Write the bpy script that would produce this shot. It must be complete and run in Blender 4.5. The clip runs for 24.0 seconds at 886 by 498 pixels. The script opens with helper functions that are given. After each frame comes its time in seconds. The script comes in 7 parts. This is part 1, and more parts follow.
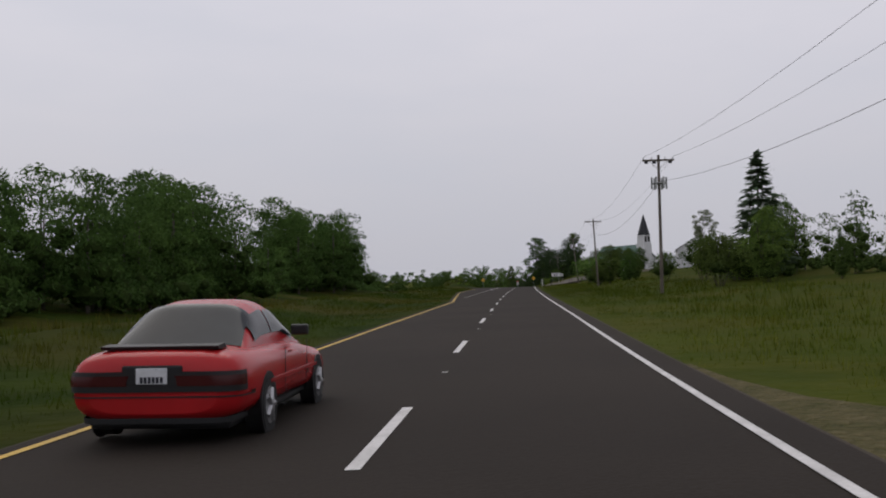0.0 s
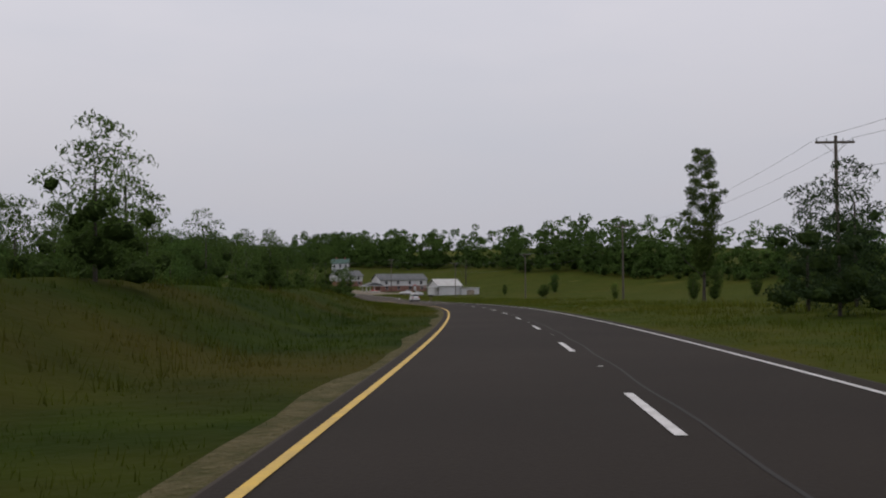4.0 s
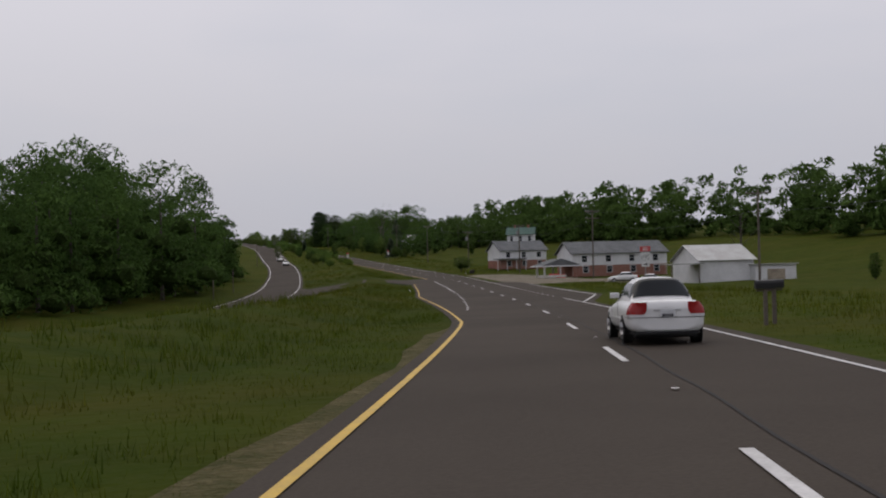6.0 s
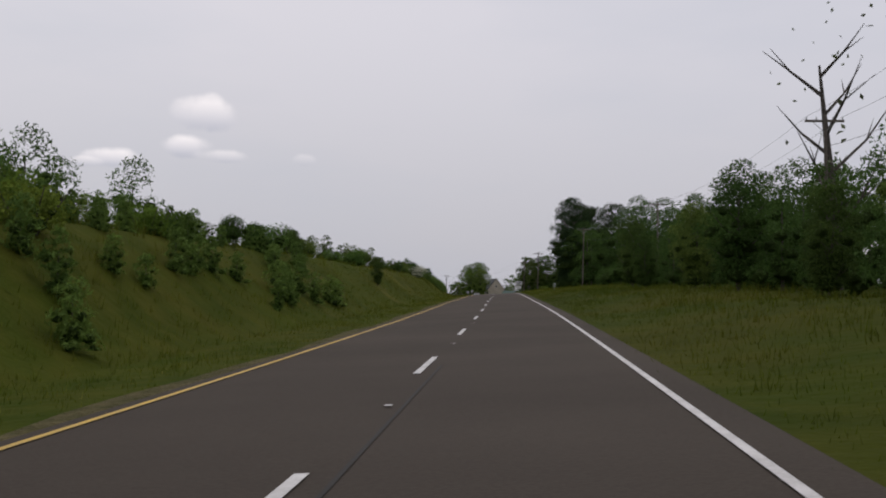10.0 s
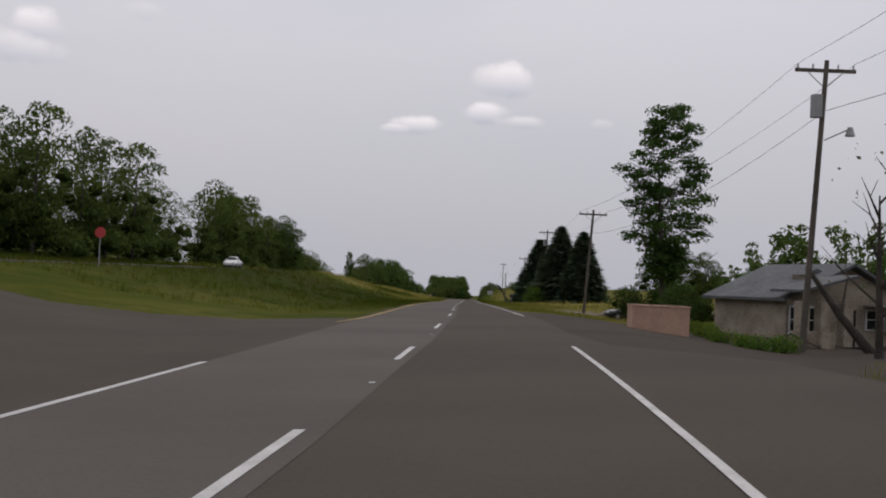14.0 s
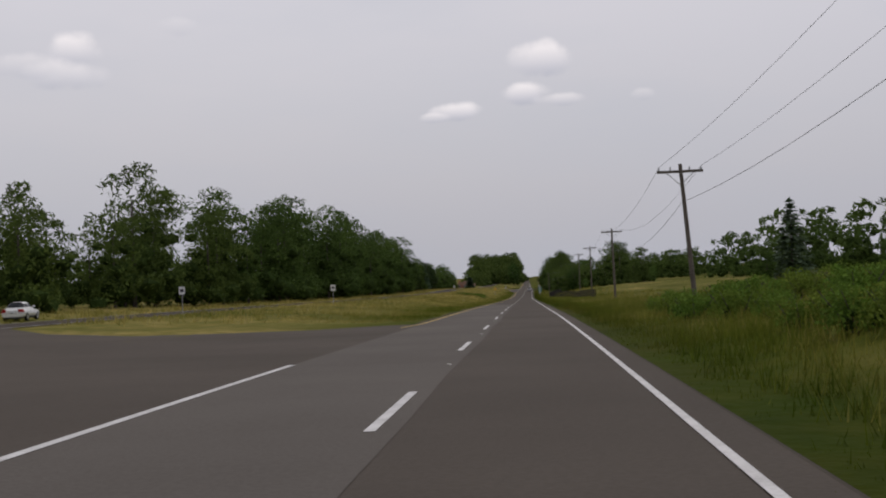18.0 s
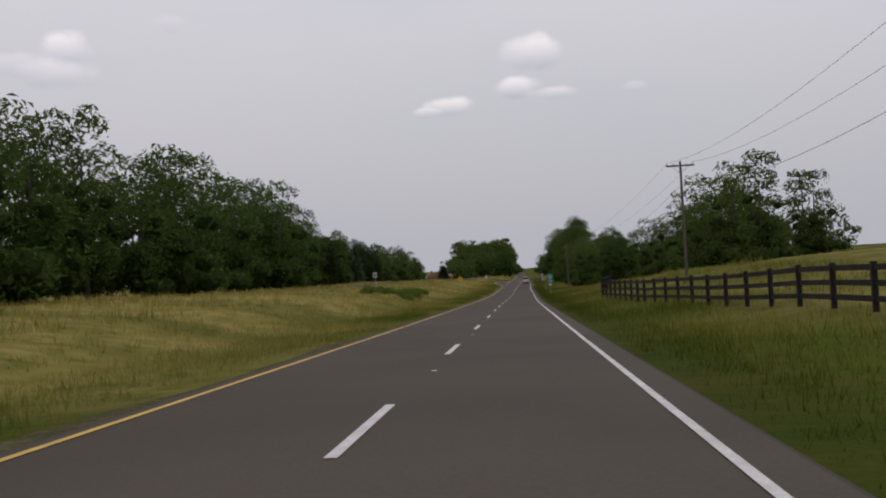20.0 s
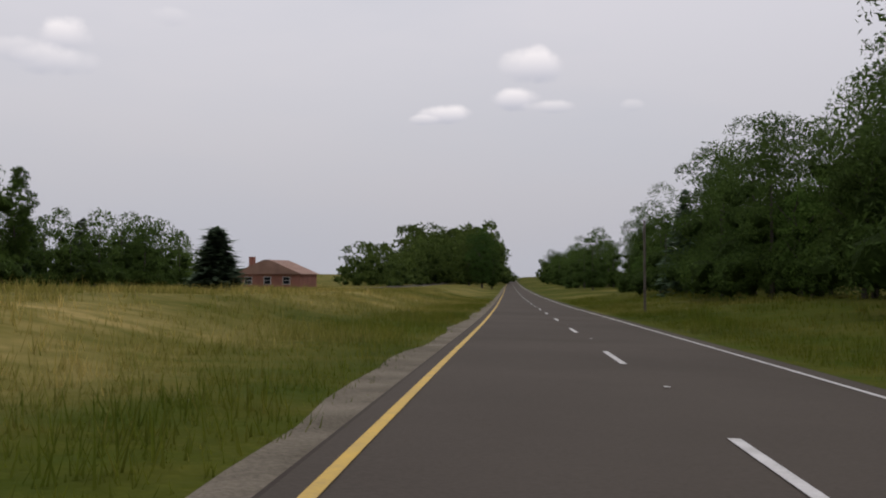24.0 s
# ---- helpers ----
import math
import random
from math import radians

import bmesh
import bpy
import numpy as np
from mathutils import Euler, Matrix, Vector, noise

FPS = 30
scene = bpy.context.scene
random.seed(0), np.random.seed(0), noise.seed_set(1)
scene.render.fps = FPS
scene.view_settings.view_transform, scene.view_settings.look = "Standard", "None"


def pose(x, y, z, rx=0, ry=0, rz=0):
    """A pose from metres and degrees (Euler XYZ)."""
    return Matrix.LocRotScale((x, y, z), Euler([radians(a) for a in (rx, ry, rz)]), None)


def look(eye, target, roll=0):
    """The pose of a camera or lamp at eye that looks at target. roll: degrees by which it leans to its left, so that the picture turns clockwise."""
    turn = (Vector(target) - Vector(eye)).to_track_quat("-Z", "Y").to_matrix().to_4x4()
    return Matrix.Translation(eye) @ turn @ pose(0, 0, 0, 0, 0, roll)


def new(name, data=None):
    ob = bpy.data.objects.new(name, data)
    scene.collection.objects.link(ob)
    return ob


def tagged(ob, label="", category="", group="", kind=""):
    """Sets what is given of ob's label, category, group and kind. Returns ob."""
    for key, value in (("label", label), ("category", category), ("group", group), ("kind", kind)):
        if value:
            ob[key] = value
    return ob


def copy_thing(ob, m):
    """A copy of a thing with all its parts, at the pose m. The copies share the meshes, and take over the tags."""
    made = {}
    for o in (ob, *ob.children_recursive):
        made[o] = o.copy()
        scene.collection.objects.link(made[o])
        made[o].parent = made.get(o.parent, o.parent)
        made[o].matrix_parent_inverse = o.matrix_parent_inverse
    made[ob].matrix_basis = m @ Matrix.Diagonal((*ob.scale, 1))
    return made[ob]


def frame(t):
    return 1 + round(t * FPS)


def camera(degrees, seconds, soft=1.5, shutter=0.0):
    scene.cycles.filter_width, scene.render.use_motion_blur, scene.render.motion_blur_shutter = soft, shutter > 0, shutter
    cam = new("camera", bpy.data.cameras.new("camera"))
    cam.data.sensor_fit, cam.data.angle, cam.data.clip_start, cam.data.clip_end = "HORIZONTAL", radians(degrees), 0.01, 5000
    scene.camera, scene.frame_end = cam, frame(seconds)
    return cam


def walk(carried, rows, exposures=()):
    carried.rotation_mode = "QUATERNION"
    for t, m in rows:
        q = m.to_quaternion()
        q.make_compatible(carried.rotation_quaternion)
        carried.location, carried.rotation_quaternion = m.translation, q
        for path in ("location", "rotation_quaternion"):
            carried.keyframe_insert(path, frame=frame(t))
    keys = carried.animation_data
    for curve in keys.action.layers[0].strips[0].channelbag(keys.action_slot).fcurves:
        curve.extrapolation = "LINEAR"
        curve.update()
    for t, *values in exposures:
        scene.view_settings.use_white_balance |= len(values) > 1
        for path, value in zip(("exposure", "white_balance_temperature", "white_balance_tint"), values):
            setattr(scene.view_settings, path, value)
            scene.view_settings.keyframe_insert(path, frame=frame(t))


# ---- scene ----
# The drive runs at about four times life speed; to keep the camera within its
# speed the whole place is laid out at SCALE, with every length below in true metres.
SCALE = 0.4

cam = camera(45.93, 24.0, soft=2.0)

# seconds, x, y, z (true metres), yaw, pitch, roll (degrees)
PATH = [
    (0.0, -0.45, 0.58, -0.42, -46.83, 3.26, -0.95),
    (0.5, 36.75, 30.37, 0.83, -46.88, 3.73, -0.73),
    (1.0, 73.63, 59.90, 2.09, -46.64, 3.66, -1.65),
    (1.5, 109.86, 89.47, 3.28, -46.65, 3.38, -1.45),
    (2.0, 146.23, 118.60, 4.55, -45.97, 3.53, -2.54),
    (2.5, 181.60, 149.02, 5.61, -44.44, 3.00, -1.15),
    (3.0, 215.91, 180.85, 6.21, -43.19, 1.76, 0.18),
    (3.5, 250.14, 212.72, 6.32, -41.62, 1.68, -0.25),
    (4.0, 283.52, 245.48, 6.04, -41.35, 1.66, -0.54),
    (4.5, 315.83, 279.29, 5.52, -39.83, 1.60, -0.87),
    (5.0, 346.67, 314.38, 4.84, -36.33, 1.53, -1.29),
    (5.5, 375.59, 350.92, 4.08, -31.84, 1.43, -1.81),
    (6.0, 402.53, 388.87, 3.33, -29.11, 1.27, -1.58),
    (6.5, 427.39, 428.30, 2.78, -26.31, 1.01, -0.93),
    (7.0, 450.34, 469.00, 2.59, -23.78, 1.73, 0.05),
    (7.5, 472.14, 510.35, 2.80, -21.69, 2.61, 0.96),
    (8.0, 492.54, 552.45, 3.45, -18.55, 2.82, 0.89),
    (8.5, 510.96, 595.63, 4.47, -16.75, 2.85, 0.89),
    (9.0, 528.07, 639.61, 5.80, -16.37, 3.33, 1.52),
    (9.5, 544.53, 683.99, 7.62, -13.29, 4.31, 1.03),
    (10.0, 558.12, 729.20, 9.65, -11.80, 4.56, 0.88),
    (10.5, 570.75, 774.54, 11.85, -11.32, 4.62, 0.85),
    (11.0, 582.98, 819.92, 14.10, -11.30, 4.68, 0.99),
    (11.5, 595.09, 865.30, 16.27, -11.19, 4.62, 1.33),
    (12.0, 606.95, 910.62, 18.22, -10.38, 4.01, 1.78),
    (12.5, 618.40, 955.99, 19.88, -7.62, 3.36, 2.85),
    (13.0, 627.59, 1001.85, 21.13, -2.85, 3.35, 2.57),
    (13.5, 631.82, 1048.43, 22.07, 1.66, 2.68, 3.48),
    (14.0, 633.45, 1095.24, 22.70, 4.25, 2.17, 2.77),
    (14.5, 632.57, 1142.18, 22.91, 6.91, 1.63, -0.31),
    (15.0, 630.31, 1189.07, 22.62, 7.25, 1.66, -2.80),
    (15.5, 627.70, 1236.01, 22.23, 7.78, 1.69, -2.58),
    (16.0, 625.42, 1283.19, 21.78, 7.10, 1.83, -3.19),
    (16.5, 622.88, 1330.53, 21.49, 7.64, 1.11, -2.82),
    (17.0, 620.41, 1377.81, 21.30, 7.28, 1.53, -2.46),
    (17.5, 618.13, 1424.81, 21.07, 7.59, 2.15, -3.07),
    (18.0, 616.06, 1471.55, 20.63, 7.10, 1.43, -2.48),
    (18.5, 613.98, 1518.23, 19.87, 7.18, 0.51, -3.33),
    (19.0, 611.75, 1564.98, 18.86, 7.09, 0.55, -2.79),
    (19.5, 609.56, 1611.91, 17.77, 6.93, 0.84, -2.74),
    (20.0, 607.38, 1659.09, 16.68, 6.80, 1.13, -3.15),
    (20.5, 605.14, 1706.49, 15.64, 6.80, 1.29, -4.08),
    (21.0, 602.89, 1753.93, 14.66, 7.03, 1.06, -3.09),
    (21.5, 600.53, 1801.17, 13.84, 6.64, 0.78, -3.62),
    (22.0, 598.15, 1848.11, 13.31, 9.40, 1.60, -3.25),
    (22.5, 594.13, 1894.70, 13.07, 8.20, 1.79, -0.97),
    (23.0, 591.96, 1941.17, 12.99, 7.31, 2.21, -1.19),
    (23.5, 589.89, 1987.55, 12.91, 6.75, 2.02, -1.09),
    (24.0, 587.92, 2033.92, 12.68, 6.20, 1.54, -0.03),
]


def aim(x, y, z, yaw, pitch, roll):
    a, b = radians(yaw), radians(pitch)
    ahead = Vector((-math.sin(a) * math.cos(b), math.cos(a) * math.cos(b), math.sin(b)))
    eye = Vector((x, y, z)) * SCALE
    return look(eye, eye + ahead * 10.0, roll)


walk(cam, [(t, aim(x, y, z, yaw, pitch, roll)) for t, x, y, z, yaw, pitch, roll in PATH],
     exposures=[(0.0, 0.07), (6.0, 0.03), (9.0, 0.02), (12.0, 0.02), (13.0, 0.08), (14.0, -0.03), (15.0, -0.06), (23.0, -0.06), (24.0, 0.02)])

# ---------------------------------------------------------------- light
SUN_YAW, SUN_ELEVATION = -20.0, 55.0
world = bpy.data.worlds.new("hazy_sky")
scene.world = world
world.use_nodes = True
wt = world.node_tree
wt.nodes.clear()


def wnode(kind):
    return wt.nodes.new(kind)


def wlink(a, b):
    wt.links.new(a, b)


def wmath(op, a, b=None):
    n = wnode("ShaderNodeMath")
    n.operation = op
    for i, v in enumerate((a, b)):
        if v is None:
            continue
        if isinstance(v, (int, float)):
            n.inputs[i].default_value = v
        else:
            wlink(v, n.inputs[i])
    return n.outputs[0]


def wmix(fac, a, b):
    n = wnode("ShaderNodeMix")
    n.data_type = "RGBA"
    for i, v in ((0, fac), (6, a), (7, b)):
        if isinstance(v, (int, float)):
            n.inputs[i].default_value = v
        elif isinstance(v, tuple):
            n.inputs[i].default_value = (*v, 1.0)
        else:
            wlink(v, n.inputs[i])
    return n.outputs[2]


sky = wnode("ShaderNodeTexSky")
sky.sky_type, sky.sun_disc = "NISHITA", False
sky.sun_elevation, sky.sun_rotation = radians(SUN_ELEVATION), radians(SUN_YAW)
sky.air_density, sky.dust_density, sky.ozone_density = 1.6, 6.0, 1.0
coords = wnode("ShaderNodeTexCoord").outputs["Generated"]
split = wnode("ShaderNodeSeparateXYZ")
wlink(coords, split.inputs[0])
height = wnode("ShaderNodeMapRange")
height.interpolation_type = "SMOOTHSTEP"
wlink(split.outputs[2], height.inputs[0])
height.inputs[1].default_value, height.inputs[2].default_value = 0.0, 0.34
veil = wmix(height.outputs[0], (0.52, 0.52, 0.58), (0.70, 0.68, 0.745))
streak = wnode("ShaderNodeTexNoise")
streak.inputs["Scale"].default_value, streak.inputs["Detail"].default_value = 3.0, 4.0
stretch = wnode("ShaderNodeMapping")
stretch.inputs["Scale"].default_value = (1.0, 1.0, 3.5)
wlink(coords, stretch.inputs[0])
wlink(stretch.outputs[0], streak.inputs["Vector"])
band = wnode("ShaderNodeMapRange")
wlink(streak.outputs["Fac"], band.inputs[0])
band.inputs[1].default_value, band.inputs[2].default_value = 0.42, 0.68
veil = wmix(wmath("MULTIPLY", band.outputs[0], 0.30), veil, (0.50, 0.53, 0.62))
thin = wnode("ShaderNodeVectorMath")
thin.operation = "SCALE"
wlink(sky.outputs[0], thin.inputs[0])
thin.inputs["Scale"].default_value = 0.09
veil = wmix(0.9, thin.outputs[0], veil)


def wdot(axis):
    n = wnode("ShaderNodeVectorMath")
    n.operation = "DOT_PRODUCT"
    wlink(coords, n.inputs[0])
    n.inputs[1].default_value = axis
    return n.outputs["Value"]


# small fair-weather clouds: yaw, elevation, half width, half height (degrees)
CLOUDS = [(1.42, 11.45, 2.0, 1.15, 0.9), (2.1, 9.7, 1.6, 0.75, 0.95), (0.4, 9.25, 1.7, 0.45, 0.6), (6.07, 8.86, 1.6, 0.62, 0.95), (7.18, 8.58, 1.0, 0.34, 0.55), (26.15, 12.3, 1.6, 1.05, 0.85), (26.6, 11.1, 2.4, 0.9, 0.6), (28.4, 11.5, 2.2, 0.8, 0.35), (-4.1, 9.23, 0.7, 0.4, 0.28), (20.81, 13.67, 1.3, 0.6, 0.22)]
puff = wnode("ShaderNodeTexNoise")
puff.inputs["Scale"].default_value, puff.inputs["Detail"].default_value = 38.0, 5.0
wlink(coords, puff.inputs["Vector"])
rough = wmath("MULTIPLY", wmath("SUBTRACT", puff.outputs["Fac"], 0.5), 1.5)
for cy, ce, cw, ch, bright in CLOUDS:
    a, e = radians(cy), radians(ce)
    at = Vector((-math.sin(a) * math.cos(e), math.cos(a) * math.cos(e), math.sin(e)))
    side = Vector((math.cos(a), math.sin(a), 0))
    up = side.cross(at)

    du = wmath("DIVIDE", wdot(side), math.sin(radians(cw)))
    dv = wmath("DIVIDE", wdot(up), math.sin(radians(ch)))
    ahead = wdot(at)
    far = wmath("ADD", wmath("MULTIPLY", du, du), wmath("MULTIPLY", dv, dv))
    body = wmath("SUBTRACT", 1.0, far)
    body = wmath("ADD", body, rough)
    soft = wnode("ShaderNodeMapRange")
    soft.interpolation_type = "SMOOTHSTEP"
    wlink(body, soft.inputs[0])
    soft.inputs[1].default_value, soft.inputs[2].default_value = 0.05, 0.95
    facing = wmath("GREATER_THAN", ahead, 0.5)
    mask = wmath("MULTIPLY", soft.outputs[0], facing)
    lit = wnode("ShaderNodeMapRange")
    wlink(dv, lit.inputs[0])
    lit.inputs[1].default_value, lit.inputs[2].default_value = -0.8, 0.5
    tone = wmix(lit.outputs[0], (0.47, 0.48, 0.56), (0.93, 0.88, 0.90))
    veil = wmix(wmath("MULTIPLY", mask, bright), veil, tone)
back = wnode("ShaderNodeBackground")
back.inputs["Strength"].default_value = 1.0
wlink(veil, back.inputs["Color"])
wlink(back.outputs[0], wnode("ShaderNodeOutputWorld").inputs["Surface"])

sun = new("sun", bpy.data.lights.new("sun", "SUN"))
sun.data.energy, sun.data.angle, sun.data.color = 0.8, radians(55), (1.0, 0.95, 0.88)
a, e = radians(SUN_YAW), radians(SUN_ELEVATION)
sun.matrix_world = look((0, 0, 0), (math.sin(a) * math.cos(e), -math.cos(a) * math.cos(e), -math.sin(e)))

# ---------------------------------------------------------------- materials


def let_through(nt, share):
    """Thin leaves and blades pass part of the light on to their other side."""
    b, out = nt.nodes["Principled BSDF"], nt.nodes["Material Output"]
    thin, mix = nt.nodes.new("ShaderNodeBsdfTranslucent"), nt.nodes.new("ShaderNodeMixShader")
    nt.links.new(b.inputs["Base Color"].links[0].from_socket, thin.inputs["Color"])
    mix.inputs[0].default_value = share
    nt.links.new(b.outputs[0], mix.inputs[1])
    nt.links.new(thin.outputs[0], mix.inputs[2])
    nt.links.new(mix.outputs[0], out.inputs["Surface"])


def material(name, colour, second=None, rough=0.8, size=1.0, fine=0.05, bump=0.0, metal=0.0, island=0.0, contrast=(0.35, 0.65), spec=0.3):
    """Two-scale procedural surface; size and fine are the lengths of blotches and grain in true metres."""
    m = bpy.data.materials.new(name)
    m.use_nodes = True
    nt = m.node_tree
    b = nt.nodes["Principled BSDF"]
    b.inputs["Roughness"].default_value, b.inputs["Metallic"].default_value = rough, metal
    b.inputs["Specular IOR Level"].default_value = spec
    second = second or tuple(c * 0.75 for c in colour)
    tc = nt.nodes.new("ShaderNodeTexCoord")
    mixes = []
    for length, detail in ((size, 4.0), (fine, 3.0)):
        n = nt.nodes.new("ShaderNodeTexNoise")
        n.inputs["Scale"].default_value, n.inputs["Detail"].default_value = 1.0 / (length * SCALE), detail
        nt.links.new(tc.outputs["Object"], n.inputs["Vector"])
        r = nt.nodes.new("ShaderNodeMapRange")
        r.inputs[1].default_value, r.inputs[2].default_value = contrast
        nt.links.new(n.outputs["Fac"], r.inputs[0])
        mixes.append(r.outputs[0])
    blend = nt.nodes.new("ShaderNodeMath")
    blend.operation = "MULTIPLY_ADD"
    nt.links.new(mixes[0], blend.inputs[0])
    blend.inputs[1].default_value = 0.6
    scaled = nt.nodes.new("ShaderNodeMath")
    scaled.operation = "MULTIPLY"
    scaled.inputs[1].default_value = 0.4
    nt.links.new(mixes[1], scaled.inputs[0])
    nt.links.new(scaled.outputs[0], blend.inputs[2])
    mix = nt.nodes.new("ShaderNodeMix")
    mix.data_type = "RGBA"
    nt.links.new(blend.outputs[0], mix.inputs[0])
    mix.inputs[6].default_value, mix.inputs[7].default_value = (*second, 1), (*colour, 1)
    out = mix.outputs[2]
    if island:
        geo = nt.nodes.new("ShaderNodeNewGeometry")
        hsv = nt.nodes.new("ShaderNodeHueSaturation")
        v = nt.nodes.new("ShaderNodeMapRange")
        nt.links.new(geo.outputs["Random Per Island"], v.inputs[0])
        v.inputs[3].default_value, v.inputs[4].default_value = 1 - island, 1 + island
        nt.links.new(v.outputs[0], hsv.inputs["Value"])
        info = nt.nodes.new("ShaderNodeObjectInfo")
        hue = nt.nodes.new("ShaderNodeMapRange")
        nt.links.new(info.outputs["Random"], hue.inputs[0])
        hue.inputs[3].default_value, hue.inputs[4].default_value = 0.48, 0.52
        nt.links.new(hue.outputs[0], hsv.inputs["Hue"])
        nt.links.new(out, hsv.inputs["Color"])
        out = hsv.outputs["Color"]
    nt.links.new(out, b.inputs["Base Color"])
    if island:
        let_through(nt, 0.28)
    if bump:
        bn = nt.nodes.new("ShaderNodeBump")
        bn.inputs["Strength"].default_value, bn.inputs["Distance"].default_value = bump, fine * SCALE
        nt.links.new(mixes[1], bn.inputs["Height"])
        nt.links.new(bn.outputs[0], b.inputs["Normal"])
    return m


M = {}
M["asphalt_dark"] = material("asphalt_dark", (0.032, 0.0265, 0.022), (0.022, 0.0185, 0.0155), 0.85, 6.0, 0.05, 0.1, spec=0.05)
M["asphalt"] = material("asphalt", (0.066, 0.055, 0.045), (0.046, 0.038, 0.031), 0.85, 6.0, 0.05, 0.1, spec=0.05)
M["asphalt_grey"] = material("asphalt_grey", (0.122, 0.109, 0.097), (0.090, 0.080, 0.071), 0.85, 5.0, 0.05, 0.1, spec=0.05)
M["tar"] = material("tar", (0.022, 0.020, 0.019), None, 0.9, 1.0, 0.05)
M["gravel"] = material("gravel", (0.25, 0.218, 0.172), (0.105, 0.092, 0.068), 0.95, 1.6, 0.05, 0.6, spec=0.05)
M["dirt"] = material("dirt", (0.125, 0.105, 0.055), (0.050, 0.052, 0.018), 0.95, 0.7, 0.12, 0.7, spec=0.05)
M["line_white"] = material("line_white", (0.62, 0.61, 0.60), (0.40, 0.39, 0.38), 0.7, 0.5, 0.04)
M["line_yellow"] = material("line_yellow", (0.62, 0.40, 0.06), (0.42, 0.29, 0.08), 0.7, 0.5, 0.04)
M["leaf"] = material("leaf", (0.092, 0.142, 0.032), (0.042, 0.072, 0.019), 0.85, 7.0, 0.5, 0, 0, 0.3, spec=0.05)
# crown insides: a darker leaf green, the self-shadow put into the colour
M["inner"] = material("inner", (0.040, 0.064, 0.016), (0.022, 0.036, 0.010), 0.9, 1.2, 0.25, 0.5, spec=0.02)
M["leaf_light"] = material("leaf_light", (0.150, 0.220, 0.048), (0.072, 0.122, 0.028), 0.85, 6.0, 0.5, 0, 0, 0.4, spec=0.05)
M["leaf_silver"] = material("leaf_silver", (0.17, 0.185, 0.105), (0.09, 0.11, 0.06), 0.6, 2.0, 0.4, 0, 0, 0.45)
M["needle"] = material("needle", (0.043, 0.067, 0.026), (0.021, 0.035, 0.014), 0.85, 4.0, 0.3, 0, 0, 0.35, spec=0.05)
M["bark"] = material("bark", (0.10, 0.085, 0.07), (0.05, 0.042, 0.035), 0.9, 0.5, 0.06, 0.8)
M["pole_wood"] = material("pole_wood", (0.16, 0.135, 0.11), (0.08, 0.068, 0.058), 0.9, 1.0, 0.05, 0.4)
M["dark_wood"] = material("dark_wood", (0.035, 0.030, 0.027), (0.018, 0.016, 0.015), 0.9, 0.6, 0.05, 0.4)
M["weed"] = material("weed", (0.150, 0.215, 0.034), (0.085, 0.140, 0.022), 0.85, 1.5, 0.3, 0, 0, 0.4, spec=0.05)
M["blossom"] = material("blossom", (0.62, 0.62, 0.52), (0.35, 0.38, 0.25), 0.7, 0.5, 0.1, 0, 0, 0.3)
M["steel"] = material("steel", (0.35, 0.35, 0.35), None, 0.5, 0.5, 0.05, 0, 0.6)
M["wire"] = material("wire", (0.04, 0.04, 0.045), None, 0.6, 1.0, 0.1)
M["glass_dark"] = material("glass_dark", (0.02, 0.024, 0.028), (0.012, 0.014, 0.016), 0.12, 2.0, 0.5, 0, 0, 0, (0.35, 0.65), 0.15)
M["rubber"] = material("rubber", (0.018, 0.018, 0.018), None, 0.85, 0.3, 0.03)
M["alloy"] = material("alloy", (0.45, 0.45, 0.46), None, 0.35, 0.3, 0.03, 0, 0.8)
M["black_trim"] = material("black_trim", (0.015, 0.015, 0.016), None, 0.5, 0.4, 0.05)
M["red_paint"] = material("red_paint", (0.38, 0.012, 0.015), (0.31, 0.010, 0.012), 0.25, 1.5, 0.3, spec=0.3)
M["white_paint_car"] = material("white_paint_car", (0.72, 0.72, 0.72), (0.62, 0.62, 0.62), 0.25, 1.5, 0.3, 0, 0, 0, (0.35, 0.65), 0.6)
M["silver_paint"] = material("silver_paint", (0.72, 0.72, 0.71), (0.66, 0.66, 0.65), 0.25, 1.5, 0.3, 0, 0.15, spec=0.5)
M["dark_paint"] = material("dark_paint", (0.035, 0.035, 0.04), None, 0.25, 1.5, 0.3, 0, 0, 0, (0.35, 0.65), 0.6)
M["lamp_red"] = material("lamp_red", (0.30, 0.012, 0.012), None, 0.2, 0.3, 0.05)
M["plate_white"] = material("plate_white", (0.65, 0.66, 0.68), None, 0.5, 0.3, 0.05)
M["ink"] = material("ink", (0.02, 0.02, 0.03), None, 0.6, 0.3, 0.05)
M["white_siding"] = material("white_siding", (0.70, 0.70, 0.71), (0.55, 0.55, 0.56), 0.7, 2.0, 0.2, 0.1)
M["cream_siding"] = material("cream_siding", (0.62, 0.56, 0.47), (0.48, 0.43, 0.36), 0.8, 1.5, 0.2, 0.1)
M["worn_siding"] = material("worn_siding", (0.42, 0.36, 0.28), (0.22, 0.18, 0.14), 0.9, 0.8, 0.1, 0.3)
M["brick"] = material("brick", (0.34, 0.15, 0.11), (0.22, 0.10, 0.075), 0.9, 1.2, 0.12, 0.4)
M["mortar"] = material("mortar", (0.36, 0.31, 0.27), None, 0.95, 0.6, 0.05, 0.3)
M["shingle_grey"] = material("shingle_grey", (0.15, 0.155, 0.16), (0.09, 0.095, 0.10), 0.9, 1.5, 0.15, 0.4)
M["shingle_green"] = material("shingle_green", (0.07, 0.13, 0.11), (0.045, 0.085, 0.07), 0.8, 1.5, 0.15, 0.4)
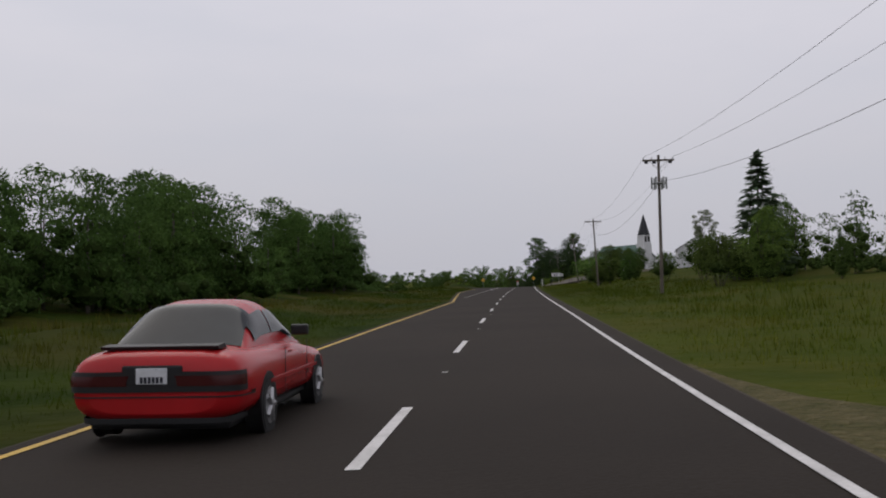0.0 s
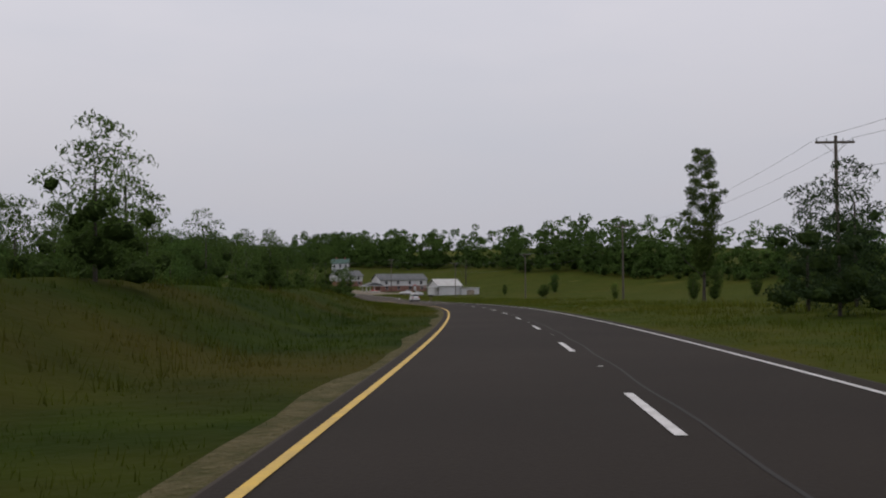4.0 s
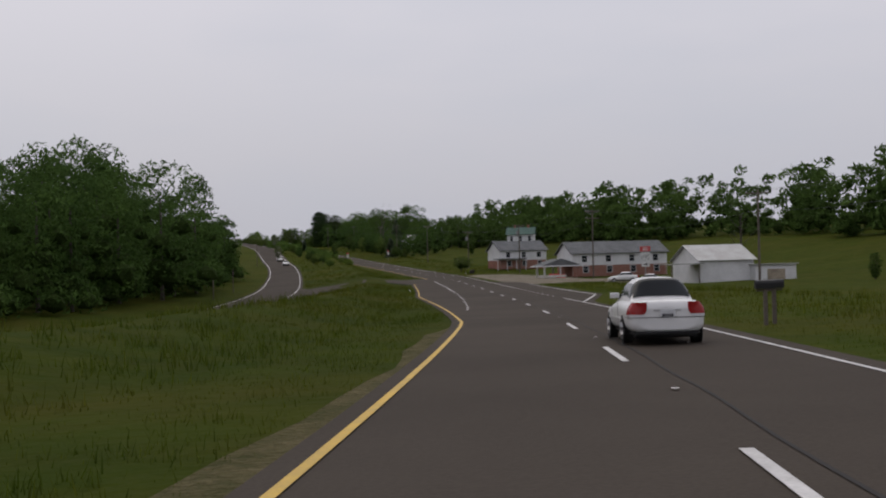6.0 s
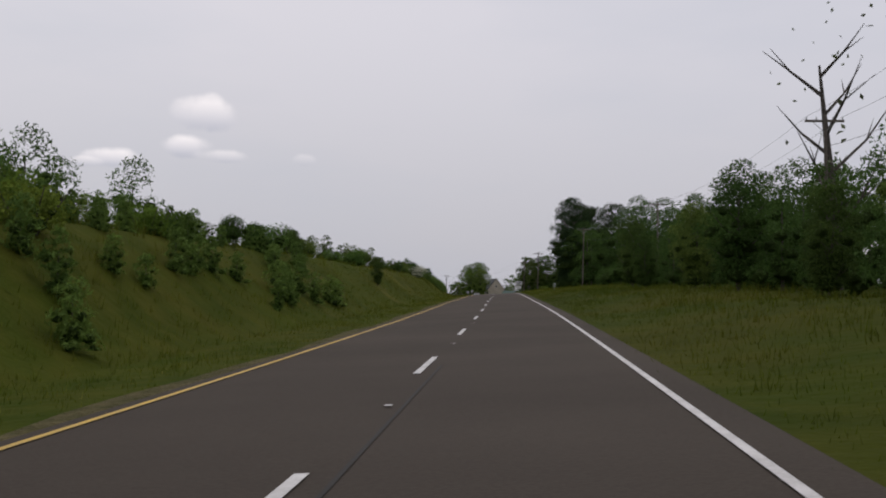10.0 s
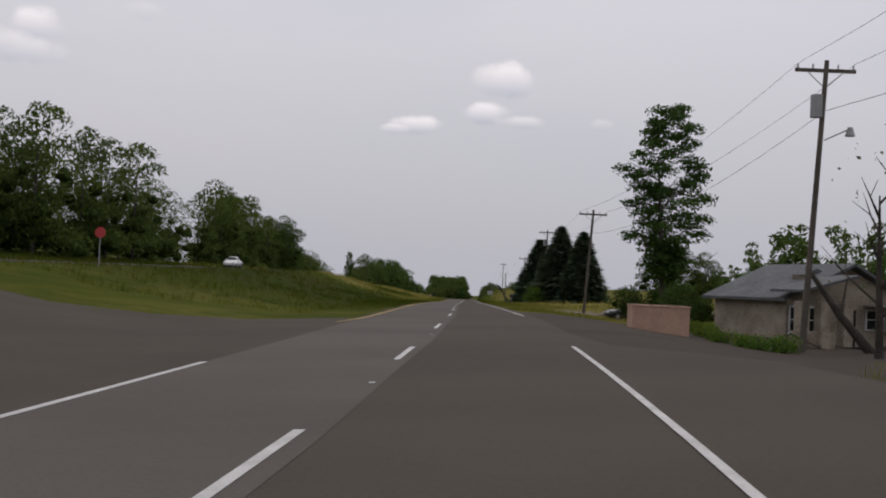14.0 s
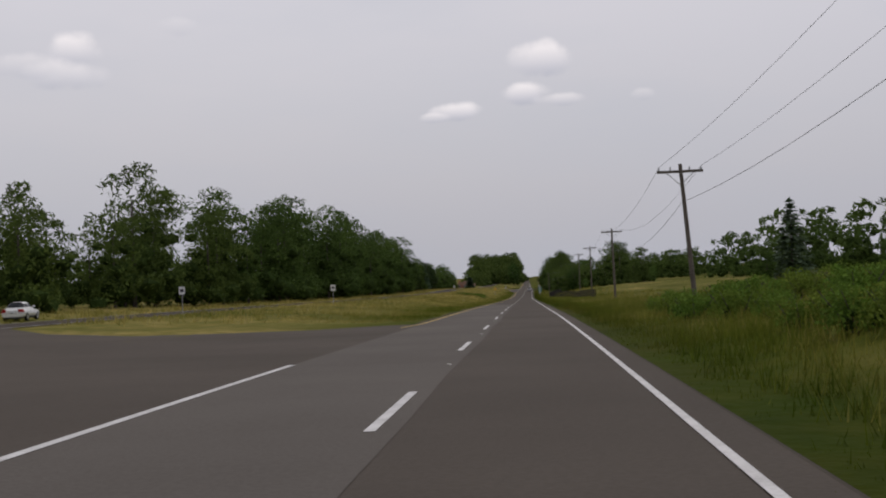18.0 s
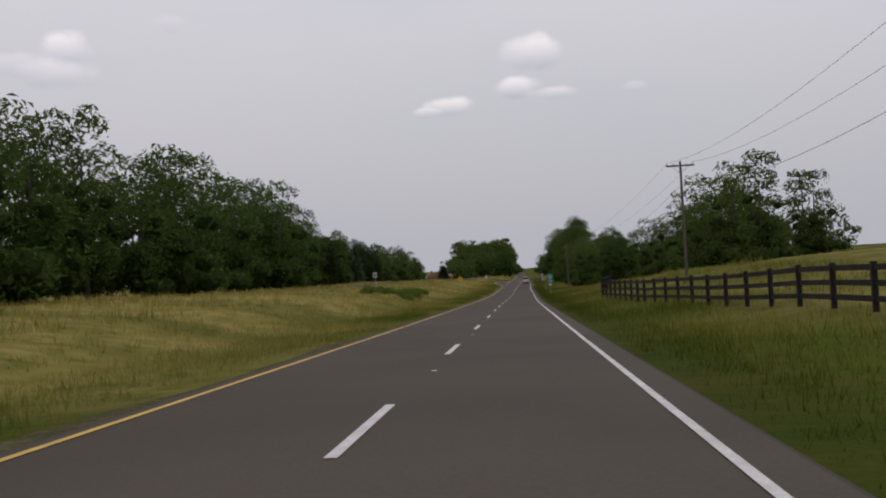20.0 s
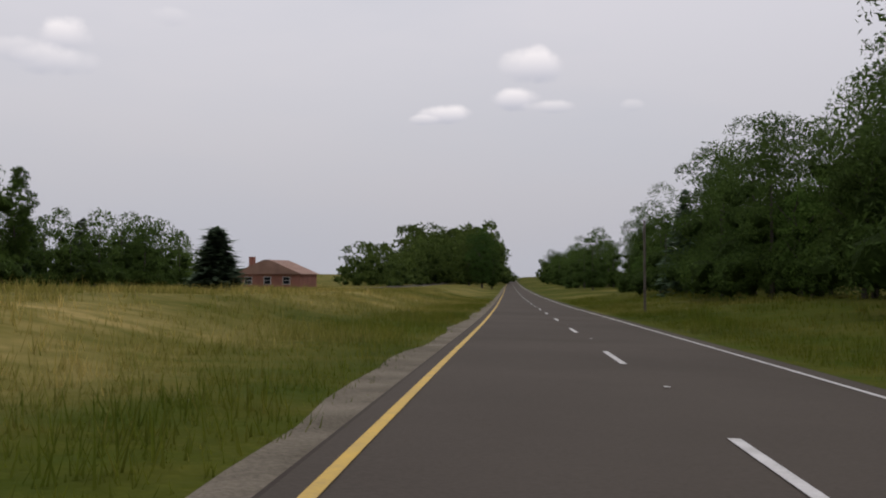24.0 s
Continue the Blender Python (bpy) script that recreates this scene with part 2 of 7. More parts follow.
M["shingle_rust"] = material("shingle_rust", (0.33, 0.20, 0.15), (0.22, 0.13, 0.10), 0.8, 1.5, 0.15, 0.4)
M["tin_roof"] = material("tin_roof", (0.42, 0.43, 0.43), (0.30, 0.29, 0.28), 0.5, 1.5, 0.2, 0.1, 0.3)
M["concrete"] = material("concrete", (0.50, 0.48, 0.44), (0.36, 0.34, 0.31), 0.9, 1.0, 0.06, 0.3)
M["sign_white"] = material("sign_white", (0.68, 0.68, 0.67), (0.56, 0.56, 0.55), 0.5, 0.6, 0.1)
M["sign_red"] = material("sign_red", (0.55, 0.06, 0.06), (0.45, 0.06, 0.06), 0.5, 0.6, 0.1)
M["sign_yellow"] = material("sign_yellow", (0.75, 0.42, 0.03), (0.62, 0.35, 0.03), 0.5, 0.6, 0.1)
M["sign_green"] = material("sign_green", (0.02, 0.20, 0.15), (0.02, 0.15, 0.12), 0.5, 0.6, 0.1)
M["sign_blue"] = material("sign_blue", (0.03, 0.12, 0.32), (0.03, 0.09, 0.24), 0.5, 0.6, 0.1)
M["sign_back"] = material("sign_back", (0.40, 0.41, 0.41), (0.30, 0.31, 0.31), 0.5, 0.6, 0.1, 0, 0.4)
M["pink_box"] = material("pink_box", (0.55, 0.36, 0.26), (0.42, 0.27, 0.19), 0.8, 0.8, 0.1, 0.2)
M["lamp_dark"] = material("lamp_dark", (0.055, 0.006, 0.006), None, 0.25, 0.3, 0.05)
M["asphalt_mid"] = material("asphalt_mid", (0.088, 0.075, 0.063), (0.064, 0.054, 0.045), 0.85, 6.0, 0.05, 0.1, spec=0.05)
M["spruce_needle"] = material("spruce_needle", (0.125, 0.170, 0.100), (0.062, 0.092, 0.052), 0.85, 2.0, 0.3, 0, 0, 0.35, spec=0.05)
M["slate_dark"] = material("slate_dark", (0.045, 0.047, 0.052), (0.030, 0.031, 0.035), 0.85, 1.5, 0.15, 0.3)


# ---------------------------------------------------------------- plan
# Centre dashes of the carriageway, one point a second of the drive (94 m apart), then on to the horizon.
ROAD = [(-1.1, 1.4, -1.48), (72.8, 61.0, 0.81), (145.1, 119.9, 3.23), (216.2, 180.5, 4.66), (284.2, 244.8, 4.43), (347.7, 313.5, 3.28), (404.1, 387.8, 1.83), (453.0, 467.5, 1.17), (494.3, 551.7, 2.18), (528.1, 639.6, 4.53), (556.6, 729.6, 8.13), (582.9, 819.9, 12.54), (606.9, 910.6, 16.59), (623.8, 1002.3, 19.42), (629.8, 1095.3, 20.95), (628.2, 1189.0, 21.12), (623.8, 1283.1, 20.45), (619.1, 1377.7, 19.88), (614.3, 1471.5, 19.24), (609.7, 1564.9, 17.49), (605.5, 1659.0, 15.27), (601.6, 1753.9, 13.26), (597.7, 1848.1, 11.89), (593.6, 1941.2, 11.50), (589.4, 2034.0, 11.23)]
SPEED = 94.0
_r = np.array(ROAD)
_first, _last = _r[0], _r[-1]
_before = [_first - (_r[1] - _first) * k * np.array([1, 1, 0.5]) for k in range(6, 0, -1)]
_ahead = (_last - _r[-2]) * np.array([1, 1, 0.0])
_after = [_last + _ahead * k + np.array([0, 0, (-1.1, -1.9, -2.3, -2.5, -2.5, -2.3, -2, -1.6, -1, -0.5, 0, 0.5, 1, 1)[k - 1]]) for k in range(1, 15)]
_ctrl = np.array([*_before, *_r, *_after])


# Sideways and upward corrections of the centre line, every half second of the drive.
SWERVE = [-0.29, -0.51, -0.65, -0.42, 0.41, 1.09, 0.99, 0.88, 0.78, 0.66, 0.5, 0.26, -0.13, -0.39, -0.74, -0.73, -0.09, -0.08, 0.28, -0.03, -0.22, -0.86, -1.54, -1.86, -1.42, -0.04, 1.6, 1.8, 1.5, 0.63, -0.39, -0.78, -0.61, -0.59, -0.45, -0.31, 0.04, 0.32, 0.32, 0.27, 0.14, -0.1, -0.4, -0.38, -0.35, -0.37, 0.11, 0.32, 0.58, 0.82, 0.8, 0.71, 0.68, 0.65, 0.6]
RISE = [-0.37, -0.28, -0.25, -0.26, -0.14, -0.01, 0.07, 0.13, 0.14, 0.13, 0.12, 0.1, 0.07, 0.02, -0.04, -0.06, -0.05, -0.12, -0.2, -0.14, -0.06, -0.02, 0.0, 0.03, 0.07, 0.14, 0.1, 0.1, 0.12, 0.2, 0.09, 0.02, -0.02, -0.03, -0.07, -0.06, -0.06, -0.07, -0.06, -0.03, 0.01, 0.03, 0.02, -0.04, -0.06, -0.05, 0.01, 0.04, 0.01, -0.06, -0.05, -0.01, 0.02, 0.04, 0.07]


def spline(points, u):
    """Point and tangent of the smooth curve through points at the index u."""
    i = u.astype(int)
    w = (u - i)[..., None]
    a, b, c, d = points[i - 1], points[i], points[i + 1], points[i + 2]
    p = 0.5 * (2 * b + (c - a) * w + (2 * a - 5 * b + 4 * c - d) * w ** 2 + (3 * b - a - 3 * c + d) * w ** 3)
    t = 0.5 * ((c - a) + 2 * (2 * a - 5 * b + 4 * c - d) * w + 3 * (3 * b - a - 3 * c + d) * w ** 2)
    n = np.stack([t[..., 1], -t[..., 0]], -1)
    return p, n / np.linalg.norm(n, axis=-1, keepdims=True)


_half = np.arange(-5, 36.1, 0.5)
_fine, _side = spline(_ctrl, np.clip(_half + 6.0, 1.0, len(_ctrl) - 2.001))
_at = np.arange(len(SWERVE)) * 0.5
_fine[:, :2] += _side * np.interp(_half, _at, SWERVE, left=0.0)[:, None]
_fine[:, 2] += np.interp(_half, _at, RISE, left=0.0)


def along_road(s):
    """Centre line point and right-hand normal at s metres along; s may be an array."""
    return spline(_fine, np.clip(np.asarray(s, float) / SPEED * 2 + 10.0, 1.0, len(_fine) - 2.001))


# Heights of the land above the road: (seconds, metres) at lateral offsets in metres (right is positive).
LAND = {
    -300: [(0, 6), (5, 2), (9, 12), (14, 8), (20, 6), (26, 5)],
    -80: [(0, 1.5), (2.5, 4), (3.5, 4.5), (5, 1.5), (6.5, 0.5), (8, 3), (9.5, 6.5), (13, 7), (14.5, 4), (16, 6), (17, 4.5), (17.6, 4.5), (18, 3), (20, 2.6), (22, 2.6), (26, 2)],
    -36: [(0, -1.8), (2.2, -1.9), (2.5, -2.6), (2.8, -2.2), (3.1, -0.8), (3.5, 0.3), (4.5, 0.3), (5.5, -0.5), (6.5, -1.3), (7.4, -1.8), (7.9, -1.5), (8.3, -0.9), (8.8, 0.2), (9.2, 1.6), (9.6, 2.2), (10.2, 5), (13, 5.6), (14, 1.2), (15, 2.4), (16, 4.4), (17, 2.8), (17.6, 3.0), (17.85, 2.2), (18.1, 0.6), (18.6, 0.5), (21, 2.2), (22, 2.4), (23, 2.3), (23.6, 1.4), (24, 1.2), (26, 1.2)],
    -14: [(0, 0.45), (1.9, 0.45), (2.1, 0.4), (2.25, 0.2), (2.58, 0.1), (2.95, 3.0), (3.4, 2.3), (4.2, 2.0), (5.0, 1.6), (5.5, 0.7), (6.4, 0.8), (7.2, 0.7), (7.6, 0.6), (8.0, 0.5), (8.4, 0.7), (9, 2.2), (9.5, 3.7), (10, 4.2), (12, 3.6), (13.2, 3.4), (13.8, 0.5), (14.6, 0.4), (16, 1.3), (17, 0.9), (17.5, 1.0), (17.8, 0.6), (18.0, 0.1), (18.6, 0.2), (20, 0.9), (21, 1.3), (22.6, 1.2), (23.2, 0.9), (24, 1.0), (26, 1.0)],
    12: [(0, -0.1), (1.5, 0), (2.2, 0.1), (2.5, 0.35), (2.65, 1.4), (3.2, 1.6), (3.5, 0.1), (6, 0.1), (8, 0.1), (9, 0.2), (10, 0.8), (12, 0.5), (13, 0.1), (13.9, 0.1), (14.3, -0.7), (14.8, -0.7), (15.2, 0.2), (16, 0.3), (17, 0.2), (17.2, -0.2), (17.35, -0.5), (17.5, 0.6), (17.65, 2.6), (17.8, 3.9), (17.92, 4.2), (18.05, 3.1), (18.25, 1.3), (18.6, 0.3), (20, 0.3), (21, 1.2), (22, 0.6), (23, 0.6), (24, 0.5), (26, 0.6)],
    20: [(0, 0.2), (1.5, 0.9), (2.2, 1.0), (2.5, 1.5), (2.65, 3.6), (3.2, 3.4), (3.5, 0.2), (6, 0.2), (7.4, -0.4), (8.2, -0.3), (8.7, 0.8), (9.5, 0.5), (12, 1.0), (13, 0.3), (13.9, 0.1), (14.3, -0.9), (14.8, -0.8), (15.2, 0.4), (16, 0.8), (17, 0.4), (17.25, -0.5), (17.5, 0.4), (17.7, 3.2), (17.9, 4.8), (18.2, 2.4), (18.8, 0.6), (20, 0.8), (21, 2.6), (22, 1.2), (24, 1.2), (26, 1)],
    42: [(0, 0.6), (1.5, 2.4), (2.4, 4.2), (3.2, 4), (3.8, 0.6), (6, 0.0), (7.4, -0.7), (8.2, -0.4), (8.8, 3.2), (9.5, 2.5), (12, 1.2), (14, 0.8), (16, 3), (17, 4), (17.6, 4.6), (18, 5.5), (19, 2.4), (20, 2), (21, 3.4), (22, 2.4), (26, 2)],
    120: [(0, 3), (2.4, 6), (4, 2), (6, 3), (8, 8), (9.5, 8), (12, 4), (16, 8), (18, 9), (20, 5), (26, 5)],
    400: [(0, 6), (6, 10), (9, 16), (16, 12), (26, 8)],
}
LATS = np.array([-700, -300, -80, -36, -25, -14, -8.2, 5.2, 12, 20, 42, 120, 400, 1600], float)


# right turn lanes: start, full, end
RIGHTS = [(628, 648, 712), (1262, 1280, 1335)]


# Cross-fall of the road (seconds, degrees): the right side is raised in the left-hand bends.
BANK = [(0, 2), (2, 1.5), (2.7, 0), (3.5, 0), (5.5, 0.7), (8, 1), (9.5, 3.2), (12, 4.1), (13.5, 4.1), (14.2, 3), (15, 0.9), (16, 0.9), (17, 0), (21, 0), (22, -1.5), (22.5, -2.4), (23, -2), (24, -2), (26, 0)]


def tilt(s, l):
    """Height that the cross-fall adds at s, l."""
    t, b = zip(*BANK)
    return np.tan(np.radians(np.interp(np.asarray(s, float) / SPEED, t, b))) * np.clip(l, -9.0, 8.0)


def lane(s):
    """Width of a lane."""
    return float(np.interp(s, (1500, 1580), (3.66, 3.36)))


def land(s, l):
    """Height of the ground over the centre line at s, l (arrays)."""
    return flat_land(s, l) + tilt(s, l)


def flat_land(s, l):
    s, l = np.broadcast_arrays(np.asarray(s, float), np.asarray(l, float))
    t = s / SPEED
    rows = []
    for at in LATS:
        key = {-700: -300, -25: -36, 1600: 400}.get(int(at), int(at) if at not in (-8.2, 5.2) else 0)
        if key == 0:
            rows.append(np.full(t.shape, -0.04))
        else:
            x, y = zip(*LAND[key])
            rows.append(np.interp(t, x, y))
    rows = np.array(rows)
    i = np.clip(np.searchsorted(LATS, l) - 1, 0, len(LATS) - 2)
    w = (l - LATS[i]) / (LATS[i + 1] - LATS[i])
    w = np.where((i == 6), w, w * w * (3 - 2 * w) * 0.6 + w * 0.4)
    flat = rows.reshape(len(LATS), -1)
    j = np.arange(flat.shape[1])
    lo, hi = flat[i.ravel(), j].reshape(l.shape), flat[(i + 1).ravel(), j].reshape(l.shape)
    h = lo + (hi - lo) * w
    for a, b, c in RIGHTS:
        h = np.where((s > a - 6) & (s < c + 14) & (l > 0), np.minimum(h, -0.04 + np.clip(l - 8.3, 0, 99) * 0.15), h)
    return h


def spot(s, l, up=0.0):
    """World point in true metres on the land at s, l."""
    p, n = along_road(s)
    return Vector((p[0] + n[0] * l, p[1] + n[1] * l, p[2] + float(ground_at(s, l)) + up))


def on_road(s, l, up=0.0):
    p, n = along_road(s)
    return Vector((p[0] + n[0] * l, p[1] + n[1] * l, p[2] + up + float(tilt(s, l))))


def heading(s):
    """Turn about z, in degrees, that points a thing's +y along the road."""
    _, n = along_road(s)
    return math.degrees(math.atan2(n[1], n[0]))


def stand(s, l, turn=0.0, up=0.0, lean=0.0):
    """Pose of a thing on the land, its +y along the road, turned to the left by turn."""
    p = spot(s, l, up) * SCALE
    return pose(p.x, p.y, p.z, 0, lean, heading(s) + turn)


def stand_road(s, l, turn=0.0, up=0.015):
    p = on_road(s, l, up) * SCALE
    q = along_road(s + 2)[0] - along_road(s - 2)[0]
    slope = math.degrees(math.atan2(q[2], math.hypot(q[0], q[1])))
    return pose(p.x, p.y, p.z, slope, 0, heading(s) + turn)


def mesh(name, verts, faces, material_, smooth=False):
    """Mesh from true metres."""
    me = bpy.data.meshes.new(name)
    me.from_pydata((np.asarray(verts, float) * SCALE).tolist(), [], faces if isinstance(faces, list) else faces.tolist())
    for m in (material_ if isinstance(material_, (list, tuple)) else [material_]):
        me.materials.append(m)
    if smooth:
        me.polygons.foreach_set("use_smooth", np.ones(len(me.polygons), bool))
    me.update()
    return me


def sheet(name, ss, ls, height, material_, smooth=True):
    """A mesh over stations ss and laterals ls (ls may depend on s); height(s, l) is over the road."""
    ss = np.asarray(ss, float)
    ll = np.array([ls(s) if callable(ls) else ls for s in ss], float)
    p, n = along_road(ss)
    x = p[:, None, 0] + n[:, None, 0] * ll
    y = p[:, None, 1] + n[:, None, 1] * ll
    z = p[:, None, 2] + height(np.repeat(ss[:, None], ll.shape[1], 1), ll)
    rows, cols = ll.shape
    k = np.arange(rows * cols).reshape(rows, cols)
    f = np.stack([k[:-1, :-1], k[:-1, 1:], k[1:, 1:], k[1:, :-1]], -1).reshape(-1, 4)
    return mesh(name, np.stack([x, y, z], -1).reshape(-1, 3), f, material_, smooth)


def ramp(s, points):
    x, y = zip(*points)
    return np.interp(s, x, y)


def rough_land(s, l):
    """Land with its small unevenness away from both carriageways."""
    h = land(s, l)
    far = np.clip((np.abs(l + 1.5) - 8.0) / 10.0, 0, 1) * np.clip(np.abs(np.abs(l + 30.5) - 0) / 8.0 - 0.9, 0, 1)
    bumps = 0.25 * np.sin(s * 0.11 + l * 0.07) * np.cos(l * 0.19 - s * 0.043) + 0.16 * np.sin(s * 0.37 + 1.7) * np.sin(l * 0.41 + s * 0.05)
    big = np.clip((np.abs(l) - 100) / 150, 0, 1) * 3.0 * np.sin(s * 0.008 + 0.5) * np.cos(l * 0.006)
    return h + bumps * far + big


# ---------------------------------------------------------------- the ground, one sheet
GROUND_L = np.array([-660, -500, -380, -300, -220, -160, -120, -95, -80, -66, -54, -46, -40, -36, -33.5, -30.5, -27.5, -25, -22, -19.5, -17, -15.5, -14,
                     -12.5, -11, -9.6, -8.2, -5.5, -4.0, 4.2, 5.2, 6.5, 8, 9.5, 11, 12, 13.5, 15, 17, 20, 24, 29, 35, 42, 52, 66, 85, 120, 170, 240, 320, 400, 600, 900, 1300, 1600], float)
GROUND_S = np.arange(-420, 3480, 5.0)


def meadow(name, gain=1.0, spread=0.0):
    """Grassland that runs from dark lush green to dry tan by the dryness of the place; one pattern for the soil and for its blades."""
    gm = bpy.data.materials.new(name)
    gm.use_nodes = True
    nt = gm.node_tree
    gb = nt.nodes["Principled BSDF"]
    gb.inputs["Roughness"].default_value, gb.inputs["Specular IOR Level"].default_value = 0.98, 0.02
    tc = nt.nodes.new("ShaderNodeTexCoord")

    def gnoise(length, detail, low, high):
        n = nt.nodes.new("ShaderNodeTexNoise")
        n.inputs["Scale"].default_value, n.inputs["Detail"].default_value = 1.0 / (length * SCALE), detail
        nt.links.new(tc.outputs["Object"], n.inputs["Vector"])
        r = nt.nodes.new("ShaderNodeMapRange")
        r.inputs[1].default_value, r.inputs[2].default_value = low, high
        nt.links.new(n.outputs["Fac"], r.inputs[0])
        return r.outputs[0]

    def gmix(fac, a, b):
        n = nt.nodes.new("ShaderNodeMix")
        n.data_type = "RGBA"
        nt.links.new(fac, n.inputs[0])
        for k, q in ((6, a), (7, b)):
            if isinstance(q, tuple):
                n.inputs[k].default_value = (*q, 1)
            else:
                nt.links.new(q, n.inputs[k])
        return n.outputs[2]

    def gmath(op, a, b):
        n = nt.nodes.new("ShaderNodeMath")
        n.operation = op
        for k, q in enumerate((a, b)):
            if isinstance(q, (int, float)):
                n.inputs[k].default_value = q
            else:
                nt.links.new(q, n.inputs[k])
        return n.outputs[0]

    def clamped(q):
        n = nt.nodes.new("ShaderNodeClamp")
        nt.links.new(q, n.inputs[0])
        return n.outputs[0]

    dry = nt.nodes.new("ShaderNodeAttribute")
    dry.attribute_name = "dryness"
    green = gmix(gnoise(9, 5, 0.35, 0.65), (0.034, 0.054, 0.006), (0.066, 0.084, 0.010))
    green = gmix(gnoise(1.6, 5, 0.35, 0.7), green, (0.088, 0.088, 0.014))
    tan = gmix(gnoise(5, 5, 0.35, 0.65), (0.17, 0.145, 0.040), (0.34, 0.262, 0.098))
    tan = gmix(gnoise(0.9, 5, 0.4, 0.75), tan, (0.098, 0.100, 0.018))
    fine = gnoise(0.16, 4, 0.35, 0.65)
    green = gmix(fine, gmix(fine, green, (0.022, 0.036, 0.005)), green)
    patch = gmath("ADD", gnoise(16, 4, 0.30, 0.72), -0.5)
    fac = clamped(gmath("ADD", dry.outputs["Fac"], gmath("MULTIPLY", patch, 0.9)))
    lush = clamped(gmath("MULTIPLY", dry.outputs["Fac"], -1.5))
    rank = gmix(gnoise(2.5, 5, 0.3, 0.7), (0.011, 0.022, 0.003), (0.027, 0.040, 0.004))
    rank = gmix(gnoise(12, 4, 0.45, 0.7), rank, (0.046, 0.040, 0.008))
    out = gmix(fac, gmix(lush, green, rank), tan)
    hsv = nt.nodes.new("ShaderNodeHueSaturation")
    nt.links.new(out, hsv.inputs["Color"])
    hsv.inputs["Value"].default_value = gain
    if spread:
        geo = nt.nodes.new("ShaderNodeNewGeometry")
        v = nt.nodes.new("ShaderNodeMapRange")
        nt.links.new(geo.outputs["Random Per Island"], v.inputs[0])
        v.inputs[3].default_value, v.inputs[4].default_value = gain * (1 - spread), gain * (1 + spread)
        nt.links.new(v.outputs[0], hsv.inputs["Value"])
    nt.links.new(hsv.outputs["Color"], gb.inputs["Base Color"])
    gbump = nt.nodes.new("ShaderNodeBump")
    gbump.inputs["Strength"].default_value, gbump.inputs["Distance"].default_value = 0.35, 0.2 * SCALE
    nt.links.new(gnoise(0.5, 4, 0.2, 0.8), gbump.inputs["Height"])
    nt.links.new(gbump.outputs[0], gb.inputs["Normal"])
    if spread:
        let_through(nt, 0.5)
    return gm


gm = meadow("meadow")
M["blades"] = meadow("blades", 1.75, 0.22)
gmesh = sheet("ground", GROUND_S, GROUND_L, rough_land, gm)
DRY_LEFT = [(0, -0.9), (3.5, -1), (5, -0.5), (6, -0.45), (7, -0.4), (8.2, -0.4), (8.8, -0.3), (12, -0.15), (13.5, 0.15), (14.5, 0.1), (15.0, -0.5), (15.5, -0.55), (15.75, -0.2), (16.0, 0.55), (16.5, 0.75), (17.5, 0.6), (20, 0.65), (21.3, 0.8), (22.5, 0.75), (24, 0.7), (26, 0.5)]
DRY_RIGHT = [(0, -0.2), (1, -0.5), (3.5, -0.4), (5, -0.3), (9, -0.3), (11, -0.4), (12, -0.1), (14.5, 0.2), (15.1, 0.6), (15.6, 0.6), (16.5, 0.35), (18, 0.3), (21, 0.35), (24, 0.15), (26, 0.2)]


def dryness(s, l):
    t = np.asarray(s) / SPEED
    left, right = ramp(t, DRY_LEFT), ramp(t, DRY_RIGHT)
    left = left - 1.3 * np.exp(-(((s - 1548 + (l + 16) * 1.5) / 30) ** 2 + ((l + 15.5) / 5) ** 2) ** 2)
    v = np.where(l < 0, left, right)
    v = np.where(v < 0, v, v * np.clip((np.abs(l) - 4) / 8.0, 0.15, 1.0))
    rank = np.clip((7.0 - l) / 2.5, 0, 1) * (l > 0) * np.clip((t - 15.8) / 0.3, 0, 1) * np.clip((23 - t) / 0.5, 0, 1)
    return v - 0.45 * rank


gs, gl = np.meshgrid(GROUND_S, GROUND_L, indexing="ij")
att = gmesh.attributes.new("dryness", "FLOAT", "POINT")
att.data.foreach_set("value", dryness(gs, gl).ravel().astype(np.float32))
ground = tagged(new("ground", gmesh), "rolling roadside meadow of green and dry tan grass", "ground", kind="structure")

GROUND_Z = rough_land(gs, gl)


def ground_at(s, l):
    """Height of the ground sheet over the road at s, l."""
    s, l = np.broadcast_arrays(np.asarray(s, float), np.asarray(l, float))
    i = np.clip(np.searchsorted(GROUND_S, s, side="right") - 1, 0, len(GROUND_S) - 2)
    j = np.clip(np.searchsorted(GROUND_L, l, side="right") - 1, 0, len(GROUND_L) - 2)
    u = (s - GROUND_S[i]) / (GROUND_S[i + 1] - GROUND_S[i])
    v = (l - GROUND_L[j]) / (GROUND_L[j + 1] - GROUND_L[j])
    return (GROUND_Z[i, j] * (1 - u) + GROUND_Z[i + 1, j] * u) * (1 - v) + (GROUND_Z[i, j + 1] * (1 - u) + GROUND_Z[i + 1, j + 1] * u) * v


# ---------------------------------------------------------------- carriageways
# left turn lanes before a crossover: taper start, full width, end of the lane, end of the opening
TURNS = [(80, 151, 203, 246), (604, 664, 722, 757), (1188, 1268, 1322, 1362), (1580, 1648, 1700, 1742), (2138, 2184, 2226, 2252)]


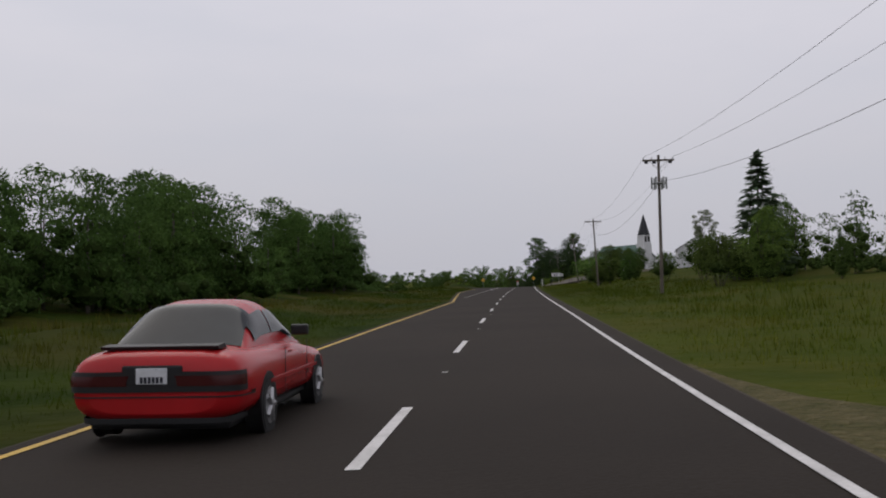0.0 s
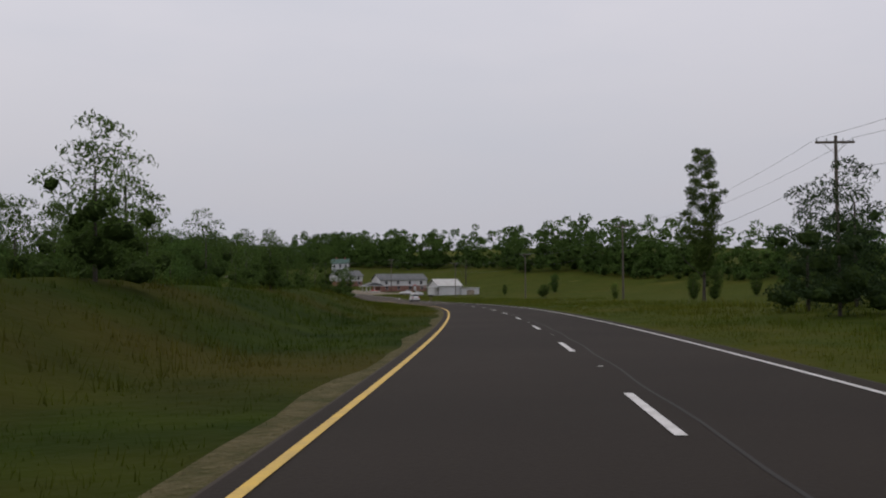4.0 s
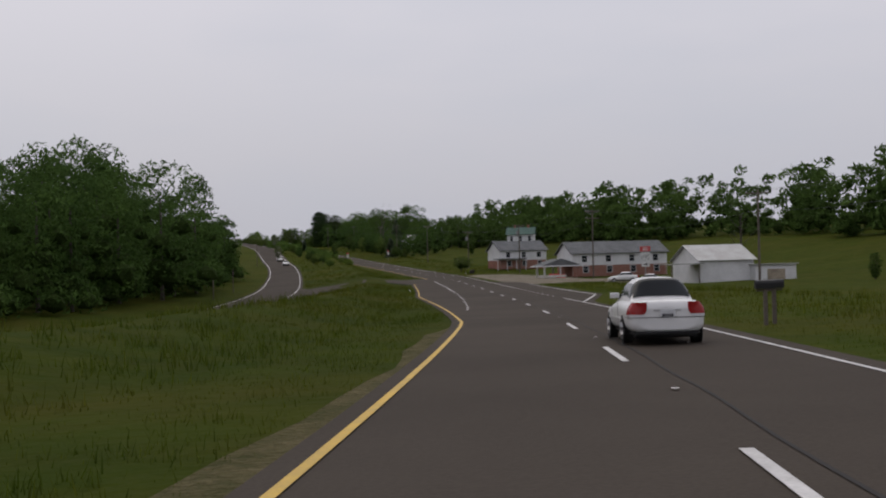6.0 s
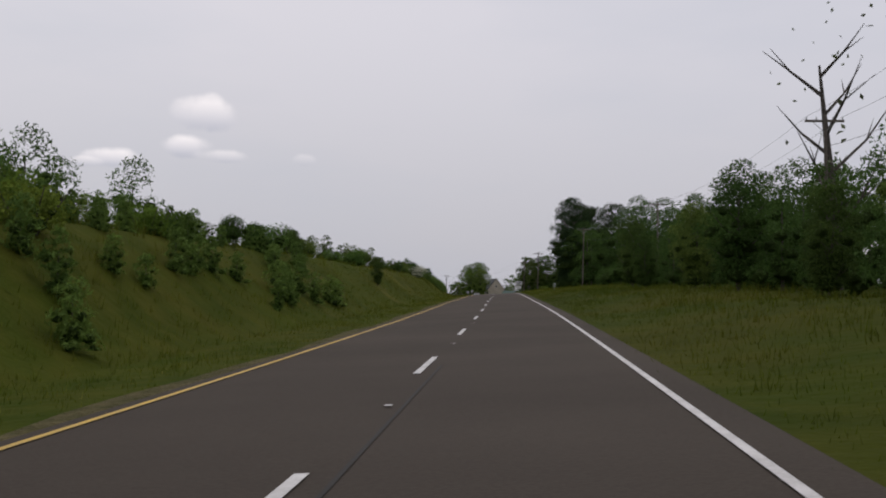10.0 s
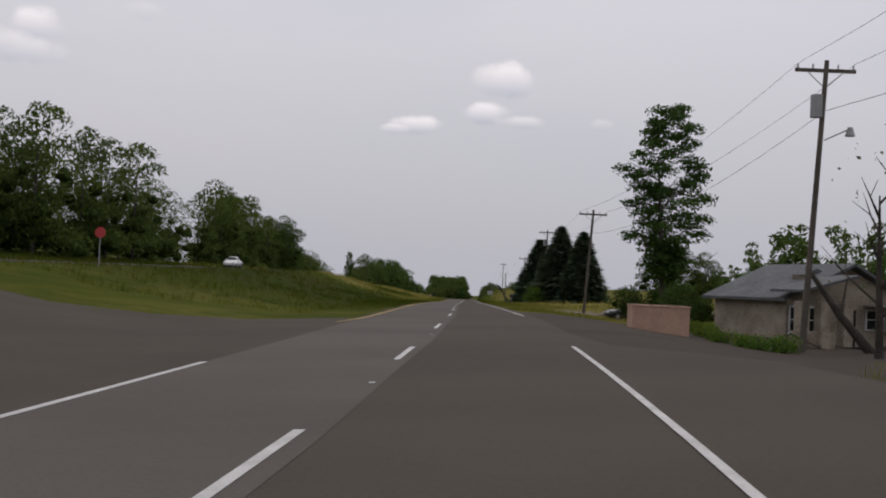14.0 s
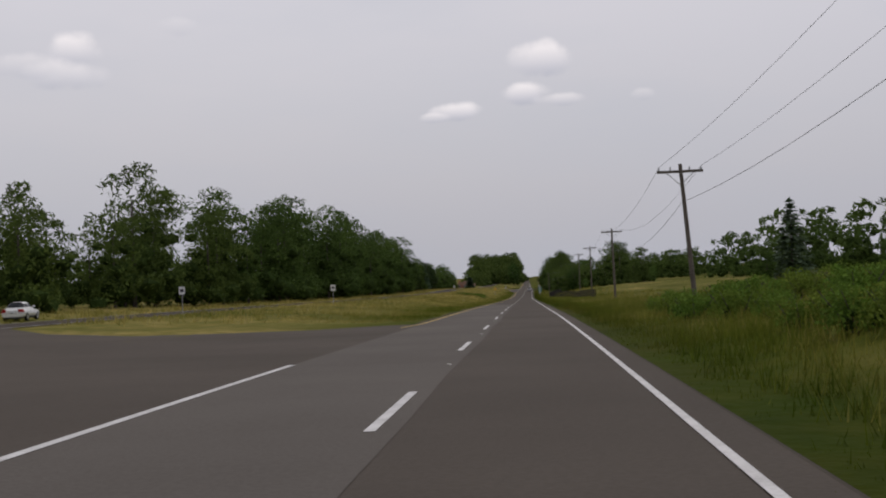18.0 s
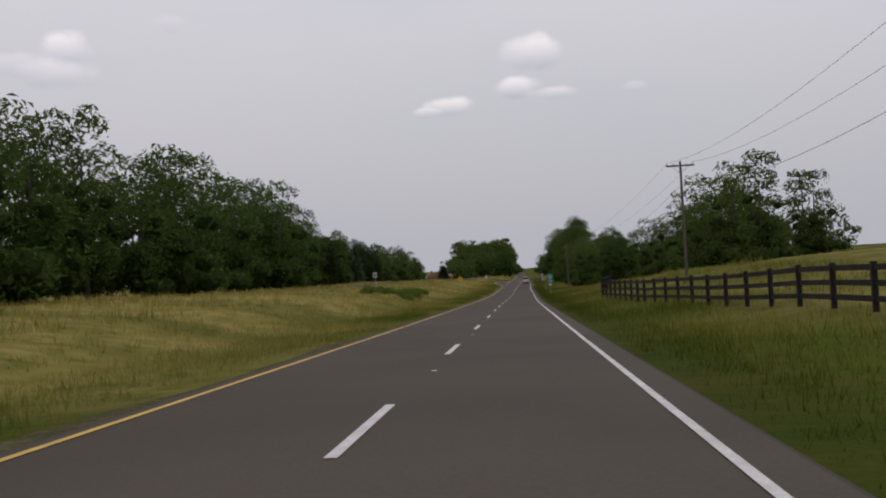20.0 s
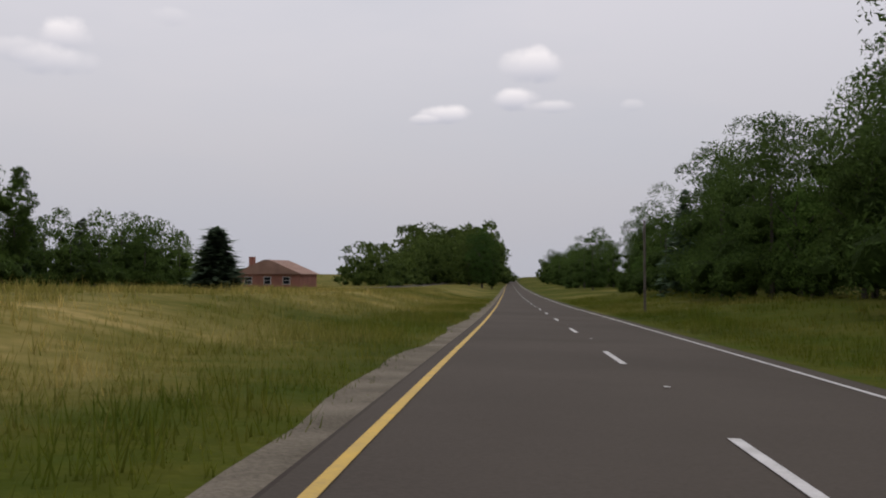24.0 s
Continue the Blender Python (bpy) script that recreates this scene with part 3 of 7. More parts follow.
# lateral of the white edge line
EDGE = [(0, 3.42), (100, 3.55), (190, 3.28), (297, 3.39), (578, 3.28), (640, 3.37), (768, 3.63), (856, 3.67), (1000, 3.69), (1135, 3.49), (1230, 3.59), (1323, 3.87), (1375, 3.63), (1417, 3.58), (1511, 3.44), (1605, 3.35), (1700, 3.29), (1985, 3.31), (2077, 3.31), (2272, 3.09)]


def edge(s):
    x, y = zip(*EDGE)
    return float(np.interp(s, x, y))


def left_edge(s):
    """Lateral of the yellow line."""
    e = -lane(s)
    for a, b, c, d in TURNS:
        if a <= s <= d:
            e = -lane(s) - 3.8 * min(1.0, (s - a) / (b - a)) * (1.0 if s <= c else max(0.0, min(1.0, (d - s) / (d - c))))
    return e


def right_edge(s):
    e = edge(s)
    for a, b, c in RIGHTS:
        if a <= s <= c + 8:
            e = edge(s) + 3.5 * min(1.0, (s - a) / (b - a)) * (1.0 if s <= c else (c + 8 - s) / 8)
    return e


def flat(up):
    return lambda s, l: up + tilt(s, l)


def child(name, me, parent, label=""):
    ob = new(name, me)
    ob.parent = parent
    if label:
        ob["label"] = label
    return ob


road_s = np.arange(-300, 3300, 6.0)
road = tagged(new("road", sheet("road", road_s, lambda s: [left_edge(s) - 0.35, -lane(s), 0.0, lane(s), right_edge(s) + 0.55], flat(0.0), M["asphalt"])),
              "dark worn asphalt dual carriageway with painted lines", "road", kind="structure")
grey_s = np.arange(1200, 1830, 6.0)
child("lane_surface", sheet("lane_surface", grey_s, lambda s: [-lane(s), -1.8, 0.28 + 0.04 * math.sin(s * 0.3)], flat(0.010), M["asphalt_grey"]), road, "older pale grey asphalt lane")
child("lane_surface", sheet("lane_surface", np.arange(-300, 540, 6.0), lambda s: [left_edge(s) - 0.3, 0.0, right_edge(s) + 0.5], flat(0.005), M["asphalt_dark"]), road, "darker asphalt surface of the first stretch")
child("lane_surface", sheet("lane_surface", np.arange(1090, 3290, 6.0), lambda s: [left_edge(s) - 0.3, -lane(s), 0.0, right_edge(s) + 0.5], flat(0.005), M["asphalt_mid"]), road, "mid grey worn asphalt surface")
far_s = np.arange(-300, 3300, 5.0)


opp = tagged(new("road", sheet("road_opposite", far_s, lambda s: [-34.6, -33.5, -30.5, -27.5, -26.4], lambda s, l: ground_at(s, l) + 0.03, M["asphalt"])),
             "grey asphalt opposite carriageway beyond the grassy median", "road", kind="structure")


def stripe(name, s0, s1, lat, width, material_, parent, up=0.016, step=4.0, base=None):
    ss = np.append(np.arange(s0, s1, step), s1)
    f = (lambda s: [lat(s) - width / 2, lat(s) + width / 2]) if callable(lat) else (lambda s: [lat - width / 2, lat + width / 2])
    return child(name, sheet(name, ss, f, base or flat(up), material_), parent)


# yellow line in runs between the crossover openings
runs, start = [], -300
for a, b, c, d in TURNS:
    runs.append((start, c + 3))
    start = d - (d - c) * 0.12
runs.append((start, 3200))
for s0, s1 in runs:
    stripe("yellow_line", s0, s1, left_edge, 0.12, M["line_yellow"], road)
# white edge line, broken at the side roads
WHITE = [(-300, 640), (686, 1262), (1310, 1341), (1368, 2222), (2252, 3200)]
for s0, s1 in WHITE:
    stripe("edge_line", s0, s1, edge, 0.105, M["line_white"], road)
for a, b, c in RIGHTS:
    stripe("edge_line", a, c - 12, right_edge, 0.14, M["line_white"], road)
    for s in np.arange(b - 1.4, c - 27, 4.1):
        stripe("lane_dot", s, s + 1.0, edge, 0.16, M["line_white"], road)
# one dot of each dotted turn-lane line
DOT_AT = {80: 105.5, 604: 667.9, 1188: 1234.1, 1580: 1611.4, 2138: 2172.0}
for a, b, c, d in TURNS:
    solid = c - (42 if c < 2000 else 20)
    first = DOT_AT[a] - 4.2 * int((DOT_AT[a] - a - 15) / 4.2)
    for s in np.arange(first, solid - 2, 4.2):
        stripe("lane_dot", s, s + 1.4, lambda q: -lane(q), 0.15, M["line_white"], road)
    stripe("turn_lane_line", solid, c + 14, lambda q: -lane(q), 0.15, M["line_white"], road)
# lane dashes
NEAR_ENDS = [8.2, 22.0, 36.9, 106.5, 121.2, 135.6, 205.5, 219.3, 289.2, 302.3, 316.3, 568.8, 582.8, 595.8, 670.0, 685.0, 699.5, 758.6, 772.5, 787.0, 860.0, 875.2,
             1138.2, 1152.4, 1165.2, 1239.6, 1254.7, 1269.6, 1322.5, 1336.6, 1351.6, 1415.0, 1429.4, 1443.9, 1509.7, 1523.6, 1538.1, 1606.0, 1621.0, 1635.4, 1702.8, 1717.2, 1731.2,
             1989.4, 2004.5, 2084.1, 2098.8, 2167.0, 2181.0, 2195.6, 2262.0, 2276.4, 2291.8]
DASH = 14.2
dash_at = [8.2 - DASH * k for k in range(12, 0, -1)]
for a, b in zip(NEAR_ENDS, NEAR_ENDS[1:]):
    n = round((b - a) / DASH)
    dash_at += [a + (b - a) * k / n for k in range(n)]
dash_at += [2291.8 + DASH * k for k in range(46)]
for s in dash_at:
    stripe("lane_dash", s, s + 4.2, 0.0, 0.13, M["line_white"], road)
    if s > 0 and s < 2400:
        stripe("reflector", s - 5.0, s - 4.86, 0.12, 0.1, M["line_white"], road, 0.03)
# tar seam beside the dashes
stripe("tar_seam", 320, 880, lambda s: 0.42 + 0.05 * math.sin(s * 0.11) + 0.03 * math.sin(s * 0.83), 0.05, M["tar"], road, 0.010, 1.5)
stripe("tar_seam", 860, 960, lambda s: 0.36 + 0.05 * math.sin(s * 0.11), 0.05, M["tar"], road, 0.010, 1.5)
for lat in (-27.0, -34.0):
    child("edge_line", sheet("edge_line", far_s, [lat - 0.08, lat + 0.08], lambda s, l: ground_at(s, l) + 0.045, M["line_white"]), opp)

# crossovers through the median
for a, b, c, d in TURNS:
    mid = (c + d) / 2
    vs = []
    ls = np.array([-3.9, -5.5, -8, -11, -15, -20, -25, -27])
    half = np.array([(d - c) * 0.5, (d - c) * 0.48, (d - c) * 0.42, (d - c) * 0.34, (d - c) * 0.34, (d - c) * 0.4, (d - c) * 0.55, (d - c) * 0.7])
    cols = []
    for l, hw in zip(ls, half):
        row = []
        for k in np.linspace(-1, 1, 19):
            s = mid + hw * k
            p, n = along_road(s)
            z = p[2] + float(tilt(s, l)) * (l >= -8.2) + (0.004 if l > -4.2 else float(ground_at(s, l)) + 0.04 if l < -8.2 else 0.012)
            row.append((p[0] + n[0] * l, p[1] + n[1] * l, z))
        cols.append(row)
    v = np.array(cols).reshape(-1, 3)
    k = np.arange(len(v)).reshape(len(ls), 19)
    f = np.stack([k[:-1, :-1], k[:-1, 1:], k[1:, 1:], k[1:, :-1]], -1).reshape(-1, 4)
    tagged(new("road", mesh("crossover", v, f[:, ::-1], M["asphalt_dark" if c < 300 else "asphalt_mid" if c > 1000 else "asphalt"], True)), "asphalt crossover joining both carriageways through the median", "road", kind="structure")


def apron(name, material_, points, label, category, up=0.008, cell=2.5):
    """A paved patch on the right: points are (s, inner lateral, outer lateral)."""
    pts = np.array(points, float)
    ss = np.arange(pts[0, 0], pts[-1, 0] + 0.1, cell)
    inner, outer = np.interp(ss, pts[:, 0], pts[:, 1]), np.interp(ss, pts[:, 0], pts[:, 2])
    lookup = {round(s, 3): (i, o) for s, i, o in zip(ss, inner, outer)}
    me = sheet(name, ss, lambda s: list(np.linspace(*lookup[round(s, 3)], 17)), lambda s, l: ground_at(s, l) + 0.018 + up, material_)
    return tagged(new(name, me), label, category, kind="structure")


# shoulders of gravel and bare soil
def shoulder(name, s0, s1, inner, outer, material_, label, wobble=0.4):
    ss = np.append(np.arange(s0, s1, 2.5), s1)

    def lats(s):
        w = wobble * (math.sin(s * 0.31) + 0.6 * math.sin(s * 0.77 + 1))
        i, o = (inner(s), outer(s)) if callable(inner) else (inner, outer)
        side = 1 if o > i else -1
        end = max(0.15, min(1.0, (s - s0) / 8, (s1 - s) / 8))
        o2 = i + (o - i + side * w) * end
        a, b = min(i, o2), max(i, o2)
        return list(np.linspace(a, b, 5))
    tagged(new(name, sheet(name, ss, lats, lambda s, l: ground_at(s, l) + 0.024, material_)), label, "road verge", kind="structure")


shoulder("verge", 2, 17, lambda s: 3.9, lambda s: 5.4, M["dirt"], "grey gravel pull-off beside the lane")
shoulder("verge", 1120, 1262, lambda s: edge(s) + 0.35, lambda s: float(np.interp(s, (1120, 1140, 1152, 1200, 1262), (4.3, 4.5, 5.5, 6.0, 6.5))), M["gravel"], "wide grey gravel shoulder at a driveway", 0.15)
shoulder("verge", 2256, 2700, lambda s: left_edge(s) - 0.3, lambda s: left_edge(s) - 0.95, M["gravel"], "strip of pale gravel along the median", 0.12)
for s0, s1, w in ((246, 604, 0.45), (757, 1188, 0.5), (1362, 1578, 0.35), (1742, 2138, 0.4)):
    shoulder("verge", s0, s1, lambda s: left_edge(s) - 0.3, lambda s, w=w: left_edge(s) - 0.3 - w, M["dirt"], "strip of bare soil and gravel along the median", 0.16)
apron("driveway", M["asphalt"], [(1336, 3.9, 9), (1342, 3.9, 16), (1352, 3.9, 26), (1368, 3.9, 26), (1376, 3.9, 11), (1382, 3.9, 5)], "broad asphalt side road mouth", "side road")
apron("driveway", M["asphalt"], [(2218, 3.9, 6), (2228, 3.9, 16), (2238, 3.9, 40), (2250, 3.9, 40), (2260, 3.9, 7)], "asphalt side road mouth beside the woods", "side road")
apron("driveway", M["gravel"], [(700, 7.6, 9), (708, 7.0, 22), (720, 5.5, 26), (758, 5.2, 20), (768, 5.2, 7)], "grey gravel forecourt of the motel", "forecourt")
apron("driveway", M["gravel"], [(1155, 5.8, 6.5), (1157, 5.5, 40), (1160, 5.5, 40), (1162, 5.8, 6.5)], "gravel driveway across a lawn", "driveway")
apron("driveway", M["asphalt_grey"], [(236, 4.0, 8), (240, 4, 30), (247, 4, 34), (252, 4, 8)], "asphalt driveway climbing to the church", "driveway")
apron("driveway", M["gravel"], [(1405, 7, 12), (1409, 6.5, 40), (1413, 6.5, 40), (1416, 7, 12)], "pale gravel driveway across a lawn", "driveway")


# ---------------------------------------------------------------- builders


def part(name, bm, material_, parent=None, label=""):
    """Links a bmesh in true metres as one mesh object under parent."""
    bmesh.ops.scale(bm, vec=(SCALE, SCALE, SCALE), verts=bm.verts)
    me = bpy.data.meshes.new(name)
    bm.to_mesh(me)
    bm.free()
    me.materials.append(material_)
    ob = new(name, me)
    if parent:
        ob.parent = parent
    if label:
        ob["label"] = label
    return ob


def share(name, ob, m, parent=None):
    """Another object on the same mesh, at the pose m."""
    c = new(name, ob.data)
    c.matrix_basis = m
    if parent:
        c.parent = parent
    return c


def empty(name, label, category, group="", kind=""):
    return tagged(new(name), label, category, group, kind)


def box(w, d, h, at=(0, 0, 0), bevel=0.0, bm=None, turn=None):
    """A box w x d x h, its foot centred at at."""
    own = bm is None
    bm = bm or bmesh.new()
    m = Matrix.Translation((at[0], at[1], at[2] + h / 2)) @ (turn or Matrix()) @ Matrix.Diagonal((w, d, h, 1))
    made = bmesh.ops.create_cube(bm, size=1, matrix=m)
    if bevel:
        edges = list({e for v in made["verts"] for e in v.link_edges})
        bmesh.ops.bevel(bm, geom=edges, offset=bevel, segments=2, affect="EDGES", profile=0.6)
    return bm


def rod(r0, r1, a, b, sides=10, bm=None):
    """A tapered rod from a to b."""
    bm = bm or bmesh.new()
    a, b = Vector(a), Vector(b)
    m = Matrix.Translation((a + b) / 2) @ (b - a).to_track_quat("Z", "Y").to_matrix().to_4x4()
    bmesh.ops.create_cone(bm, cap_ends=True, segments=sides, radius1=r0, radius2=r1, depth=(b - a).length, matrix=m)
    return bm


def prism(points, d0, d1, axis="y", bm=None):
    """A slab with the outline points, from d0 to d1 along axis; points are (x, z) for y, (y, z) for x, (x, y) for z."""
    bm = bm or bmesh.new()

    def put(p, d):
        return {"y": (p[0], d, p[1]), "x": (d, p[0], p[1]), "z": (p[0], p[1], d)}[axis]
    a = [bm.verts.new(put(p, d0)) for p in points]
    b = [bm.verts.new(put(p, d1)) for p in points]
    bm.faces.new(a)
    bm.faces.new(b[::-1])
    for i in range(len(points)):
        bm.faces.new((a[i - 1], b[i - 1], b[i], a[i]))
    bmesh.ops.recalc_face_normals(bm, faces=bm.faces)
    return bm


def disc(r, thick, at, axis="y", sides=20, bm=None):
    c = Vector(at)
    d = {"x": Vector((1, 0, 0)), "y": Vector((0, 1, 0)), "z": Vector((0, 0, 1))}[axis] * (thick / 2)
    return rod(r, r, c - d, c + d, sides, bm)


# ---------------------------------------------------------------- plants
def leaf_cloud(rng, centres, radii, count, size, flat=0.75, shell=0.55):
    """Leaf quads on the outsides of lobes: vertices and faces."""
    centres, radii = np.asarray(centres, float), np.asarray(radii, float)
    w = radii ** 2
    pick = rng.choice(len(centres), count, p=w / w.sum())
    d = rng.normal(size=(count, 3))
    d /= np.linalg.norm(d, axis=1)[:, None]
    d[:, 2] = np.where(rng.random(count) < 0.6, np.abs(d[:, 2]), d[:, 2])
    r = radii[pick] * (shell + (1 - shell) * rng.random(count) ** 0.5) * (0.82 + 0.24 * rng.random(count))
    p = centres[pick] + d * r[:, None] * np.array([1, 1, flat])
    n = d + rng.normal(size=(count, 3)) * 0.75
    n /= np.linalg.norm(n, axis=1)[:, None]
    u = np.cross(n, rng.normal(size=(count, 3)))
    u /= np.linalg.norm(u, axis=1)[:, None]
    v = np.cross(n, u)
    s = size * (0.6 + 0.8 * rng.random((count, 1)))
    u, v = u * s, v * s * 0.65
    bend = n * s * 0.25
    verts = np.stack([p - u, p + v * 0.9 + bend, p + u, p - v * 0.9 + bend], 1).reshape(-1, 3)
    return verts


def unit_ball(sub):
    bm = bmesh.new()
    bmesh.ops.create_icosphere(bm, subdivisions=sub, radius=1.0)
    bm.verts.ensure_lookup_table()
    v = np.array([tuple(q.co) for q in bm.verts])
    f = np.array([[q.index for q in g.verts] for g in bm.faces])
    bm.free()
    return v, f


BALLS = {k: unit_ball(k) for k in (1, 2)}


def shade_cores(rng, centres, radii, share=0.78, flat=0.75, sub=2):
    """Uneven balls that fill a crown, coloured dark for the shade inside it: vertices and triangles."""
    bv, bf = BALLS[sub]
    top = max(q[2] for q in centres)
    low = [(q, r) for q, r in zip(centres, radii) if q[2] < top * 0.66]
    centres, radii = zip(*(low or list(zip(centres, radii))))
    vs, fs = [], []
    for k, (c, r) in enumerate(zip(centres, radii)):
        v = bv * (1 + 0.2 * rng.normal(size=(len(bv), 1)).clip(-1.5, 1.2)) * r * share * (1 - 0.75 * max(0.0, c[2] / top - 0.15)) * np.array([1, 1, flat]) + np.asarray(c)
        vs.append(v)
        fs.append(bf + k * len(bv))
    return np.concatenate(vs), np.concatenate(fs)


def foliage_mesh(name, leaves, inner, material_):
    """Leaf quads and the shade-coloured inner balls in one mesh."""
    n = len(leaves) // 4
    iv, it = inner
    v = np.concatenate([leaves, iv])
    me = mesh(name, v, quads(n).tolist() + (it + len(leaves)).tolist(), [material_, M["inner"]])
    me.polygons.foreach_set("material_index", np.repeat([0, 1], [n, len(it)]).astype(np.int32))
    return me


def quads(n):
    return np.arange(n * 4).reshape(n, 4)


def limb_mesh(rng, height, trunk, spread, limbs, first, name):
    """Trunk with rising limbs."""
    bm = bmesh.new()
    top = height * 0.72
    bend = rng.normal(size=2) * height * 0.02
    mid = Vector((bend[0], bend[1], top * 0.5))
    rod(trunk * 1.25, trunk, (0, 0, -0.4), (0, 0, height * 0.06), 9, bm)
    rod(trunk, trunk * 0.75, (0, 0, height * 0.06), mid, 9, bm)
    end = Vector((bend[0] * 2.2, bend[1] * 2.2, top))
    rod(trunk * 0.75, trunk * 0.2, mid, end, 8, bm)
    for k in range(limbs):
        f = first + (0.95 - first) * k / max(1, limbs - 1)
        a = k * 2.4 + rng.random()
        foot = mid * (f / 0.5) if f < 0.5 else mid.lerp(end, (f - 0.5) / 0.5)
        out = spread * (1.0 - 0.55 * f) * (0.7 + 0.4 * rng.random())
        knee = foot + Vector((math.cos(a) * out * 0.5, math.sin(a) * out * 0.5, out * 0.45))
        tip = foot + Vector((math.cos(a) * out * 0.95, math.sin(a) * out * 0.95, out * (0.8 + 0.3 * rng.random())))
        rod(trunk * 0.36, trunk * 0.2, foot, knee, 6, bm)
        rod(trunk * 0.2, trunk * 0.05, knee, tip, 5, bm)
        b = a + 0.8
        rod(trunk * 0.16, trunk * 0.04, knee, knee + Vector((math.cos(b) * out * 0.45, math.sin(b) * out * 0.45, out * 0.35)), 5, bm)
    return bm


def broad_lobes(rng, height, spread, low=0.28, n=16):
    c, r = [], []
    for k in range(n):
        f = low + (0.93 - low) * (k + rng.random()) / n
        wide = spread * math.sin(math.pi * min(1, (f - low * 0.55) / (1.02 - low * 0.55))) ** 0.7
        a = k * 2.4 + rng.random() * 1.2
        r.append(spread * (0.40 + 0.20 * rng.random()) * (1.12 - 0.42 * f))
        off = max(0.0, wide - r[-1] * 0.75) * (0.35 + 0.65 * rng.random())
        c.append((math.cos(a) * off, math.sin(a) * off, min(f * height, height - r[-1] * 0.6)))
    return c, r


TREES = {}


def tree_kind(key, label, height, spread, leaves, size, leaf, low=0.28, lobes=16, seed=1, trunk=None, shell=0.55, clump=1.0, core=0.58):
    """A template tree of given height; copied to its places with its own size."""
    rng = np.random.default_rng(seed)
    root = new("tree")
    trunk = trunk or height * 0.018
    part("trunk", limb_mesh(rng, height, trunk, spread * 0.9, 9, low, "trunk"), M["bark"], root)
    c, r = broad_lobes(rng, height, spread, low, lobes)
    r = [q * clump for q in r]
    v = leaf_cloud(rng, c, r, leaves, size, 0.75, shell)
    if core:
        crown = new("crown", foliage_mesh("crown", v, shade_cores(rng, c, r, core, 0.75, 1), M[leaf]))
    else:
        crown = new("crown", mesh("crown", v, quads(leaves), M[leaf]))
    crown.parent = root
    tagged(root, label, "tree", "roadside trees")
    TREES[key] = root
    return root


def conifer_kind(key, label, height, spread, tiers, seed, leaf="needle", dense=60):
    rng = np.random.default_rng(seed)
    root = new("tree")
    part("trunk", rod(height * 0.016, height * 0.003, (0, 0, -0.3), (0, 0, height * 0.97), 8), M["bark"], root)
    v = []
    for k in range(tiers):
        f = (k + 0.5 * rng.random()) / tiers
        z = height * (0.06 + 0.92 * f)
        reach = spread * (1 - f) ** 0.85 * (0.85 + 0.25 * rng.random()) + 0.12
        n = max(8, int(dense * (1 - 0.75 * f)))
        a = rng.random(n) * 2 * math.pi
        q = reach * (0.25 + 0.75 * rng.random(n) ** 0.6)
        p = np.stack([np.cos(a) * q, np.sin(a) * q, z - q * 0.28 + rng.normal(size=n) * 0.12], 1)
        d = np.stack([np.cos(a), np.sin(a), np.full(n, -0.18)], 1)
        d += rng.normal(size=(n, 3)) * 0.25
        s = (0.42 + 0.3 * rng.random((n, 1))) * (1.0 if dense < 200 else 0.62)
        side = np.cross(d, [0, 0, 1.0])
        side /= np.linalg.norm(side, axis=1)[:, None]
        side += rng.normal(size=(n, 3)) * 0.25
        v.append(np.stack([p - d * s, p + side * s * 0.45, p + d * s + [0, 0, 0.05], p - side * s * 0.45], 1).reshape(-1, 3))
    v = np.concatenate(v)
    crown = new("crown", mesh("crown", v, quads(len(v) // 4), M[leaf]))
    crown.parent = root
    tagged(root, label, "tree", "evergreen trees")
    TREES[key] = root


def shrub_kind(key, label, height, spread, leaves, size, leaf, seed, category="shrub", core=0.5):
    rng = np.random.default_rng(seed)
    root = new("shrub")
    bm = bmesh.new()
    for k in range(6):
        a = k * 1.05 + rng.random() * 0.4
        rod(0.022, 0.008, (0.1 * math.cos(a), 0.1 * math.sin(a), -0.1), (math.cos(a) * spread * 0.5, math.sin(a) * spread * 0.5, height * 0.75), 5, bm)
    part("stem", bm, M["bark"], root)
    c = [(math.cos(k * 2.4) * spread * 0.5 * rng.random(), math.sin(k * 2.4) * spread * 0.5 * rng.random(), height * (0.12 + 0.58 * rng.random())) for k in range(12)]
    r = [min(spread, height) * (0.34 + 0.2 * rng.random()) for _ in c]
    v = leaf_cloud(rng, c, r, leaves, size, 0.85, 0.3)
    v[:, 2] = np.maximum(v[:, 2], 0.02)
    crown = new("foliage", foliage_mesh("foliage", v, shade_cores(rng, c, r, core, 0.8), M[leaf]))
    crown.parent = root
    tagged(root, label, category, "roadside shrubs")
    TREES[key] = root


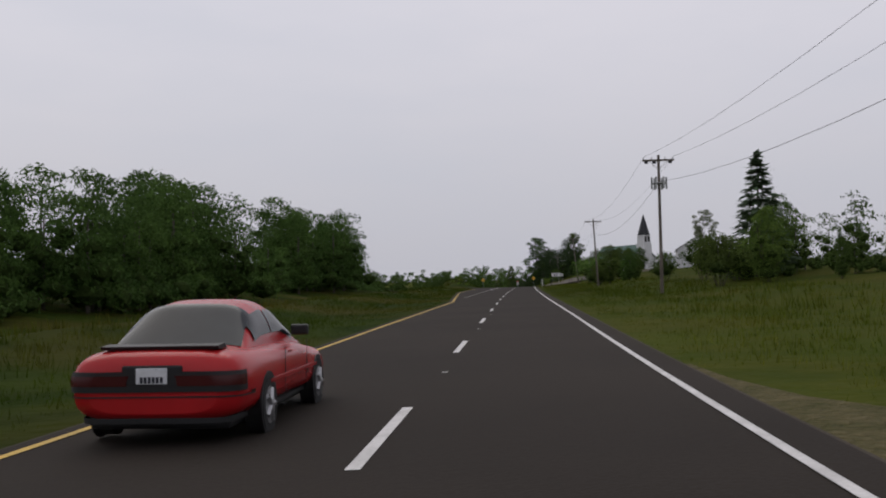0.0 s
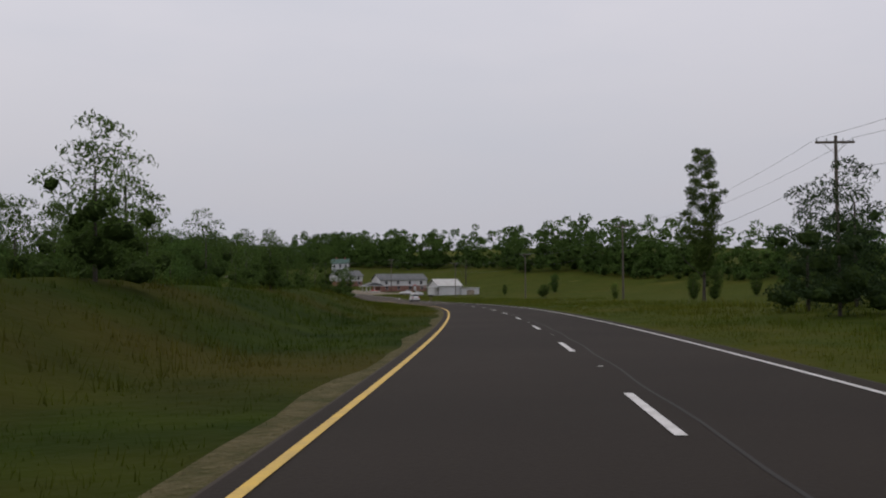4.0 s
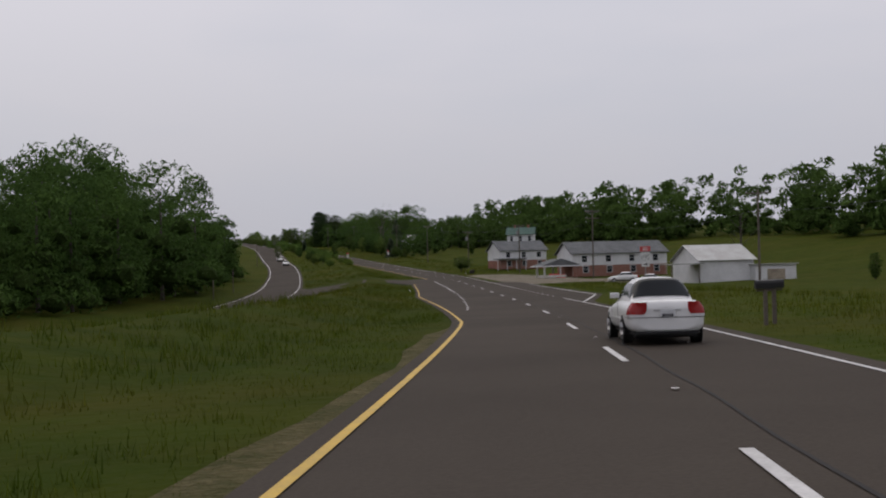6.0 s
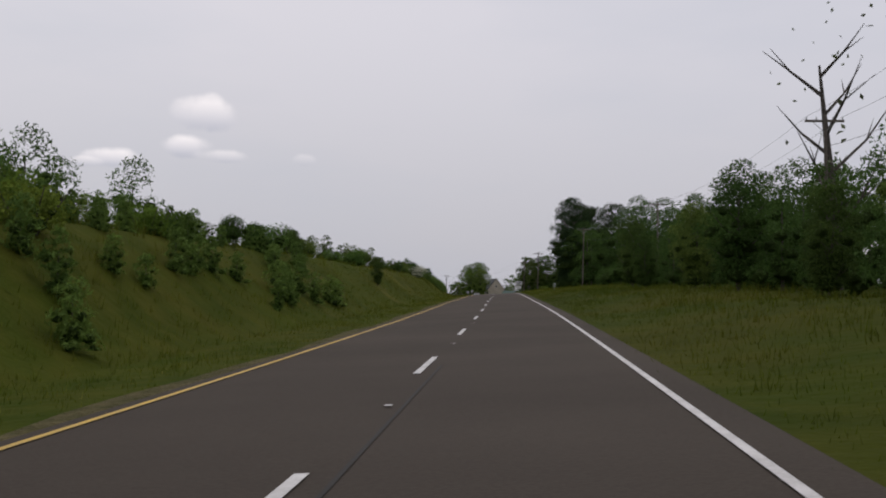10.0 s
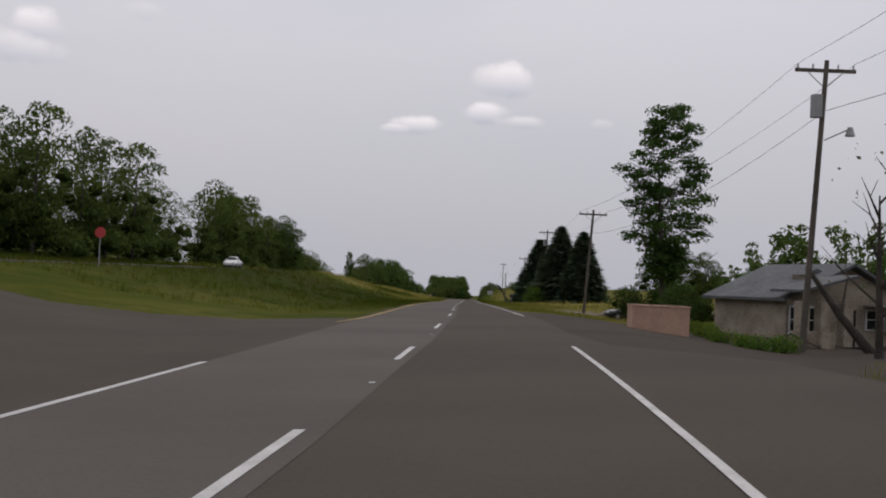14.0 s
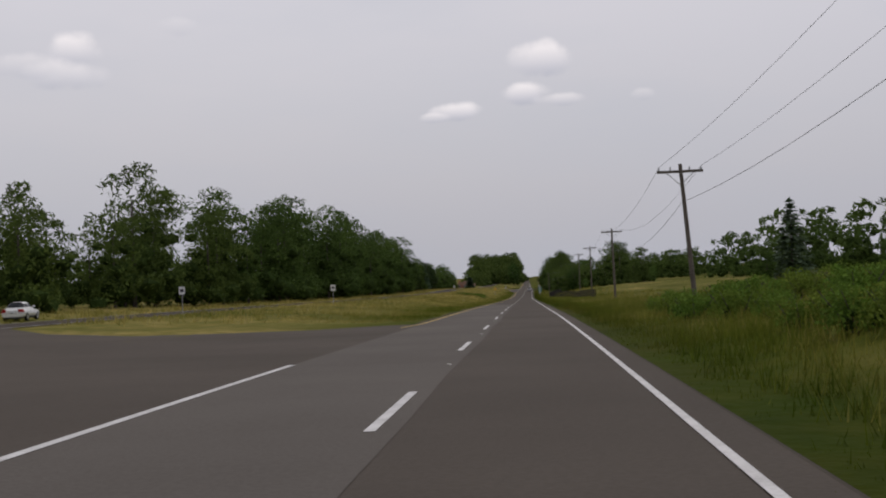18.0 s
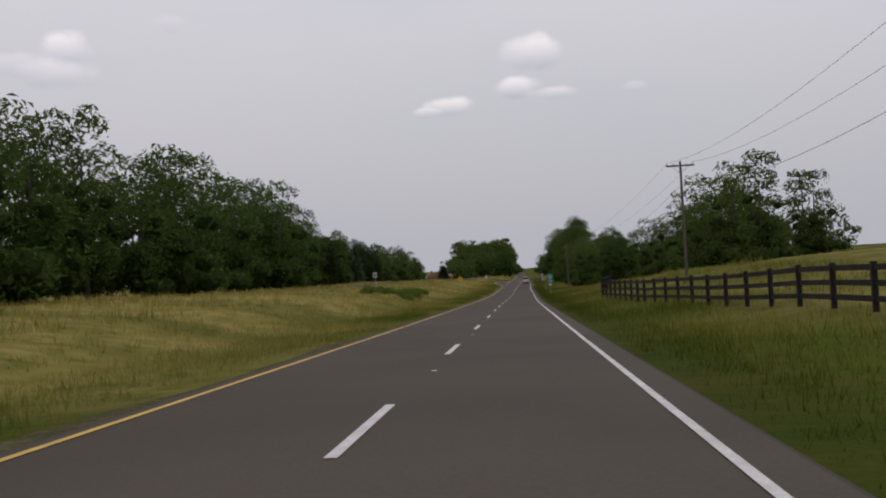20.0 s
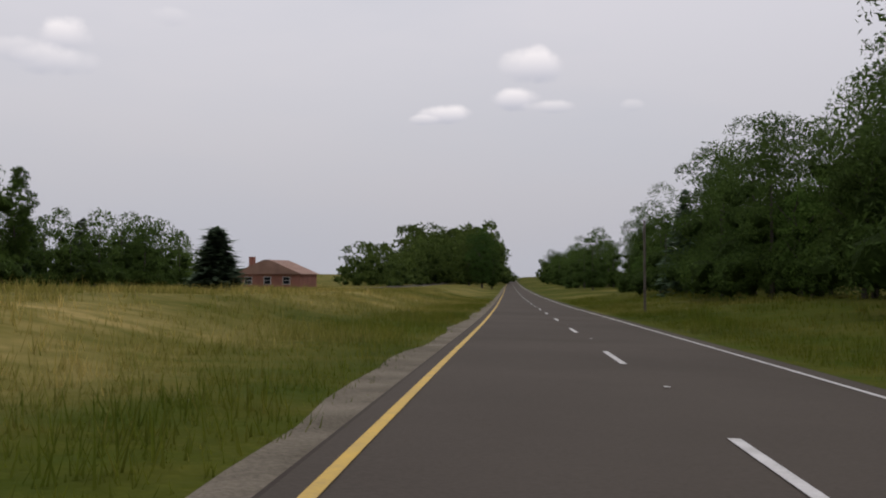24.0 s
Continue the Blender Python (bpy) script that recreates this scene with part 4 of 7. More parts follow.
# ---------------------------------------------------------------- vehicles
def car(name, label, paint, length, width, height, kind="coupe", rims="alloy"):
    """A road car, its rear at -y, standing on z = 0."""
    root = empty(name, label, "car")
    half, hw = length / 2, width / 2
    deck = {"coupe": 0.95, "sedan": 0.98, "suv": 1.16, "pickup": 1.05}[kind]
    hood = {"coupe": 0.78, "sedan": 0.84, "suv": 1.02, "pickup": 1.08}[kind]
    # body: rounded cross-sections along y
    ys = np.array([-1, -0.992, -0.975, -0.95, -0.92, -0.87, -0.8, -0.7, -0.5, -0.2, 0.1, 0.4, 0.6, 0.75, 0.87, 0.94, 0.98, 1.0]) * half
    tops = np.interp(ys / half, [-1, -0.985, -0.96, -0.9, -0.75, -0.5, 0.3, 0.5, 0.75, 0.9, 1.0], [deck - 0.20, deck - 0.10, deck - 0.04, deck - 0.005, deck + 0.01, deck + 0.01, deck - 0.01, hood + 0.05, hood, hood - 0.10, hood - 0.26])
    lows = np.interp(ys / half, [-1, -0.97, -0.9, 0.9, 1.0], [0.33, 0.25, 0.22, 0.22, 0.32])
    wide = hw * np.interp(ys / half, [-1, -0.992, -0.975, -0.95, -0.9, -0.8, -0.7, 0.7, 0.85, 0.95, 1.0], [0.70, 0.79, 0.87, 0.925, 0.965, 0.99, 1.0, 1.0, 0.97, 0.88, 0.70])
    bm = bmesh.new()
    rings = []
    turns = [2 * math.pi * k / 28 for k in range(28)]

    def bow(v, n):
        return math.copysign(abs(v) ** (2 / n), v)
    for y, t, b, w in zip(ys, tops, lows, wide):
        mid, tall = (t + b) / 2, (t - b) / 2
        rings.append([bm.verts.new((w * bow(math.sin(a), 4.2), y, mid + tall * bow(math.cos(a), 3.4))) for a in turns])
    for a, b in zip(rings, rings[1:]):
        for i in range(len(a)):
            bm.faces.new((a[i - 1], a[i], b[i], b[i - 1]))
    bm.faces.new(rings[0])
    bm.faces.new(rings[-1][::-1])
    bmesh.ops.recalc_face_normals(bm, faces=bm.faces)
    for f in bm.faces:
        f.smooth = len(f.verts) == 4
    body = part("body", bm, paint, root)

    def skin(name_, p0, p1, z0, z1, sgn, material_, parent=root, label_="", out=0.012, n=24):
        """A piece lying on the body's side and round its tail corner: p along the half length (below -1 on the flat of the tail), z up."""
        b, grid = bmesh.new(), []
        for i in range(n + 1):
            p = p0 + (p1 - p0) * i / n
            t, lo, w = (float(np.interp(p, ys / half, q)) for q in (tops, lows, wide))
            line = []
            for j in range(5):
                z = z0 + (z1 - z0) * j / 4
                c = max(-0.8, min(0.8, (z - (t + lo) / 2) / ((t - lo) / 2)))
                x = w * bow(math.sqrt(max(0.0, 1 - (abs(c) ** 3.4))), 4.2)
                x = x + out if p >= -1 else x * (1 + (p + 1) * 5)
                line.append(b.verts.new((sgn * x, max(p, -1) * half - out * min(1.0, max(0.0, (-0.88 - p) / 0.08)), z)))
            grid.append(line)
        for g, h in zip(grid, grid[1:]):
            for j in range(4):
                b.faces.new((g[j], h[j], h[j + 1], g[j + 1])).smooth = True
        return part(name_, b, material_, parent, label_)

    # greenhouse, one rounded shell with panes lying on it
    prof = {"coupe": [(-0.74, 0), (-0.40, 0.90), (-0.22, 1), (0.0, 0.985), (0.42, 0)], "sedan": [(-0.72, 0), (-0.48, 0.93), (-0.3, 1), (0.05, 0.985), (0.44, 0)],
            "suv": [(-0.955, 0), (-0.86, 0.93), (-0.6, 1), (0.08, 0.985), (0.44, 0)], "pickup": [(-0.22, 0), (-0.17, 0.95), (0.0, 1), (0.18, 0.97), (0.44, 0)]}[kind]
    base = deck - 0.11
    tall = height - base
    px, pk = zip(*prof)

    def shell(y, a, out=0.0):
        """A point of the shell at y (share of the half length) and angle a from the crown."""
        k = float(np.mean([np.interp(y + d, px, pk) for d in (-0.03, -0.015, 0, 0.015, 0.03)])) if px[0] < y < px[-1] else 0.0
        z = tall * k * math.cos(abs(a)) ** 0.45 if abs(a) < math.pi / 2 - 1e-6 else 0.0
        x = (hw * (0.83 - (0.06 if kind == "suv" else 0.19) * z / tall) + out) * math.copysign(math.sin(abs(a)) ** 0.5, a)
        back = -out if y < px[1] else out if y > px[-2] else 0.0
        return (x, y * half + back, base + z + out)

    def patch(y0, y1, a0, a1, out=0.0, ny=14, na=14):
        b = bmesh.new()
        g = [[b.verts.new(shell(y0 + (y1 - y0) * i / ny, a0 + (a1 - a0) * k / na, out)) for k in range(na + 1)] for i in range(ny + 1)]
        for i in range(ny):
            for k in range(na):
                b.faces.new((g[i][k], g[i + 1][k], g[i + 1][k + 1], g[i][k + 1])).smooth = True
        return b
    part("roof", patch(px[0], px[-1], -math.pi / 2, math.pi / 2, 0.0, 44, 24), paint, root)

    def pane(name_, y0, y1, a0, a1):
        return part(name_, patch(y0, y1, a0, a1, 0.012), M["glass_dark"], root)
    pane("rear_window", px[0] + (0.07 if kind in ("coupe", "sedan") else 0.02), px[1] + (0.02 if kind in ("coupe", "sedan") else 0.01), -1.0, 1.0)
    pane("windscreen", px[-2] + 0.05, px[-1] - 0.07, -0.85, 0.85)
    cut = {"coupe": -0.16, "sedan": -0.14, "suv": -0.12, "pickup": 0.05}[kind]
    for sgn in (1, -1):
        pane("side_window", max(px[0] + 0.06, px[1] - 0.10), cut - 0.012, sgn * 1.0, sgn * 1.50)
        pane("side_window", cut + 0.012, px[-2] + 0.24, sgn * 1.0, sgn * 1.50)
    # wheels
    wr = {"coupe": 0.30, "sedan": 0.29, "suv": 0.36, "pickup": 0.37}[kind]
    for y in (-0.57 * half, 0.60 * half):
        for sgn in (1, -1):
            wheel = part("wheel", disc(wr, 0.20, (sgn * (hw - 0.088), y, wr), "x", 28), M["rubber"], root)
            rim = bmesh.new()
            face = sgn * (hw + 0.008)
            disc(wr * 0.66, 0.02, (face, y, wr), "x", 24, rim)
            for k in range(5):
                a = k * 2 * math.pi / 5
                rod(0.035, 0.028, (face + sgn * 0.012, y, wr), (face + sgn * 0.012, y + math.cos(a) * wr * 0.6, wr + math.sin(a) * wr * 0.6), 6, rim)
            part("rim", rim, M[rims], wheel)
            arch = bmesh.new()
            disc(wr * 1.15, 0.02, (sgn * (hw - 0.003), y, wr + 0.015), "x", 28, arch)
            part("wheel_arch", arch, M["black_trim"], root)
    # tail
    ty = -half
    if kind == "coupe":
        part("plate_recess", box(width * 0.33, 0.03, 0.20, (0, ty - 0.002, 0.60), 0.02), M["black_trim"], root)
        for sgn in (1, -1):
            skin("light_band", -1.2, -0.90, 0.54, 0.74, sgn, M["black_trim"], root, "black rear light band", 0.016)
            skin("tail_lamp", -1.12, -0.915, 0.60, 0.70, sgn, M["lamp_dark"], root, "dark red tail lamp", 0.024)
            skin("side_marker", -0.86, -0.81, 0.50, 0.53, sgn, M["lamp_dark"], root)
            skin("bumper_crease", -1.2, -0.80, 0.485, 0.50, sgn, M["black_trim"], root, "", 0.010)
            skin("sill", -0.42, 0.45, 0.23, 0.30, sgn, M["black_trim"], root, "dark lower sill", 0.012)
            skin("lower_valance", -1.2, -0.75, 0.235, 0.29, sgn, M["black_trim"], root, "", 0.012)
        part("spoiler", prism([(ty + 0.20, deck + 0.025), (ty + 0.42, deck + 0.04), (ty + 0.52, deck - 0.01), (ty + 0.22, deck - 0.01)], -width * 0.33, width * 0.33, "x"), M["black_trim"], root, "thin black rear spoiler")
        plate_z = 0.62
    else:
        top = deck - (0.06 if kind == "sedan" else 0.10)
        deep = 0.26 if kind == "sedan" else 0.21
        for sgn in (1, -1):
            skin("tail_lamp", -1.03, -0.885, top - deep, top, sgn, M["lamp_red"], root, "red tail lamp", 0.022)
            skin("reversing_lamp", -1.03, -0.95, top - deep - 0.06, top - deep - 0.002, sgn, M["plate_white"], root, "clear reversing lamp", 0.020)
            skin("bumper_crease", -1.2, -0.78, 0.585, 0.598, sgn, M["black_trim"], root, "", 0.010)
            skin("lower_valance", -1.2, -0.75, 0.235, 0.43 if kind == "suv" else 0.30, sgn, M["black_trim"], root, "dark lower valance", 0.014)
            skin("sill", -0.42, 0.45, 0.23, 0.33, sgn, M["black_trim"], root, "dark lower sill", 0.012)
        part("plate_recess", box(width * (0.24 if kind == "suv" else 0.22), 0.02, 0.19, (0, ty + 0.002, deck - 0.37), 0.015), M["black_trim"] if kind == "suv" else paint, root)
        part("boot_trim", box(width * 0.34, 0.03, 0.035, (0, ty - 0.004, deck - 0.25), 0.01), M["alloy"], root, "bright strip over the plate")
        if kind == "suv":
            part("bumper", box(width * 0.82, 0.16, 0.17, (0, ty + 0.03, 0.535), 0.055), paint, root)
            part("exhaust", rod(0.03, 0.03, (width * 0.30, ty + 0.02, 0.27), (width * 0.30, ty + 0.30, 0.27), 10), M["alloy"], root)
            part("brake_lamp", box(width * 0.16, 0.03, 0.025, (0, -half * 0.892, height - 0.085), 0.005), M["lamp_red"], root, "high red brake lamp")
        plate_z = deck - 0.38
    plate = part("number_plate", box(0.31, 0.015, 0.155, (0, ty - 0.022, plate_z), 0.004), M["plate_white"], root)
    for k in range(6):
        part("plate_bar", box(0.028, 0.006, 0.06, (-0.10 + 0.04 * k, ty - 0.031, plate_z + 0.01)), M["ink"], plate)
    part("underbody", box(width * 0.78, length * 0.9, 0.16, (0, 0, 0.15), 0.03), M["black_trim"], root)
    for sgn in (1, -1):
        part("door_mirror", box(0.22, 0.10, 0.13, (sgn * (hw - 0.06), half * 0.25, deck + 0.0), 0.03), M["black_trim"] if kind == "coupe" else paint, root)
        part("headlamp", box(width * 0.22, 0.10, 0.14, (sgn * width * 0.32, half - 0.09, hood - 0.30), 0.03), M["plate_white"], root)
        part("door_seam", box(0.006, 0.012, 0.55, (sgn * (hw + 0.001), half * 0.30, 0.34)), M["black_trim"], root)
        part("door_seam", box(0.006, 0.012, 0.55, (sgn * (hw + 0.001), -half * 0.22, 0.34)), M["black_trim"], root)
        part("door_handle", box(0.02, 0.16, 0.03, (sgn * (hw + 0.003), -half * 0.12, deck - 0.16), 0.008), paint, root)
        part("side_moulding", box(0.016, length * 0.55, 0.05, (sgn * (hw + 0.004), 0.0, 0.52), 0.006), paint, root)
    if kind == "suv":
        for sgn in (1, -1):
            part("roof_rail", rod(0.018, 0.018, (sgn * hw * 0.60, -half * 0.66, height - 0.065), (sgn * hw * 0.60, half * 0.0, height - 0.065), 8), M["black_trim"], root)
        part("rear_spoiler", box(width * 0.62, 0.20, 0.04, (0, -half * 0.845, height - 0.075), 0.015), paint, root)
    if kind == "pickup":
        for sgn in (1, -1):
            part("bed_side", box(0.08, length * 0.36, 0.42, (sgn * (hw - 0.06), -half * 0.62, 0.98), 0.02), paint, root)
        part("tailgate", box(width * 0.88, 0.06, 0.42, (0, -half + 0.06, 0.98), 0.015), paint, root)
    return root


# ---------------------------------------------------------------- poles, signs, fences
def utility_pole(height, extras=(), lean=0.0):
    root = empty("utility_pole", "weathered brown wooden utility pole with a crossarm", "utility pole", "roadside utility poles")
    part("post", rod(0.145, 0.095, (0, 0, -1.0), (lean * height, 0, height), 10), M["pole_wood"], root)
    top = lean * height
    if "bare" in extras:
        return root
    arm = part("crossarm", box(2.4, 0.12, 0.14, (top, 0.14, height - 0.45), 0.01), M["pole_wood"], root)
    if "double" in extras:
        part("crossarm", box(2.4, 0.12, 0.14, (top, 0.14, height - 1.6), 0.01), M["pole_wood"], root)
    for x in (-1.1, -0.5, 0.5, 1.1):
        part("insulator", rod(0.045, 0.03, (top + x, 0.14, height - 0.31), (top + x, 0.14, height - 0.13), 8), M["sign_back"], arm)
    for sgn in (1, -1):
        part("brace", rod(0.02, 0.02, (top, 0.12, height - 1.1), (top + sgn * 0.7, 0.14, height - 0.45), 5), M["steel"], root)
    if "can" in extras:
        part("transformer", rod(0.24, 0.24, (top - 0.35, 0, height - 2.3), (top - 0.35, 0, height - 1.4), 14), M["steel"], root, "grey transformer can")
    if "lamp" in extras:
        part("lamp_arm", rod(0.03, 0.03, (top, 0, height - 3.2), (top + 1.0, 0, height - 2.7), 6), M["steel"], root)
        part("lamp_head", rod(0.20, 0.10, (top + 1.0, 0, height - 3.0), (top + 1.0, 0, height - 2.65), 12), M["steel"], root)
    if "antenna" in extras:
        part("antenna_ring", box(1.0, 1.0, 0.06, (top, 0, height - 2.2), 0.01), M["steel"], root)
        for k in range(6):
            a = k * math.pi / 3
            part("antenna_panel", box(0.14, 0.14, 0.9, (top + math.cos(a) * 0.55, math.sin(a) * 0.55, height - 2.6), 0.03), M["sign_back"], root)
        for k in (-0.9, -0.3, 0.9):
            part("floodlight", box(0.28, 0.20, 0.26, (top + k, 0.2, height - 0.62), 0.05), M["wire"], arm)
    return root


def wire(a, b, sag, radius=0.012):
    cu = bpy.data.curves.new("power_line", "CURVE")
    cu.dimensions, cu.bevel_depth, cu.bevel_resolution = "3D", radius * SCALE, 0
    sp = cu.splines.new("POLY")
    n = 14
    sp.points.add(n)
    for k in range(n + 1):
        f = k / n
        p = a.lerp(b, f)
        p.z -= sag * 4 * f * (1 - f)
        sp.points[k].co = (*(p * SCALE), 1)
    cu.materials.append(M["wire"])
    return tagged(new("power_line", cu), "thin dark overhead power line sagging between poles", "power line", "overhead lines")


def text(body, size, at, material_, parent, turn=None):
    cu = bpy.data.curves.new("lettering", "FONT")
    cu.body, cu.size, cu.align_x, cu.align_y, cu.extrude = body, size * SCALE, "CENTER", "CENTER", 0.004 * SCALE
    cu.materials.append(material_)
    ob = new("lettering", cu)
    ob.parent = parent
    ob.matrix_basis = pose(at[0] * SCALE, at[1] * SCALE, at[2] * SCALE, 90, 0, 0) @ (turn or Matrix())
    return ob


def bars(parent, w, h, at, rows, material_, seed=0):
    rng = np.random.default_rng(seed)
    for k in range(rows):
        z = at[2] + h * (0.5 - (k + 0.5) / rows)
        part("text_bar", box(w * (0.55 + 0.4 * rng.random()), 0.006, h / rows * 0.5, (at[0], at[1], z - h / rows * 0.25)), material_, parent)


def sign_post(root, height, x=0.0):
    return part("post", box(0.07, 0.07, height + 0.6, (x, 0.05, -0.6), 0.008), M["steel"], root)


def warning_sign(label="yellow diamond warning sign with a dark deer symbol"):
    root = empty("warning_sign", label, "road sign", "warning signs")
    sign_post(root, 2.9)
    s = 0.53
    panel = part("panel", prism([(0, 2.5 - s), (s, 2.5), (0, 2.5 + s), (-s, 2.5)], -0.01, 0.01), M["sign_yellow"], root)
    b = prism([(-0.22, 2.38), (-0.12, 2.52), (0.08, 2.56), (0.18, 2.72), (0.24, 2.66), (0.16, 2.50), (0.02, 2.44), (-0.02, 2.28), (-0.08, 2.28), (-0.08, 2.42)], -0.02, -0.012)
    part("symbol", b, M["ink"], panel)
    return root


def route_sign(top, number, lower, label):
    root = empty("route_sign", label, "road sign", "route signs")
    sign_post(root, 3.3)
    z = 2.75
    if top:
        p = part("top_panel", box(0.76, 0.02, 0.36, (0, 0, 3.02), 0.01), M[top], root)
        bars(p, 0.6, 0.24, (0, -0.016, 3.20), 2, M["sign_white"], 3)
    plate = part("shield_panel", box(0.62, 0.02, 0.62, (0, 0, 2.34), 0.01), M["sign_white"] if number is None or top else M["ink"], root)
    part("shield", disc(0.27, 0.01, (0, -0.016, 2.65), "y", 24), M["sign_white"], plate)
    if top:
        ring = part("shield_border", disc(0.285, 0.006, (0, -0.012, 2.65), "y", 24), M["ink"], plate)
    if number:
        text(number, 0.26, (0, -0.026, 2.65), M["ink"], plate)
    if lower == "arrow":
        p = part("arrow_panel", box(0.58, 0.02, 0.36, (0, 0, 1.92), 0.01), M["sign_white"], root)
        part("arrow", prism([(-0.20, 2.07), (0.04, 2.07), (0.04, 2.01), (0.20, 2.10), (0.04, 2.19), (0.04, 2.13), (-0.20, 2.13)], -0.02, -0.012), M["ink"], p)
    elif lower == "plate":
        part("lower_panel", box(0.58, 0.02, 0.30, (0, 0, 1.98), 0.01), M["sign_white"], root)
    elif lower == "blue":
        p = part("lower_panel", box(1.0, 0.02, 0.95, (0, 0, 1.05), 0.02), M["sign_blue"], root)
        bars(p, 0.8, 0.7, (0, -0.016, 1.53), 3, M["sign_white"], 5)
        part("small_panel", box(0.5, 0.02, 0.26, (0, 0, 2.05), 0.01), M["sign_white"], root)
    return root


def panel_sign(w, h, foot, material_, label, rows=3, ink="ink", posts=1, back=False, category="sign"):
    root = empty("sign", label, category)
    for x in ([0.0] if posts == 1 else [-w * 0.36, w * 0.36]):
        sign_post(root, foot + h * 0.9, x)
    p = part("panel", box(w, 0.025, h, (0, 0, foot), 0.012), M[material_], root)
    if rows:
        bars(p, w * 0.8, h * 0.7, (0, -0.02, foot + h / 2), rows, M[ink], int(w * 100))
    return root


def mailbox():
    root = empty("mailbox", "dark metal mailbox on a wooden post", "mailbox")
    part("post", box(0.11, 0.11, 1.5, (0, 0, -0.45), 0.01), M["pole_wood"], root)
    prof = [(-0.10, 1.05), (0.10, 1.05), (0.10, 1.20), (0.07, 1.27), (0, 1.30), (-0.07, 1.27), (-0.10, 1.20)]
    b = part("box", prism(prof, -0.28, 0.28), M["black_trim"], root)
    part("flag", box(0.01, 0.14, 0.05, (0.11, 0.05, 1.22)), M["sign_red"], b)
    part("arm", box(0.08, 0.5, 0.07, (0, 0, 0.97), 0.01), M["pole_wood"], root)
    return root


def rail_fence(points, label, rails=3, tall=1.12):
    """A board fence through ground points (s, lateral)."""
    root = empty("fence", label, "fence")
    pts = []
    for (s0, l0), (s1, l1) in zip(points, points[1:]):
        n = max(1, round(abs(s1 - s0) / 2.6))
        pts += [(s0 + (s1 - s0) * k / n, l0 + (l1 - l0) * k / n) for k in range(n)]
    pts.append(points[-1])
    world_pts = [spot(s, l) for s, l in pts]
    posts = part("post", box(0.14, 0.14, tall + 0.5, (0, 0, -0.4), 0.01), M["dark_wood"], root)
    posts.matrix_basis = Matrix.Translation(world_pts[0] * SCALE)
    for p in world_pts[1:]:
        share("post", posts, Matrix.Translation(p * SCALE), root)
    for a, b in zip(world_pts, world_pts[1:]):
        for k in range(rails):
            z = tall * (0.28 + 0.68 * k / max(1, rails - 1))
            bm = bmesh.new()
            d = b - a
            m = Matrix.Translation((a + b) / 2 + Vector((0, 0, z))) @ d.to_track_quat("X", "Z").to_matrix().to_4x4() @ Matrix.Diagonal((d.length, 0.05, 0.15, 1))
            bmesh.ops.create_cube(bm, size=1, matrix=m)
            part("rail", bm, M["dark_wood"], root)
    return root


# ---------------------------------------------------------------- houses
def gable_roof(root, w, d, eaves, ridge, material_, over=0.35, thick=0.14, name="roof"):
    """Two slabs, ridge along y (depth d)."""
    out = []
    for sgn in (1, -1):
        a, b = Vector((0, 0, ridge)), Vector((sgn * (w / 2 + over), 0, eaves - (ridge - eaves) * over / (w / 2)))
        up = Vector((0, 0, thick))
        prof = [(a.x, a.z), (b.x, b.z), (b.x, b.z + thick), (a.x, a.z + thick)]
        out.append(part(name, prism(prof, -d / 2 - over, d / 2 + over), M[material_], root))
    return out


def window_at(root, x, y, z, w=0.9, h=1.4, face="y-", frame="white_siding", name="window"):
    """A framed window on the wall face y- (towards -y), x- or x+."""
    t = {"y-": Matrix(), "x-": Matrix.Rotation(-math.pi / 2, 4, "Z"), "x+": Matrix.Rotation(math.pi / 2, 4, "Z"), "y+": Matrix.Rotation(math.pi, 4, "Z")}[face]
    m = Matrix.Translation((x, y, z)) @ t

    def bit(b):
        bmesh.ops.transform(b, matrix=m, verts=b.verts)
        return b
    f = bmesh.new()
    box(w + 0.16, 0.06, 0.09, (0, -0.03, h), 0, f)
    box(w + 0.20, 0.09, 0.07, (0, -0.04, -0.07), 0, f)
    for sgn in (1, -1):
        box(0.08, 0.06, h, (sgn * (w / 2 + 0.04), -0.03, 0), 0, f)
    box(w, 0.04, 0.05, (0, -0.03, h / 2), 0, f)
    win = part(name, bit(f), M[frame], root)
    part("pane", bit(box(w, 0.02, h, (0, -0.012, 0))), M["glass_dark"], win)
    return win


def siding(root, w, d, h, material_, foot=0.0, gable=0.0, name="wall"):
    """Four walls as boards, with gables towards -y and +y when gable > 0."""
    pts = [(-w / 2, foot), (w / 2, foot), (w / 2, h)] + ([(0, h + gable)] if gable else []) + [(-w / 2, h)]
    for y in (-d / 2, d / 2 - 0.15):
        part(name, prism(pts, y, y + 0.15), M[material_], root)
    for x in (-w / 2, w / 2 - 0.15):
        part(name, box(0.15, d - 0.3, h - foot, (x + 0.075, 0, foot)), M[material_], root)


def boards(root, w, h, foot, y, material_, step=0.22, gable=0.0):
    """Clapboard lips across the wall facing -y."""
    z = foot
    while z < h + gable - 0.1:
        ww = w if z < h else w * (1 - (z - h) / gable)
        if ww > 0.3:
            b = prism([(-ww / 2, z), (ww / 2, z), (ww / 2, z + 0.03), (-ww / 2, z + 0.03)], y - 0.022, y)
            part("board", b, M[material_], root)
        z += step


